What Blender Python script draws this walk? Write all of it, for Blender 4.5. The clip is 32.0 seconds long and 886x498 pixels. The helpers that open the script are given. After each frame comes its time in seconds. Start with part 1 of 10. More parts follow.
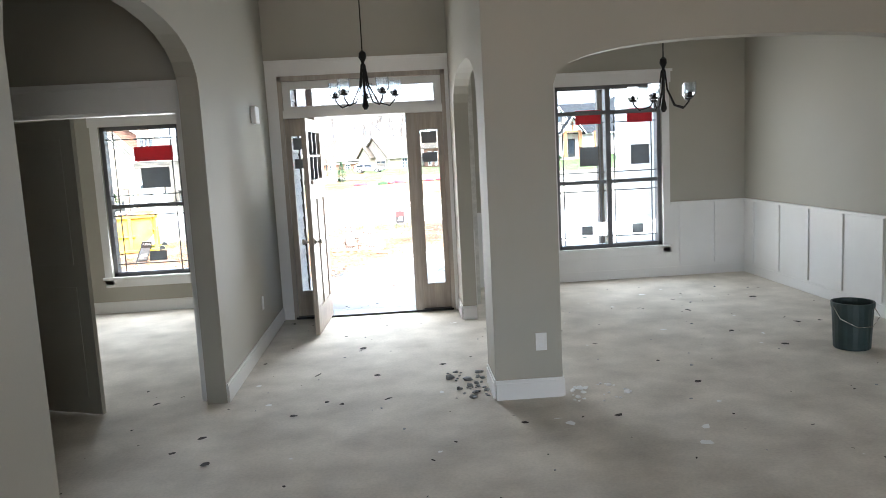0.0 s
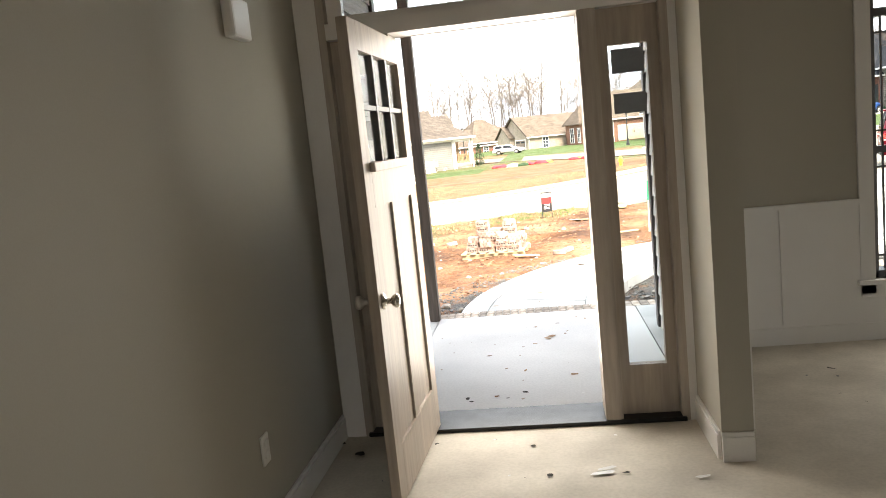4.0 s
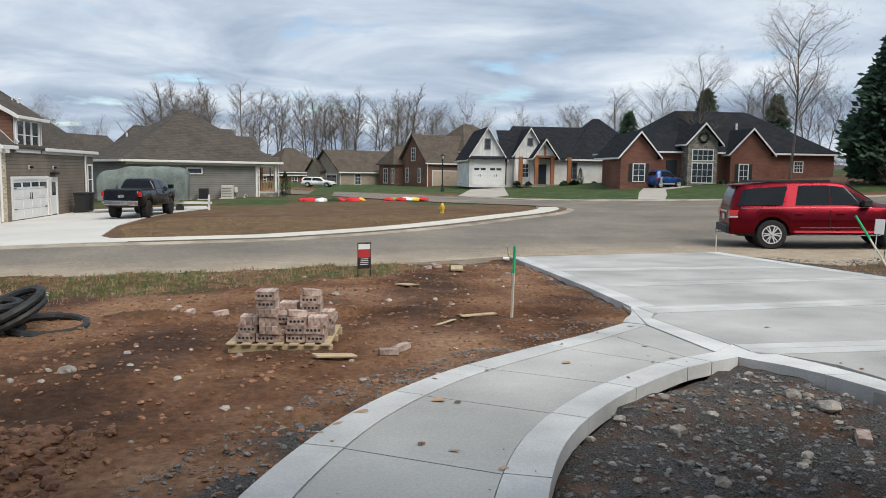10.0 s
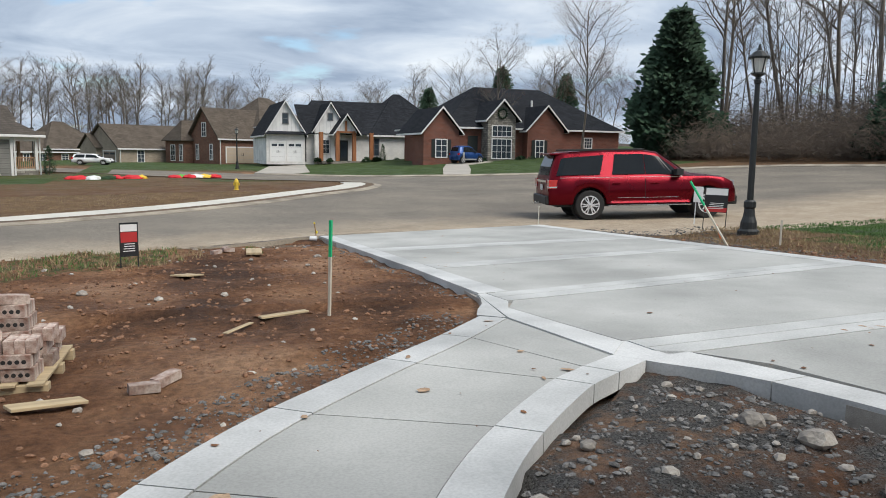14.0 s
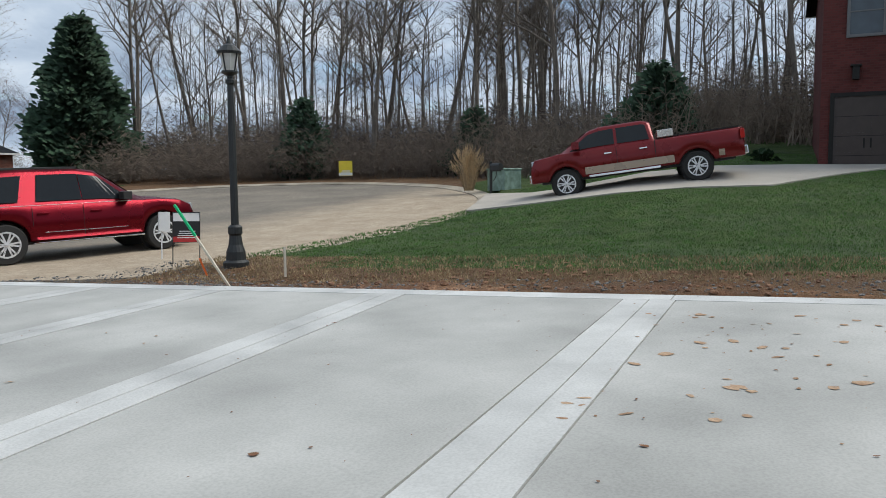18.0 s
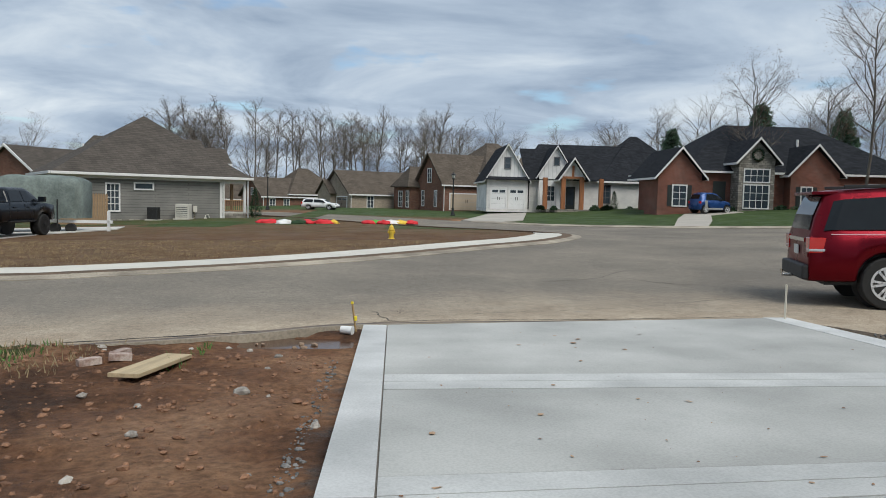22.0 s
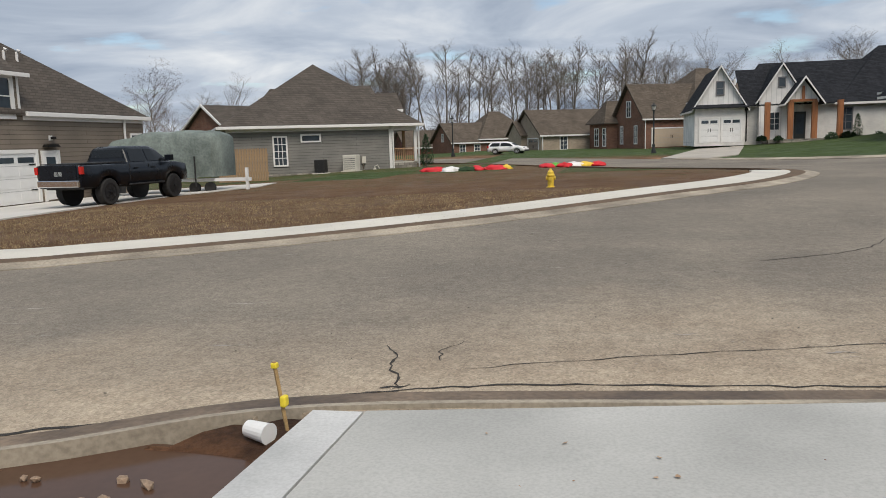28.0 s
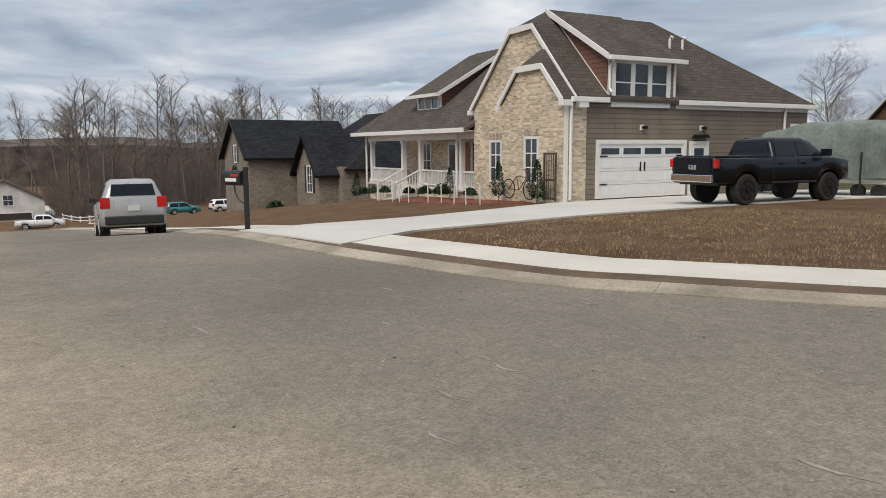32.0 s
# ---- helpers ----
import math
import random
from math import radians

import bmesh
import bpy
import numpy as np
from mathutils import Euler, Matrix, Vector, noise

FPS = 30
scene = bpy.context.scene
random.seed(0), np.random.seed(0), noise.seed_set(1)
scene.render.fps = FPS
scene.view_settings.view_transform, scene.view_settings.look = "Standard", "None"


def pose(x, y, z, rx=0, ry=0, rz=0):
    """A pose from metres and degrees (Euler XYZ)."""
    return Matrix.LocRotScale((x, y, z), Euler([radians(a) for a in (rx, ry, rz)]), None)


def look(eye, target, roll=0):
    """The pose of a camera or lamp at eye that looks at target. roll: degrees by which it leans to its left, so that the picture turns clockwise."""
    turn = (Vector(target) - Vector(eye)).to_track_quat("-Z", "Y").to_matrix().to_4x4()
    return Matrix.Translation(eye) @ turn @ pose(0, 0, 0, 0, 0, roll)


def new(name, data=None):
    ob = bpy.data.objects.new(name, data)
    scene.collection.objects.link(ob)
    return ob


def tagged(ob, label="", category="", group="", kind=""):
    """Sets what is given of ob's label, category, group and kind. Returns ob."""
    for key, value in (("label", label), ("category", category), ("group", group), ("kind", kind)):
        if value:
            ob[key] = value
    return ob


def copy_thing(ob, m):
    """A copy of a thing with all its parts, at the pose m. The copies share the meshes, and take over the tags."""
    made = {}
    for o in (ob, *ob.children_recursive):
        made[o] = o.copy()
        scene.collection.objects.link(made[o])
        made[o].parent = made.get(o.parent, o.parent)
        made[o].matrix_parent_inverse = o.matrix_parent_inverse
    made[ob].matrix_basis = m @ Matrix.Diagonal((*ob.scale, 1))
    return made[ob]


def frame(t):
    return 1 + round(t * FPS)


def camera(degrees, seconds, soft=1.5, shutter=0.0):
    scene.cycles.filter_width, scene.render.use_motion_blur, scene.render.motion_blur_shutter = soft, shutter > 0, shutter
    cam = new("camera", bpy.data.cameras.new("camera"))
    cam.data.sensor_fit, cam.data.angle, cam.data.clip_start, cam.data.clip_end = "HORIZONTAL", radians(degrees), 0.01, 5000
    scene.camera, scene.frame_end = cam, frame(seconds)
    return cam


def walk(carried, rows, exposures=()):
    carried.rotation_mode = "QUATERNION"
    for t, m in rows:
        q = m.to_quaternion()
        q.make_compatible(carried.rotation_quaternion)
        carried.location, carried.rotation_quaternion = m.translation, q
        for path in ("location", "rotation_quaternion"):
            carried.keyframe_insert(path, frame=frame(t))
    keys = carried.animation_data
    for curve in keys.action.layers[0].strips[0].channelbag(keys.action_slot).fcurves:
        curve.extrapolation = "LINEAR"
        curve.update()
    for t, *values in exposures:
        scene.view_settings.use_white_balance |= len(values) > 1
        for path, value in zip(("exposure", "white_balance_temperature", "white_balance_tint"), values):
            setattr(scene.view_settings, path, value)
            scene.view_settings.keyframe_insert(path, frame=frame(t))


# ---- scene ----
cam = camera(60.9, 32.0, soft=0.9)
PATH = [
    (0.0, (1.407, 3.597, 1.620), (1.515, 5.577, 1.364), -2.99),
    (0.5, (1.567, 3.981, 1.648), (1.510, 5.967, 1.417), -1.49),
    (1.0, (1.593, 4.425, 1.578), (1.434, 6.411, 1.396), -2.51),
    (1.5, (1.671, 4.978, 1.526), (1.530, 6.957, 1.276), -3.22),
    (2.0, (1.583, 5.563, 1.512), (1.378, 7.537, 1.259), -3.63),
    (2.5, (1.512, 6.115, 1.493), (1.267, 8.080, 1.215), -4.70),
    (3.0, (1.438, 6.703, 1.415), (1.166, 8.670, 1.173), -4.62),
    (3.5, (1.349, 7.199, 1.475), (1.074, 9.163, 1.221), -6.13),
    (5.5, (1.179, 9.440, 1.351), (1.040, 11.399, 0.974), -1.88),
    (6.0, (1.175, 9.968, 1.334), (1.115, 11.923, 0.916), -1.04),
    (6.5, (1.189, 10.567, 1.323), (1.088, 12.525, 0.928), -0.51),
    (7.0, (1.102, 11.103, 1.302), (1.028, 13.072, 0.958), 0.32),
    (7.5, (1.082, 11.490, 1.311), (0.994, 13.469, 1.032), 2.95),
    (8.0, (0.998, 11.804, 1.345), (0.911, 13.794, 1.165), 3.87),
    (8.5, (0.978, 12.064, 1.321), (0.931, 14.052, 1.107), 5.80),
    (9.0, (1.078, 12.307, 1.343), (1.018, 14.292, 1.114), 7.22),
    (9.5, (1.050, 12.502, 1.338), (1.108, 14.487, 1.104), 3.50),
    (10.0, (1.066, 12.679, 1.342), (1.320, 14.653, 1.139), 0.83),
    (10.5, (1.120, 12.963, 1.369), (1.450, 14.930, 1.220), 0.50),
    (11.0, (1.097, 13.276, 1.334), (1.441, 15.237, 1.146), -1.88),
    (11.5, (1.104, 13.607, 1.308), (1.531, 15.541, 1.031), -2.73),
    (12.0, (1.158, 13.975, 1.312), (1.673, 15.881, 0.994), -2.04),
    (12.5, (1.128, 14.325, 1.276), (1.807, 16.169, 0.899), -1.77),
    (13.0, (1.185, 14.560, 1.197), (1.870, 16.402, 0.826), -1.14),
    (13.5, (1.333, 14.815, 1.105), (2.042, 16.662, 0.816), 0.00),
    (15.5, (1.860, 16.445, 0.984), (3.022, 18.064, 0.811), -0.54),
    (16.0, (2.033, 16.893, 0.960), (3.465, 18.276, 0.768), -1.74),
    (16.5, (2.274, 17.281, 0.950), (3.889, 18.444, 0.752), -1.65),
    (17.0, (2.488, 17.710, 0.945), (4.221, 18.693, 0.774), -1.73),
    (17.5, (2.821, 18.142, 0.937), (4.621, 19.000, 0.781), -1.65),
    (18.0, (3.119, 18.586, 0.916), (4.928, 19.419, 0.734), -0.54),
    (18.5, (3.400, 18.962, 0.902), (5.172, 19.867, 0.709), -0.40),
    (19.0, (3.713, 19.319, 0.889), (5.313, 20.508, 0.720), -0.75),
    (19.5, (3.984, 19.665, 0.902), (5.306, 21.157, 0.739), -0.93),
    (20.0, (4.322, 20.040, 0.890), (5.253, 21.803, 0.730), 0.31),
    (20.5, (4.598, 20.419, 0.879), (5.292, 22.288, 0.720), -0.32),
    (21.0, (4.932, 20.799, 0.870), (5.389, 22.740, 0.717), 0.76),
    (21.5, (5.208, 21.260, 0.866), (5.469, 23.237, 0.724), 0.62),
    (22.0, (5.494, 21.720, 0.839), (5.624, 23.712, 0.707), 1.40),
    (22.5, (5.696, 22.207, 0.818), (5.684, 24.200, 0.656), 0.67),
    (23.0, (5.883, 22.633, 0.815), (5.769, 24.624, 0.657), 0.09),
    (23.5, (6.023, 23.118, 0.815), (5.805, 25.102, 0.685), 0.35),
    (24.0, (6.123, 23.624, 0.774), (5.916, 25.606, 0.602), 0.37),
    (24.5, (6.243, 24.071, 0.781), (6.013, 26.045, 0.555), 0.44),
    (26.5, (6.581, 25.844, 0.764), (6.297, 27.809, 0.523), -1.61),
    (27.0, (6.600, 26.378, 0.733), (6.278, 28.336, 0.479), -2.55),
    (27.5, (6.670, 26.810, 0.709), (6.310, 28.758, 0.439), -1.87),
    (28.0, (6.681, 27.281, 0.689), (6.269, 29.218, 0.410), -1.72),
    (28.5, (6.683, 27.762, 0.660), (6.236, 29.686, 0.345), -0.42),
    (29.0, (6.638, 28.256, 0.659), (6.069, 30.148, 0.351), 0.69),
    (29.5, (6.556, 28.784, 0.627), (5.851, 30.636, 0.359), 0.79),
    (30.0, (6.397, 29.353, 0.604), (5.529, 31.136, 0.340), 0.55),
    (30.5, (6.276, 29.821, 0.588), (5.275, 31.535, 0.342), 0.47),
    (31.0, (6.099, 30.334, 0.631), (4.857, 31.886, 0.410), 0.13),
    (31.5, (5.726, 30.499, 0.638), (4.281, 31.861, 0.392), -0.88),
    (32.0, (5.284, 30.697, 0.651), (3.568, 31.689, 0.386), -0.34),
]
EXPOSURES = [(0.0, 3.95, 5800, 7), (1.5, 3.7, 6400, 10), (2.5, 3.45, 6850, 10), (3.5, 3.25, 7150, 10), (5.5, 1.72, 7000, 9), (6.0, 1.45, 6800, 9), (6.5, 1.2, 6600, 9), (7.0, 1.0, 6450, 9), (8.0, 0.42, 6350, 9), (9.0, 0.36, 6300, 8), (11.0, 0.23, 6100, 7), (12.0, 0.28, 6150, 7), (13.0, 0.42, 6200, 8), (14.2, 0.27, 6100, 7), (16.0, 0.14, 6000, 5), (17.0, 0.14, 6000, 5), (18.0, 0.22, 6000, 6), (19.0, 0.24, 6000, 6), (20.5, 0.12, 6000, 5), (24.5, 0.06, 6050, 6), (28.0, 0.1, 6400, 9), (30.0, 0.12, 6450, 10), (32.0, 0.12, 6450, 9)]
walk(cam, [(t, look(eye, target, roll)) for t, eye, target, roll in PATH], EXPOSURES)

# ---- sky and sun ----
world = bpy.data.worlds.new("sky")
scene.world = world
world.use_nodes = True
wt = world.node_tree
for nd in list(wt.nodes):
    wt.nodes.remove(nd)
SUN_DIR = Vector((-0.34, 0.50, -0.80)).normalized()


def build_sky():
    N, L = wt.nodes.new, wt.links.new
    out, bg = N("ShaderNodeOutputWorld"), N("ShaderNodeBackground")
    sky = N("ShaderNodeTexSky")
    sky.sky_type, sky.sun_disc = "NISHITA", False
    sky.sun_elevation, sky.sun_rotation = radians(53), radians(146)
    gain = N("ShaderNodeMix")
    gain.data_type, gain.blend_type = "RGBA", "MULTIPLY"
    gain.inputs[0].default_value = 1.0
    gain.inputs[7].default_value = (0.13, 0.13, 0.13, 1)
    tc, sep = N("ShaderNodeTexCoord"), N("ShaderNodeSeparateXYZ")
    L(tc.outputs["Generated"], sep.inputs[0])
    # project the directions on a cloud layer
    add = N("ShaderNodeMath"); add.operation = "ADD"; add.inputs[1].default_value = 0.12
    mx = N("ShaderNodeMath"); mx.operation = "MAXIMUM"; mx.inputs[1].default_value = 0.0
    L(sep.outputs[2], mx.inputs[0]); L(mx.outputs[0], add.inputs[0])
    dx = N("ShaderNodeMath"); dx.operation = "DIVIDE"
    dy = N("ShaderNodeMath"); dy.operation = "DIVIDE"
    L(sep.outputs[0], dx.inputs[0]); L(add.outputs[0], dx.inputs[1])
    L(sep.outputs[1], dy.inputs[0]); L(add.outputs[0], dy.inputs[1])
    com = N("ShaderNodeCombineXYZ")
    L(dx.outputs[0], com.inputs[0]); L(dy.outputs[0], com.inputs[1])
    n1 = N("ShaderNodeTexNoise")
    n1.inputs["Scale"].default_value, n1.inputs["Detail"].default_value, n1.inputs["Roughness"].default_value = 0.85, 7, 0.55
    n1.inputs["Distortion"].default_value = 0.5
    L(com.outputs[0], n1.inputs["Vector"])
    shade = N("ShaderNodeValToRGB")
    e = shade.color_ramp.elements
    e[0].position, e[0].color = 0.36, (0.32, 0.38, 0.48, 1)
    e[1].position, e[1].color = 0.72, (0.86, 0.87, 0.88, 1)
    mid = e.new(0.52); mid.color = (0.52, 0.575, 0.66, 1)
    L(n1.outputs[0], shade.inputs[0])
    n2 = N("ShaderNodeTexNoise")
    n2.inputs["Scale"].default_value, n2.inputs["Detail"].default_value = 1.7, 6
    L(com.outputs[0], n2.inputs["Vector"])
    hole = N("ShaderNodeValToRGB")
    hole.color_ramp.elements[0].position, hole.color_ramp.elements[1].position = 0.30, 0.40
    L(n2.outputs[0], hole.inputs[0])
    mix = N("ShaderNodeMix"); mix.data_type = "RGBA"
    L(sky.outputs[0], gain.inputs[6])
    L(hole.outputs[0], mix.inputs[0]); L(gain.outputs[2], mix.inputs[6]); L(shade.outputs[0], mix.inputs[7])
    L(mix.outputs[2], bg.inputs[0])
    bg.inputs[1].default_value = 0.92
    L(bg.outputs[0], out.inputs[0])


build_sky()
sun = new("sun", bpy.data.lights.new("sun", "SUN"))
sun.data.energy, sun.data.angle, sun.data.color = 2.6, radians(35), (1.0, 0.90, 0.78)
sun.rotation_euler = SUN_DIR.to_track_quat("-Z", "Y").to_euler()
sun.location = (0, -20, 30)


def window_light(name, eye, target, w, h, power):
    """Daylight that comes in through an opening of the house."""
    d = bpy.data.lights.new(name, "AREA")
    d.shape, d.size, d.size_y, d.energy, d.color = "RECTANGLE", w, h, power, (1.0, 0.97, 0.92)
    ob = new(name, d)
    ob.matrix_basis = look(eye, target)
    return ob


window_light("daylight_study_window", (-1.55, 12.56, 1.3), (-1.55, 8.8, 0.9), 0.85, 1.7, 4)
window_light("daylight_dining_window", (4.02, 12.79, 1.4), (4.02, 9.4, 0.9), 1.2, 1.9, 2.6)
window_light("daylight_front_door", (1.05, 11.86, 1.1), (1.05, 8.4, 0.7), 0.8, 1.9, 4)
window_light("daylight_back_windows", (-1.32, -3.94, 1.5), (-1.12, 1.8, 0.9), 2.6, 2.0, 8)
window_light("daylight_back_windows", (3.48, -3.94, 1.5), (3.28, 1.8, 0.9), 2.6, 2.0, 4.5)

# ---- materials ----
def material(name, colour, rough=0.7, vary=0.15, scale=8.0, fine=90.0, bump=0.15, metal=0.0, second=None, spread=0.5, coat=0.0, each=0.0, stretch=(1, 1, 1), depth=0.02, spec=0.5):
    """A surface with colour varied at two scales, relief, and optional second colour in patches."""
    m = bpy.data.materials.new(name)
    m.use_nodes = True
    t = m.node_tree
    N, L = t.nodes.new, t.links.new
    b = t.nodes["Principled BSDF"]
    b.inputs["Roughness"].default_value, b.inputs["Metallic"].default_value = rough, metal
    b.inputs["Coat Weight"].default_value = coat
    b.inputs["Coat Roughness"].default_value = 0.08
    b.inputs["Specular IOR Level"].default_value = spec
    tc = N("ShaderNodeTexCoord")
    mp = N("ShaderNodeMapping")
    mp.inputs["Scale"].default_value = stretch
    L(tc.outputs["Object"], mp.inputs[0])
    big = N("ShaderNodeTexNoise")
    big.inputs["Scale"].default_value, big.inputs["Detail"].default_value = scale, 5
    L(mp.outputs[0], big.inputs["Vector"])
    small = N("ShaderNodeTexNoise")
    small.inputs["Scale"].default_value, small.inputs["Detail"].default_value = fine, 3
    L(mp.outputs[0], small.inputs["Vector"])
    dark = tuple(c * (1 - vary) for c in colour)
    light = tuple(min(1, c * (1 + vary)) for c in (second or colour))
    ramp = N("ShaderNodeValToRGB")
    e = ramp.color_ramp.elements
    e[0].position, e[0].color = 0.5 - spread * 0.4, (*dark, 1)
    e[1].position, e[1].color = 0.5 + spread * 0.4, (*light, 1)
    L(big.outputs[0], ramp.inputs[0])
    mul = N("ShaderNodeMix")
    mul.data_type, mul.blend_type = "RGBA", "MULTIPLY"
    mul.inputs[0].default_value = min(1, vary * 2.5)
    r2 = N("ShaderNodeValToRGB")
    r2.color_ramp.elements[0].position, r2.color_ramp.elements[0].color = 0.3, (0.62, 0.62, 0.62, 1)
    r2.color_ramp.elements[1].position = 0.62
    L(small.outputs[0], r2.inputs[0])
    L(ramp.outputs[0], mul.inputs[6])
    L(r2.outputs[0], mul.inputs[7])
    last = mul.outputs[2]
    if each:
        info = N("ShaderNodeObjectInfo")
        hsv = N("ShaderNodeHueSaturation")
        mr = N("ShaderNodeMapRange")
        mr.inputs["To Min"].default_value, mr.inputs["To Max"].default_value = 1 - each, 1 + each
        L(info.outputs["Random"], mr.inputs[0])
        L(mr.outputs[0], hsv.inputs["Value"])
        L(last, hsv.inputs["Color"])
        last = hsv.outputs[0]
    L(last, b.inputs["Base Color"])
    if bump:
        bp = N("ShaderNodeBump")
        bp.inputs["Strength"].default_value, bp.inputs["Distance"].default_value = bump, depth
        L(small.outputs[0], bp.inputs["Height"])
        L(bp.outputs[0], b.inputs["Normal"])
    mr2 = N("ShaderNodeMapRange")
    mr2.inputs["To Min"].default_value, mr2.inputs["To Max"].default_value = max(0, rough - 0.12), min(1, rough + 0.1)
    L(big.outputs[0], mr2.inputs[0])
    L(mr2.outputs[0], b.inputs["Roughness"])
    return m


def glass_pane(name, tint=(0.9, 0.95, 0.95), rough=0.0):
    m = bpy.data.materials.new(name)
    m.use_nodes = True
    b = m.node_tree.nodes["Principled BSDF"]
    b.inputs["Base Color"].default_value = (*tint, 1)
    b.inputs["Roughness"].default_value = rough
    b.inputs["Transmission Weight"].default_value = 1.0
    b.inputs["IOR"].default_value = 1.05 if name == "clear_glass" else 1.45
    return m


def wood_grain(name, colour, rough=0.6, along="Z", scale=3.0, vary=0.3):
    st = {"X": (0.08, 1, 1), "Y": (1, 0.08, 1), "Z": (1, 1, 0.08)}[along]
    return material(name, colour, rough, vary, scale * 4, 60, 0.12, stretch=st, depth=0.004)


MAT = dict(
    greige=material("greige_wall_paint", (0.392, 0.372, 0.315), 0.72, 0.03, 1.2, 220, 0.05, depth=0.002),
    ceiling=material("ceiling_paint", (0.72, 0.71, 0.69), 0.85, 0.03, 2, 200, 0.1, depth=0.003),
    trim=material("white_trim_paint", (0.74, 0.73, 0.71), 0.42, 0.03, 3, 160, 0.03, depth=0.002),
    subfloor=material("dusty_subfloor", (0.52, 0.475, 0.41), 0.9, 0.11, 2.6, 55, 0.15, second=(0.63, 0.585, 0.515), depth=0.004),
    door_tan=wood_grain("primed_door_fibreglass", (0.40, 0.34, 0.28), 0.5, "Z", 4, 0.16),
    jamb_brown=wood_grain("door_jamb_brown", (0.40, 0.35, 0.30), 0.55, "Z", 4, 0.15),
    black_metal=material("oil_rubbed_black_metal", (0.018, 0.017, 0.016), 0.42, 0.2, 12, 200, 0.05, metal=0.6),
    steel=material("satin_nickel", (0.62, 0.58, 0.52), 0.28, 0.06, 10, 300, 0.02, metal=1.0),
    clear=glass_pane("clear_glass"),
    win_glass=material("window_glass_dark", (0.05, 0.065, 0.08), 0.06, 0.25, 0.6, 3, 0, coat=0.3),
    porch_concrete=material("porch_concrete", (0.63, 0.62, 0.61), 0.85, 0.10, 0.9, 70, 0.1, second=(0.69, 0.68, 0.67), depth=0.003),
    concrete=material("broom_finish_concrete", (0.39, 0.39, 0.368), 0.88, 0.16, 0.7, 60, 0.2, second=(0.455, 0.452, 0.43), each=0.03, depth=0.004),
    concrete_edge=material("smooth_border_concrete", (0.50, 0.505, 0.495), 0.85, 0.16, 1.4, 60, 0.08, each=0.06, second=(0.56, 0.56, 0.55), depth=0.003),
    band_concrete=material("smooth_band_concrete", (0.45, 0.453, 0.44), 0.86, 0.16, 1.2, 60, 0.1, each=0.05, second=(0.505, 0.506, 0.492), depth=0.003),
    old_concrete=material("aged_kerb_concrete", (0.30, 0.255, 0.195), 0.9, 0.3, 0.9, 30, 0.3, second=(0.40, 0.35, 0.275), depth=0.006),
    pale_concrete=material("pale_sidewalk_concrete", (0.60, 0.575, 0.51), 0.9, 0.10, 0.8, 50, 0.1, depth=0.004),
    post_wood=wood_grain("stained_post_wood", (0.075, 0.055, 0.042), 0.65, "Z", 5, 0.35),
    post_primer=wood_grain("weathered_post_wood", (0.16, 0.135, 0.115), 0.7, "Z", 5, 0.25),
    brick_tan=material("blotched_tan_brick", (0.42, 0.32, 0.235), 0.9, 0.3, 14, 80, 0.3, each=0.35, second=(0.5, 0.43, 0.36), depth=0.004),
    mortar=material("gray_mortar", (0.36, 0.33, 0.29), 0.95, 0.12, 20, 120, 0.2),
)


# ---- building helpers ----
def thing(name, label="", category="", group="", kind="", at=None):
    ob = new(name)
    ob.empty_display_size = 0.2
    if at is not None:
        ob.matrix_basis = at
    return tagged(ob, label, category, group, kind)


def part(name, bm, mat, parent=None, label="", smooth=False):
    """Link a bmesh as one mesh object under a thing or a part."""
    me = bpy.data.meshes.new(name)
    bm.normal_update()
    bm.to_mesh(me)
    bm.free()
    me.materials.append(MAT[mat] if isinstance(mat, str) else mat)
    if smooth:
        for p in me.polygons:
            p.use_smooth = True
    ob = new(name, me)
    if parent is not None:
        ob.parent = parent
    if label:
        ob["label"] = label
    return ob


def shared(name, mesh_ob, parent, m=None):
    """Another object on the same mesh."""
    ob = new(name, mesh_ob.data)
    ob.parent = parent
    if m is not None:
        ob.matrix_basis = m
    return ob


def box(bm, a, b, bevel=0.0):
    """Add a box between two corners."""
    lo, hi = [min(p) for p in zip(a, b)], [max(p) for p in zip(a, b)]
    vs = [bm.verts.new((x, y, z)) for x in (lo[0], hi[0]) for y in (lo[1], hi[1]) for z in (lo[2], hi[2])]
    fs = [bm.faces.new([vs[i] for i in q]) for q in ((0, 1, 3, 2), (4, 6, 7, 5), (0, 4, 5, 1), (2, 3, 7, 6), (0, 2, 6, 4), (1, 5, 7, 3))]
    if bevel:
        es = list({e for f in fs for e in f.edges})
        bmesh.ops.bevel(bm, geom=es, offset=bevel, segments=2, affect="EDGES", profile=0.5)
    return vs


def boxes(*pairs, bevel=0.0):
    bm = bmesh.new()
    for a, b in pairs:
        box(bm, a, b, bevel)
    return bm


def prism(bm, pts, lo, hi, axis="y"):
    """Extrude a 2D outline along an axis. The outline's plane: x,z for y; y,z for x; x,y for z."""
    def at(p, h):
        return {"y": (p[0], h, p[1]), "x": (h, p[0], p[1]), "z": (p[0], p[1], h)}[axis]
    a = [bm.verts.new(at(p, lo)) for p in pts]
    b = [bm.verts.new(at(p, hi)) for p in pts]
    n = len(pts)
    faces = [bm.faces.new(a[::-1]), bm.faces.new(b)]
    faces += [bm.faces.new((a[i], a[(i + 1) % n], b[(i + 1) % n], b[i])) for i in range(n)]
    bmesh.ops.recalc_face_normals(bm, faces=faces)
    return faces


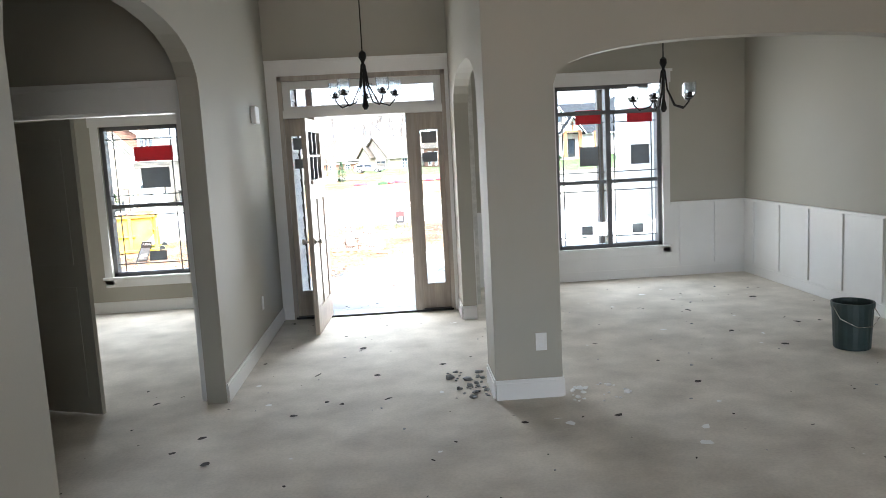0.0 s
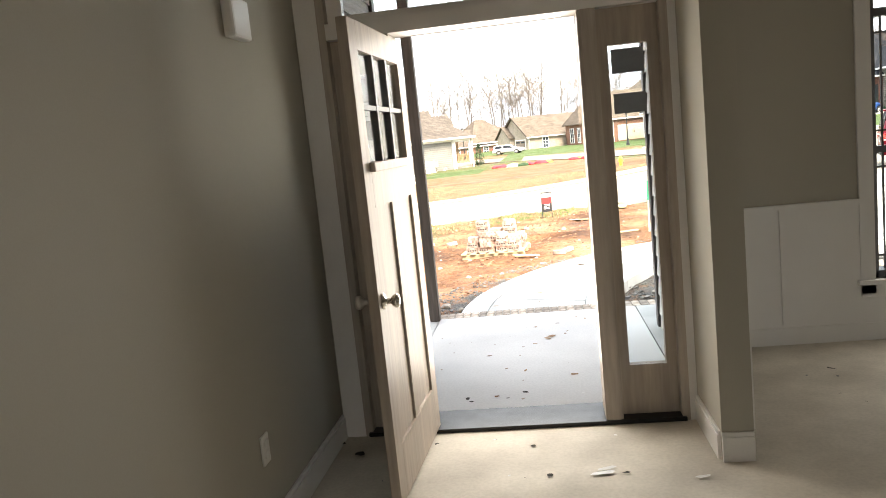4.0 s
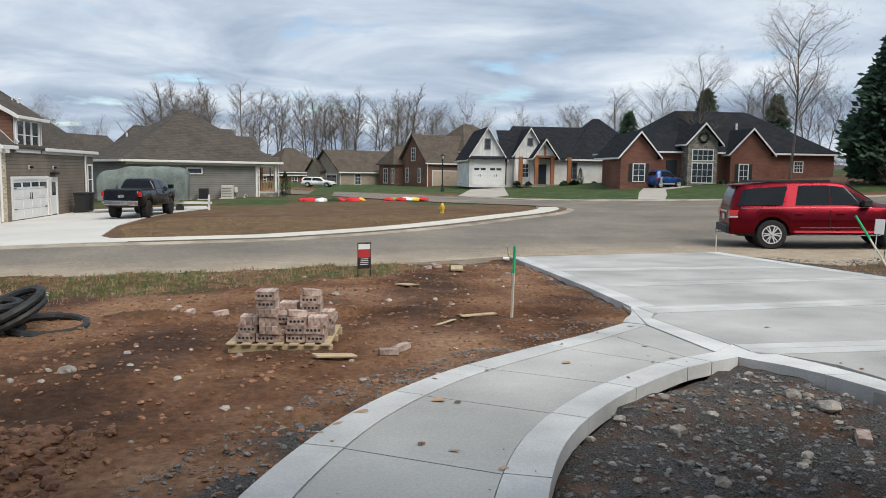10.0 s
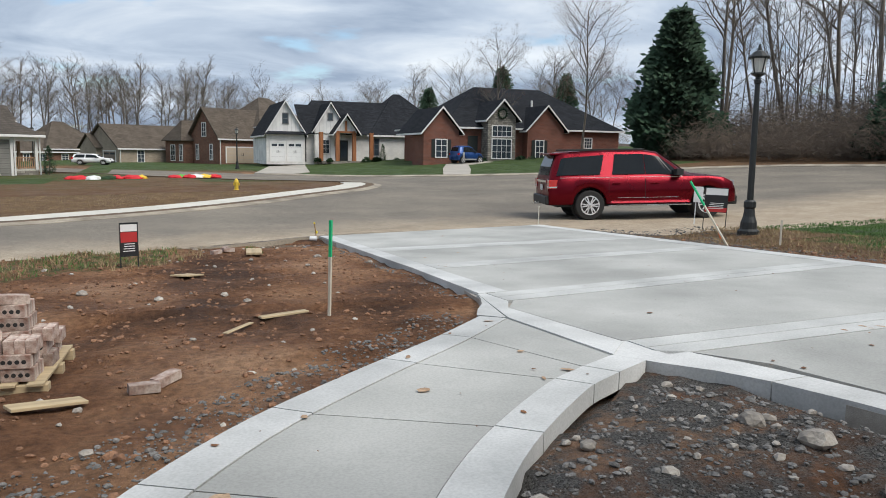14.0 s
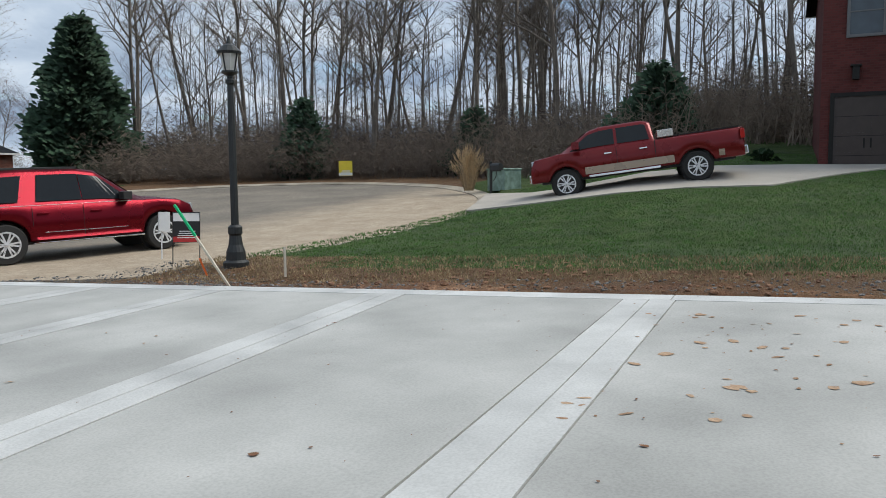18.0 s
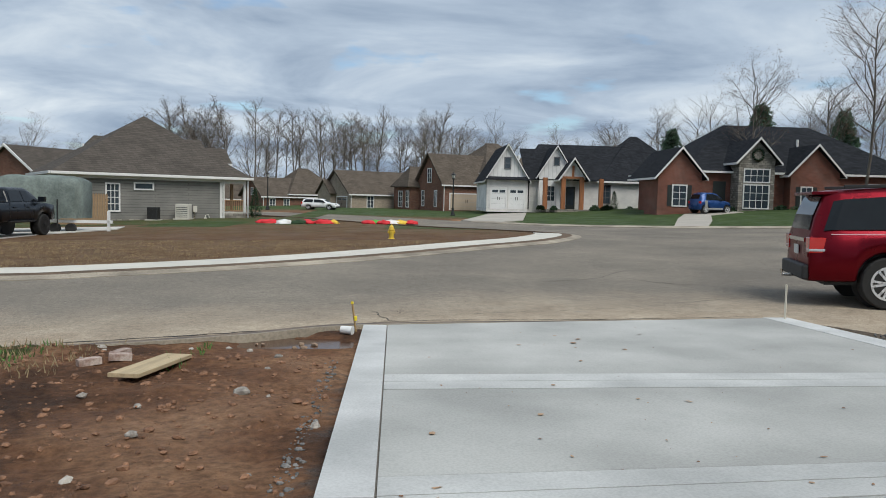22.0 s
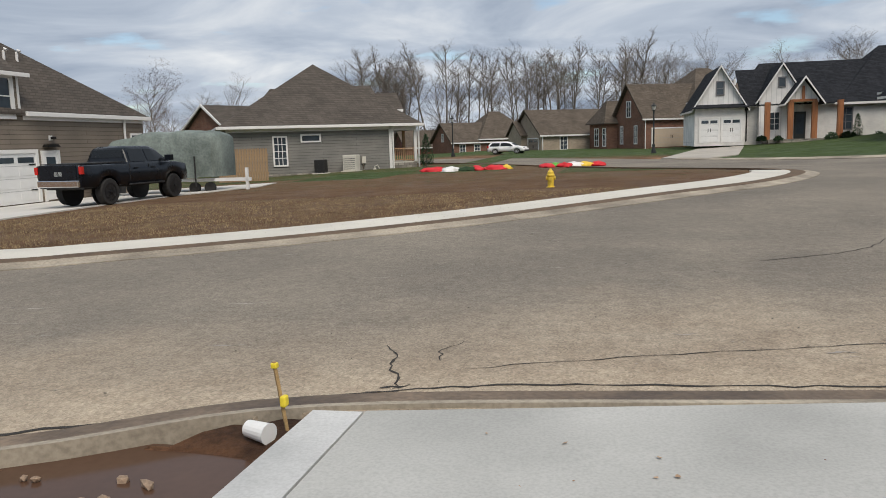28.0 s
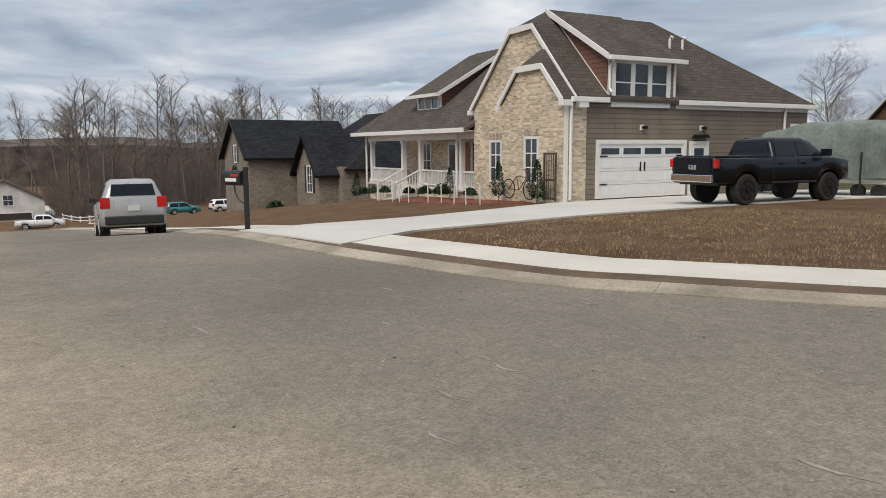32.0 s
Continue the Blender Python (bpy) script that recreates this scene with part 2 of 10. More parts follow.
def tube(bm, points, radius, sides=8, taper=None):
    """A round tube along points; radius one number, or start and end."""
    pts = [Vector(p) for p in points]
    rings = []
    for i, p in enumerate(pts):
        d = (pts[min(i + 1, len(pts) - 1)] - pts[max(i - 1, 0)]).normalized()
        up = Vector((0, 0, 1)) if abs(d.z) < 0.9 else Vector((1, 0, 0))
        u = d.cross(up).normalized()
        v = u.cross(d)
        r = radius if taper is None else radius + (taper - radius) * i / max(1, len(pts) - 1)
        rings.append([bm.verts.new(p + (u * math.cos(2 * math.pi * k / sides) + v * math.sin(2 * math.pi * k / sides)) * r) for k in range(sides)])
    for a, b in zip(rings, rings[1:]):
        for k in range(sides):
            bm.faces.new((a[k], a[(k + 1) % sides], b[(k + 1) % sides], b[k]))
    bm.faces.new(rings[0][::-1])
    bm.faces.new(rings[-1])


def lathe(bm, profile, sides=16, at=(0, 0, 0), axis="z"):
    """Turn a profile of (radius, height) about an axis."""
    rings = []
    for r, h in profile:
        ring = []
        for k in range(sides):
            c, s = math.cos(2 * math.pi * k / sides) * r, math.sin(2 * math.pi * k / sides) * r
            p = {"z": (c, s, h), "x": (h, c, s), "y": (c, h, s)}[axis]
            ring.append(bm.verts.new((at[0] + p[0], at[1] + p[1], at[2] + p[2])))
        rings.append(ring)
    fs = []
    for a, b in zip(rings, rings[1:]):
        for k in range(sides):
            fs.append(bm.faces.new((a[k], a[(k + 1) % sides], b[(k + 1) % sides], b[k])))
    fs.append(bm.faces.new(rings[0][::-1]))
    fs.append(bm.faces.new(rings[-1]))
    bmesh.ops.recalc_face_normals(bm, faces=fs)


def curve_points(ctrl, per=8):
    """A smooth line through control points (Catmull-Rom)."""
    c = [Vector(p) for p in ctrl]
    c = [c[0] * 2 - c[1], *c, c[-1] * 2 - c[-2]]
    out = []
    for a, b, d, e in zip(c, c[1:], c[2:], c[3:]):
        for i in range(per):
            t = i / per
            out.append(0.5 * (2 * b + (d - a) * t + (2 * a - 5 * b + 4 * d - e) * t * t + (3 * b - a - 3 * d + e) * t ** 3))
    return out + [c[-2]]


def inside(poly, x, y):
    hit, n = False, len(poly)
    for i in range(n):
        (x0, y0), (x1, y1) = poly[i][:2], poly[i - 1][:2]
        if (y0 > y) != (y1 > y) and x < (x1 - x0) * (y - y0) / (y1 - y0) + x0:
            hit = not hit
    return hit


def draped(poly, zf, step, depth, gap=0.0):
    """A slab over a plan outline whose top follows zf(x, y)."""
    bm = bmesh.new()
    vs = [bm.verts.new((p[0], p[1], 0)) for p in poly]
    es = [bm.edges.new((a, b)) for a, b in zip(vs, vs[1:] + vs[:1])]
    bmesh.ops.triangle_fill(bm, use_beauty=True, edges=es)
    if step:
        for k in (0, 1):
            lo, hi = min(p[k] for p in poly), max(p[k] for p in poly)
            n = min(90, int((hi - lo) / step))
            for i in range(1, n + 1):
                co = [0, 0, 0]
                co[k] = lo + (hi - lo) * i / (n + 1)
                no = [0, 0, 0]
                no[k] = 1
                bmesh.ops.bisect_plane(bm, geom=bm.verts[:] + bm.edges[:] + bm.faces[:], plane_co=co, plane_no=no)
    for v in bm.verts:
        v.co.z = zf(v.co.x, v.co.y)
    bm.normal_update()
    for f in bm.faces:
        if f.normal.z < 0:
            f.normal_flip()
    if depth:
        rim = [e for e in bm.edges if e.is_boundary]
        made = bmesh.ops.extrude_edge_only(bm, edges=rim)["geom"]
        for v in made:
            if isinstance(v, bmesh.types.BMVert):
                v.co.z -= depth
        bmesh.ops.recalc_face_normals(bm, faces=bm.faces)
    return bm

# ---- the lie of the land ----
def soft_step(v, k=2.0):
    return k * math.log1p(math.exp(max(-40.0, min(40.0, v / k))))


def street_z(x, y):
    return -0.8 + 0.067 * soft_step(min(x, 60) - 15) - 0.115 * soft_step(-max(x, -110) - 9.0) + 0.027 * soft_step(-max(x, -110) - 16, 3.0) + 0.3 * math.exp(-((x - 9) / 10) ** 2 - ((y - 50) / 12) ** 2) + 0.006 * max(0.0, min(y, 140) - 60)


def drive_z(x, y):
    return -0.44 - 0.027 * (y - 20) + 0.01 * (x - 5)


def walk_z(x, y):
    return -0.27 - 0.0325 * max(0.0, y - 14.7)


def ramp(v, a, b):
    t = max(0.0, min(1.0, (v - a) / (b - a)))
    return t * t * (3 - 2 * t)


ROAD = [(-140, 27.6), (-9, 27.7), (-5, 27.9), (-2, 28.4), (1.4, 29.3), (3.7, 30.3), (5, 31.05), (8, 31.5), (11, 31.9), (12.6, 29.4), (15, 28.3), (19, 27.7), (24, 27.3),
        (28, 28.4), (31.5, 30), (35, 33), (37, 36.5), (38, 41), (37.3, 45.4), (35, 49.3), (30, 53.5), (24, 57), (17, 65), (11, 74), (4, 82), (-6, 90), (-40, 112),
        (-42, 105), (-10, 84), (-2, 76), (4, 68), (8.9, 60), (12.0, 54.4), (12.4, 51), (10.7, 46.7), (7.9, 43.4), (5.4, 40.7), (3.6, 39.05), (2.0, 37.75), (0.65, 36.82), (-0.3, 36.2), (-1.2, 35.65), (-3.4, 35.05), (-5.3, 34.75), (-7.4, 34.5), (-11.5, 34.25), (-16, 34.45), (-140, 34.6)]
WALK_L = curve_points([(0.62, 14.72), (0.66, 15.73), (0.84, 16.6), (1.33, 17.8), (2.07, 18.88), (3.01, 19.8), (3.9, 20.58), (4.70, 21.36)], 6)
WALK_R = curve_points([(1.60, 14.72), (1.63, 15.3), (1.75, 16.09), (2.20, 17.27), (2.92, 18.3), (3.83, 19.18), (4.3, 19.5), (4.76, 19.75)], 6)


def offset_line(line, d):
    out = []
    for i, p in enumerate(line):
        t = (line[min(i + 1, len(line) - 1)] - line[max(i - 1, 0)]).normalized()
        out.append(p + Vector((-t.y, t.x)) * d)
    return out


OUT_L = offset_line(WALK_L, 0.27)
OUT_R = offset_line(WALK_R, -0.27)
DRIVE = [(5.13, 31.05), (5.15, 28), (5.16, 25), (5.14, 23.6), (4.98, 22.6), (4.70, 21.36), (4.76, 19.75), (5.05, 19.35), (5.28, 18.9), (5.40, 18.3), (5.50, 17.6), (5.55, 12), (11.8, 12), (11.62, 19.7), (11.35, 25), (11.0, 31.9), (8, 31.5)]
WALK_AREA = [tuple(p) for p in OUT_L] + [tuple(p) for p in OUT_R[::-1]]
PUDDLE = (4.42, 30.28)


def lawn_hill(x, y):
    return 0.085 * soft_step(min(x, 45) - 16.5) * ramp(-y, -28.5, -21)


def ground_z(x, y, rough=True):
    b = street_z(x, y)
    z = b + (0.03 if y > 33 else 0.07)
    if x < -9 and y > 38:
        z += 0.115 * soft_step(-max(x, -24) - 9.5) * ramp(y, 38, 47) * 0.55 - 0.06 * ramp(y, 40, 46) * ramp(-x, 0, 6)
    if y < 32 and -30 < x < 60:
        pad = -0.40 + 0.02 * math.sin(x) + (0.02 * (x - 5) if x > 11.5 else 0)
        z = pad + (b + 0.06 + 0.14 * ramp(x, 12.2, 13.6) - pad) * ramp(y, 15, 30 - 4.5 * ramp(-x, -0.5, 3.0))
        z += lawn_hill(x, y)
    if 5 < x < 11.8 and y < 32:
        z = min(z, drive_z(x, y) - 0.07)
    if -0.5 < x < 5.6 and 14 < y < 23:
        z = min(z, walk_z(x, y) - 0.09)
    if 2.0 < x < 5.2 and 28.8 < y < 32:
        w = ramp(x, 2.0, 3.2) * ramp(y, 28.8, 29.5)
        z += w * (b - 0.015 - z)
    if rough and y < 31.5 and -40 < x < 5.2:
        k = 1.0 if x > -20 else 0.4
        if 2.6 < x and 29.1 < y:
            k = 0.15
        z += k * (0.05 * noise.noise((x * 0.9, y * 0.9, 0)) + 0.035 * noise.noise((x * 2.3, y * 2.3, 4)) + 0.025 * noise.noise((x * 6, y * 6, 9))) * ramp(y, 13.0, 15.5)
        heap = math.exp(-((x + 2.0) / 1.1) ** 2 - ((y - 16.5) / 0.85) ** 2)
        z += heap * (0.17 + 0.13 * noise.noise((x * 2.2, y * 2.2, 1)) + 0.09 * noise.noise((x * 5.5, y * 5.5, 6)))
        z += 0.16 * math.exp(-((x + 1.45) / 0.32) ** 2 - ((y - 17.3) / 0.28) ** 2)
        z += 0.10 * math.exp(-((x + 0.5) / 0.5) ** 2 - ((y - 15.6) / 0.4) ** 2)
        z += 0.15 * math.exp(-((x + 1.45) / 0.6) ** 2 - ((y - 22.85) / 0.3) ** 2)
        z += 0.05 * math.sin(2.4 * (y + 0.35 * x)) * ramp(y, 17.5, 18.5) * ramp(-y, -25, -23) * (0.5 + noise.noise((x * 0.7, y * 0.7, 20)))
        z -= 0.2 * math.exp(-((x - PUDDLE[0]) / 0.6) ** 4 - ((y - PUDDLE[1]) / 0.32) ** 4)
    if rough and 11 < x < 22 and 20 < y < 28:
        z += 0.03 * noise.noise((x * 3, y * 3, 2))
    return z


def lines(lo, hi, step, reach, grow=1.28):
    v = [lo + i * step for i in range(int((hi - lo) / step) + 1)]
    d = step
    while v[-1] < reach:
        d *= grow
        v.append(v[-1] + d)
    d = step
    while v[0] > -reach:
        d *= grow
        v.insert(0, v[0] - d)
    return v


def ground_mix():
    """Bare red soil, gravel, green lawn and dormant lawn by masks, broken up with noise."""
    m = bpy.data.materials.new("yard_soil_gravel_and_grass")
    m.use_nodes = True
    t = m.node_tree
    N, L = t.nodes.new, t.links.new
    b = t.nodes["Principled BSDF"]
    tc = N("ShaderNodeTexCoord")
    att = N("ShaderNodeVertexColor")
    att.layer_name = "cover"
    sep = N("ShaderNodeSeparateColor")
    L(att.outputs[0], sep.inputs[0])

    def nz(scale, detail=5, rough=0.55):
        n = N("ShaderNodeTexNoise")
        n.inputs["Scale"].default_value, n.inputs["Detail"].default_value, n.inputs["Roughness"].default_value = scale, detail, rough
        L(tc.outputs["Object"], n.inputs["Vector"])
        return n.outputs[0]

    def ramp_of(src, stops):
        r = N("ShaderNodeValToRGB")
        e = r.color_ramp.elements
        e[0].position, e[0].color = stops[0][0], (*stops[0][1], 1)
        e[1].position, e[1].color = stops[-1][0], (*stops[-1][1], 1)
        for p, c in stops[1:-1]:
            e.new(p).color = (*c, 1)
        L(src, r.inputs[0])
        return r.outputs[0]

    def mixed(f, a, c, mode="MIX"):
        x = N("ShaderNodeMix")
        x.data_type, x.blend_type = "RGBA", mode
        if isinstance(f, float):
            x.inputs[0].default_value = f
        else:
            L(f, x.inputs[0])
        L(a, x.inputs[6])
        L(c, x.inputs[7])
        return x.outputs[2]

    def mask(src):
        """Sharpen a mask against noise."""
        a = N("ShaderNodeMath"); a.operation = "ADD"
        s = N("ShaderNodeMath"); s.operation = "MULTIPLY_ADD"
        s.inputs[1].default_value, s.inputs[2].default_value = 0.9, -0.45
        L(edge, s.inputs[0])
        L(src, a.inputs[0]); L(s.outputs[0], a.inputs[1])
        r = N("ShaderNodeMapRange")
        r.inputs["From Min"].default_value, r.inputs["From Max"].default_value = 0.4, 0.6
        L(a.outputs[0], r.inputs[0])
        return r.outputs[0]

    edge = nz(3.0, 8, 0.7)
    soil = ramp_of(nz(0.55, 7, 0.62), [(0.36, (0.085, 0.044, 0.025)), (0.50, (0.225, 0.112, 0.057)), (0.62, (0.36, 0.205, 0.115)), (0.74, (0.50, 0.31, 0.185))])
    soil = mixed(0.75, soil, ramp_of(nz(14, 6, 0.7), [(0.32, (0.34, 0.32, 0.30)), (0.62, (1.2, 1.17, 1.14))]), "MULTIPLY")
    vor = N("ShaderNodeTexVoronoi")
    vor.inputs["Scale"].default_value = 105
    L(tc.outputs["Object"], vor.inputs["Vector"])
    stone = ramp_of(vor.outputs["Color"], [(0.1, (0.03, 0.028, 0.026)), (0.9, (0.17, 0.163, 0.154))])
    green = ramp_of(nz(1.3, 6), [(0.3, (0.040, 0.068, 0.020)), (0.7, (0.080, 0.118, 0.036))])
    green = mixed(0.8, green, ramp_of(nz(40, 4, 0.7), [(0.3, (0.45, 0.5, 0.4)), (0.7, (1.3, 1.25, 1.1))]), "MULTIPLY")
    straw = ramp_of(nz(1.1, 6), [(0.25, (0.115, 0.066, 0.036)), (0.55, (0.175, 0.105, 0.058)), (0.8, (0.20, 0.135, 0.07))])
    straw = mixed(0.8, straw, ramp_of(nz(26, 5, 0.75), [(0.3, (0.5, 0.48, 0.45)), (0.68, (1.25, 1.2, 1.1))]), "MULTIPLY")
    c = mixed(mask(sep.outputs[0]), soil, stone)
    c = mixed(mask(sep.outputs[2]), c, straw)
    c = mixed(mask(sep.outputs[1]), c, green)
    L(c, b.inputs["Base Color"])
    wet = N("ShaderNodeMapRange")
    wet.inputs["From Min"].default_value, wet.inputs["From Max"].default_value = 0.42, 0.55
    wet.inputs["To Min"].default_value, wet.inputs["To Max"].default_value = 0.72, 0.95
    L(nz(0.7, 3), wet.inputs[0])
    L(wet.outputs[0], b.inputs["Roughness"])
    b.inputs["Specular IOR Level"].default_value = 0.25
    bp = N("ShaderNodeBump")
    bp.inputs["Strength"].default_value, bp.inputs["Distance"].default_value = 0.95, 0.07
    L(nz(22, 7, 0.75), bp.inputs["Height"])
    L(bp.outputs[0], b.inputs["Normal"])
    return m


def cover(x, y):
    """Masks: gravel, green lawn, dormant lawn."""
    gravel = green = straw = 0.0
    if inside(ROAD, x, y):
        return 0, 0, 0
    if y < 32 and x < 5.8:
        gx = min((math.hypot(x - p.x, y - p.y) for p in OUT_L[::4]), default=9)
        gravel = max(0.0, 1.0 - gx / 0.75) * (0.95 if y < 18 else 0.62)
        if x > 4.2 and 22 < y < 28.6:
            gravel = max(gravel, ramp(x, 4.6, 5.1) * 0.45)
        if inside([(1.6, 14.5), (1.95, 16.6), (2.7, 18.1), (4.1, 19.6), (5.2, 19.6), (5.9, 18), (5.9, 14.5)], x, y):
            gravel = 0.57
        gravel = max(gravel, 0.8 * math.exp(-((x + 0.4) / 0.6) ** 2 - ((y - 15.6) / 0.5) ** 2))
        if x < 2 and y > 25.1 + 0.52 * max(0.0, x + 2.4):
            straw, green = 0.52, 0.46
        straw = max(straw, 0.75 * math.exp(-((x + 1.45) / 0.6) ** 2 - ((y - 22.85) / 0.35) ** 2))
        if x < -12:
            straw = 0.6
    elif y < 32 and x > 11:
        green = ramp(x, 12.9, 13.7) if y < 25.6 else ramp(x, 14.2, 15.2)
        gravel = 0.62 if x < 13.4 and y > 26.4 else 0.2
        straw = 0.7 if x > 12.2 + 0.3 * math.sin(y * 1.7) else 0.48
    else:
        straw = 1.0
        if y > 50 and x < 14:
            green = 0.40
        if y > 62 + 0.2 * x and x < 2:
            green = 0.55
        if y > 56 and 5 < x < 13:
            green = 0.56
        if x > 12 and y > 56:
            green = 0.72 if math.hypot(x - 26, y - 66) < 30 else 0.45
        if x > 38:
            green, straw = 0.25, 1.0
        if y > 80:
            green = 0.66
        if abs(x + 4.7) < 2 and 58 < y < 66:
            green = 0.7
    return gravel, green, straw


KERB_PTS = np.array([(p[0], p[1]) for a, c in zip(ROAD, ROAD[1:]) if -45 < a[0] < 40 or -45 < c[0] < 40 for p in [(a[0] + (c[0] - a[0]) * i / 40, a[1] + (c[1] - a[1]) * i / 40) for i in range(40)] if p[0] > -40 and (p[1] > 33.5 or p[0] > 11.5)])


def kerb_near(x, y):
    return np.min((KERB_PTS[:, 0] - x) ** 2 + (KERB_PTS[:, 1] - y) ** 2) < 0.55


def build_ground():
    xs = lines(-8.0, 14.0, 0.12, 2600, 1.32)
    ys = lines(13.0, 32.0, 0.12, 2600, 1.32)
    xs = sorted(set(xs) | {14 + 0.5 * i for i in range(1, 50)} | {-8 - 0.6 * i for i in range(1, 30)})
    ys = sorted(set(ys) | {32 + 0.6 * i for i in range(1, 70)})
    nx, ny = len(xs), len(ys)
    verts, masks = [], []
    for y in ys:
        for x in xs:
            if -140 < x < 60 and 25 < y < 113 and inside(ROAD, x, y):
                z = street_z(x, y) - 0.22
            elif 5.3 < x < 11.3 - 0.05 * (y - 19.7) and 12 < y < 31.3 or (14.8 < y < 22 and inside(WALK_AREA, x, y)):
                z = min(ground_z(x, y, False), drive_z(x, y), walk_z(x, y)) - 0.12
            elif -14 < x < 8 and y < 14.7 and y > -16:
                z = -0.62
            else:
                z = ground_z(x, y) if abs(x) < 300 and abs(y) < 400 else ground_z(math.copysign(min(abs(x), 300), x), min(y, 400), False)
            if -30 < x < 40 and 26 < y < 70 and kerb_near(x, y):
                z = min(z, street_z(x, y) - 0.05)
            verts.append((x, y, z))
            near = -60 < x < 90 and -30 < y < 160
            masks.append((*(cover(x, y) if near else (0, 0.3, 1.0)), 1.0))
    faces = [(j * nx + i, j * nx + i + 1, (j + 1) * nx + i + 1, (j + 1) * nx + i) for j in range(ny - 1) for i in range(nx - 1)]
    me = bpy.data.meshes.new("ground")
    me.from_pydata(verts, [], faces)
    layer = me.color_attributes.new("cover", "FLOAT_COLOR", "POINT")
    layer.data.foreach_set("color", np.array(masks, dtype=np.float32).ravel())
    for p in me.polygons:
        p.use_smooth = True
    me.materials.append(ground_mix())
    tagged(new("ground", me), "bare red soil yard with gravel, green and dormant lawns", "ground", kind="structure")


build_ground()

def asphalt_mix():
    """Gray-brown asphalt: stone grain, broad worn tones, and tan dust washed along the near kerb."""
    m = bpy.data.materials.new("worn_asphalt")
    m.use_nodes = True
    t = m.node_tree
    N, L = t.nodes.new, t.links.new
    b = t.nodes["Principled BSDF"]
    tc = N("ShaderNodeTexCoord")

    def nz(scale, detail, rough):
        n = N("ShaderNodeTexNoise")
        n.inputs["Scale"].default_value, n.inputs["Detail"].default_value, n.inputs["Roughness"].default_value = scale, detail, rough
        L(tc.outputs["Object"], n.inputs["Vector"])
        return n.outputs[0]

    def math_node(op, a, c=None, v=None):
        n = N("ShaderNodeMath")
        n.operation = op
        L(a, n.inputs[0])
        if c is not None:
            L(c, n.inputs[1])
        if v is not None:
            n.inputs[1].default_value = v
        return n.outputs[0]

    def tone(src, lo, hi, c0, c1):
        r = N("ShaderNodeValToRGB")
        e = r.color_ramp.elements
        e[0].position, e[0].color, e[1].position, e[1].color = lo, (*c0, 1), hi, (*c1, 1)
        L(src, r.inputs[0])
        return r.outputs[0]

    def mix(mode, f, a, c):
        x = N("ShaderNodeMix")
        x.data_type, x.blend_type = "RGBA", mode
        if isinstance(f, float):
            x.inputs[0].default_value = f
        else:
            L(f, x.inputs[0])
        L(a, x.inputs[6])
        L(c, x.inputs[7])
        return x.outputs[2]

    col = tone(nz(0.3, 6, 0.6), 0.35, 0.68, (0.172, 0.154, 0.132), (0.26, 0.231, 0.191))
    # dust: strongest at the near kerb, fading over three metres
    sep = N("ShaderNodeSeparateXYZ")
    L(tc.outputs["Object"], sep.inputs[0])
    run = N("ShaderNodeClamp")
    L(math_node("ADD", sep.outputs[0], v=3.0), run.inputs[0])
    run.inputs["Max"].default_value = 11.0
    base = math_node("MULTIPLY", run.outputs[0], v=0.38)
    dist = math_node("SUBTRACT", math_node("SUBTRACT", sep.outputs[1], base), v=27.6)
    wob = math_node("MULTIPLY", nz(0.8, 5, 0.6), v=3.0)
    fall = N("ShaderNodeMapRange")
    fall.inputs["From Min"].default_value, fall.inputs["From Max"].default_value = 1.8, 5.0
    fall.inputs["To Min"].default_value, fall.inputs["To Max"].default_value = 1.0, 0.0
    L(math_node("ADD", dist, wob), fall.inputs[0])
    dust = tone(nz(1.5, 5, 0.6), 0.3, 0.7, (0.34, 0.275, 0.205), (0.46, 0.39, 0.30))
    col = mix("MIX", fall.outputs[0], col, dust)
    grain = N("ShaderNodeTexVoronoi")
    grain.inputs["Scale"].default_value = 70
    L(tc.outputs["Object"], grain.inputs["Vector"])
    col = mix("MULTIPLY", 0.55, col, tone(grain.outputs["Color"], 0.1, 0.9, (0.55, 0.54, 0.52), (1.4, 1.4, 1.4)))
    col = mix("MULTIPLY", 0.6, col, tone(nz(9, 6, 0.75), 0.32, 0.66, (0.66, 0.65, 0.64), (1.18, 1.17, 1.15)))
    L(col, b.inputs["Base Color"])
    b.inputs["Roughness"].default_value = 0.93
    b.inputs["Specular IOR Level"].default_value = 0.25
    bp = N("ShaderNodeBump")
    bp.inputs["Strength"].default_value, bp.inputs["Distance"].default_value = 0.7, 0.008
    L(grain.outputs["Distance"], bp.inputs["Height"])
    L(bp.outputs[0], b.inputs["Normal"])
    return m


MAT["asphalt"] = asphalt_mix()
road_edge = ROAD[:1] + [tuple(p) for p in curve_points(ROAD[1:26], 4)] + ROAD[26:28] + [tuple(p) for p in curve_points(ROAD[28:42], 4)] + ROAD[42:]
tagged(part("road", draped(road_edge, lambda x, y: street_z(x, y) + 0.0, 3.0, 0.1), "asphalt"), "worn gray-brown asphalt street with cracks and pale scuffs", "road", kind="structure")


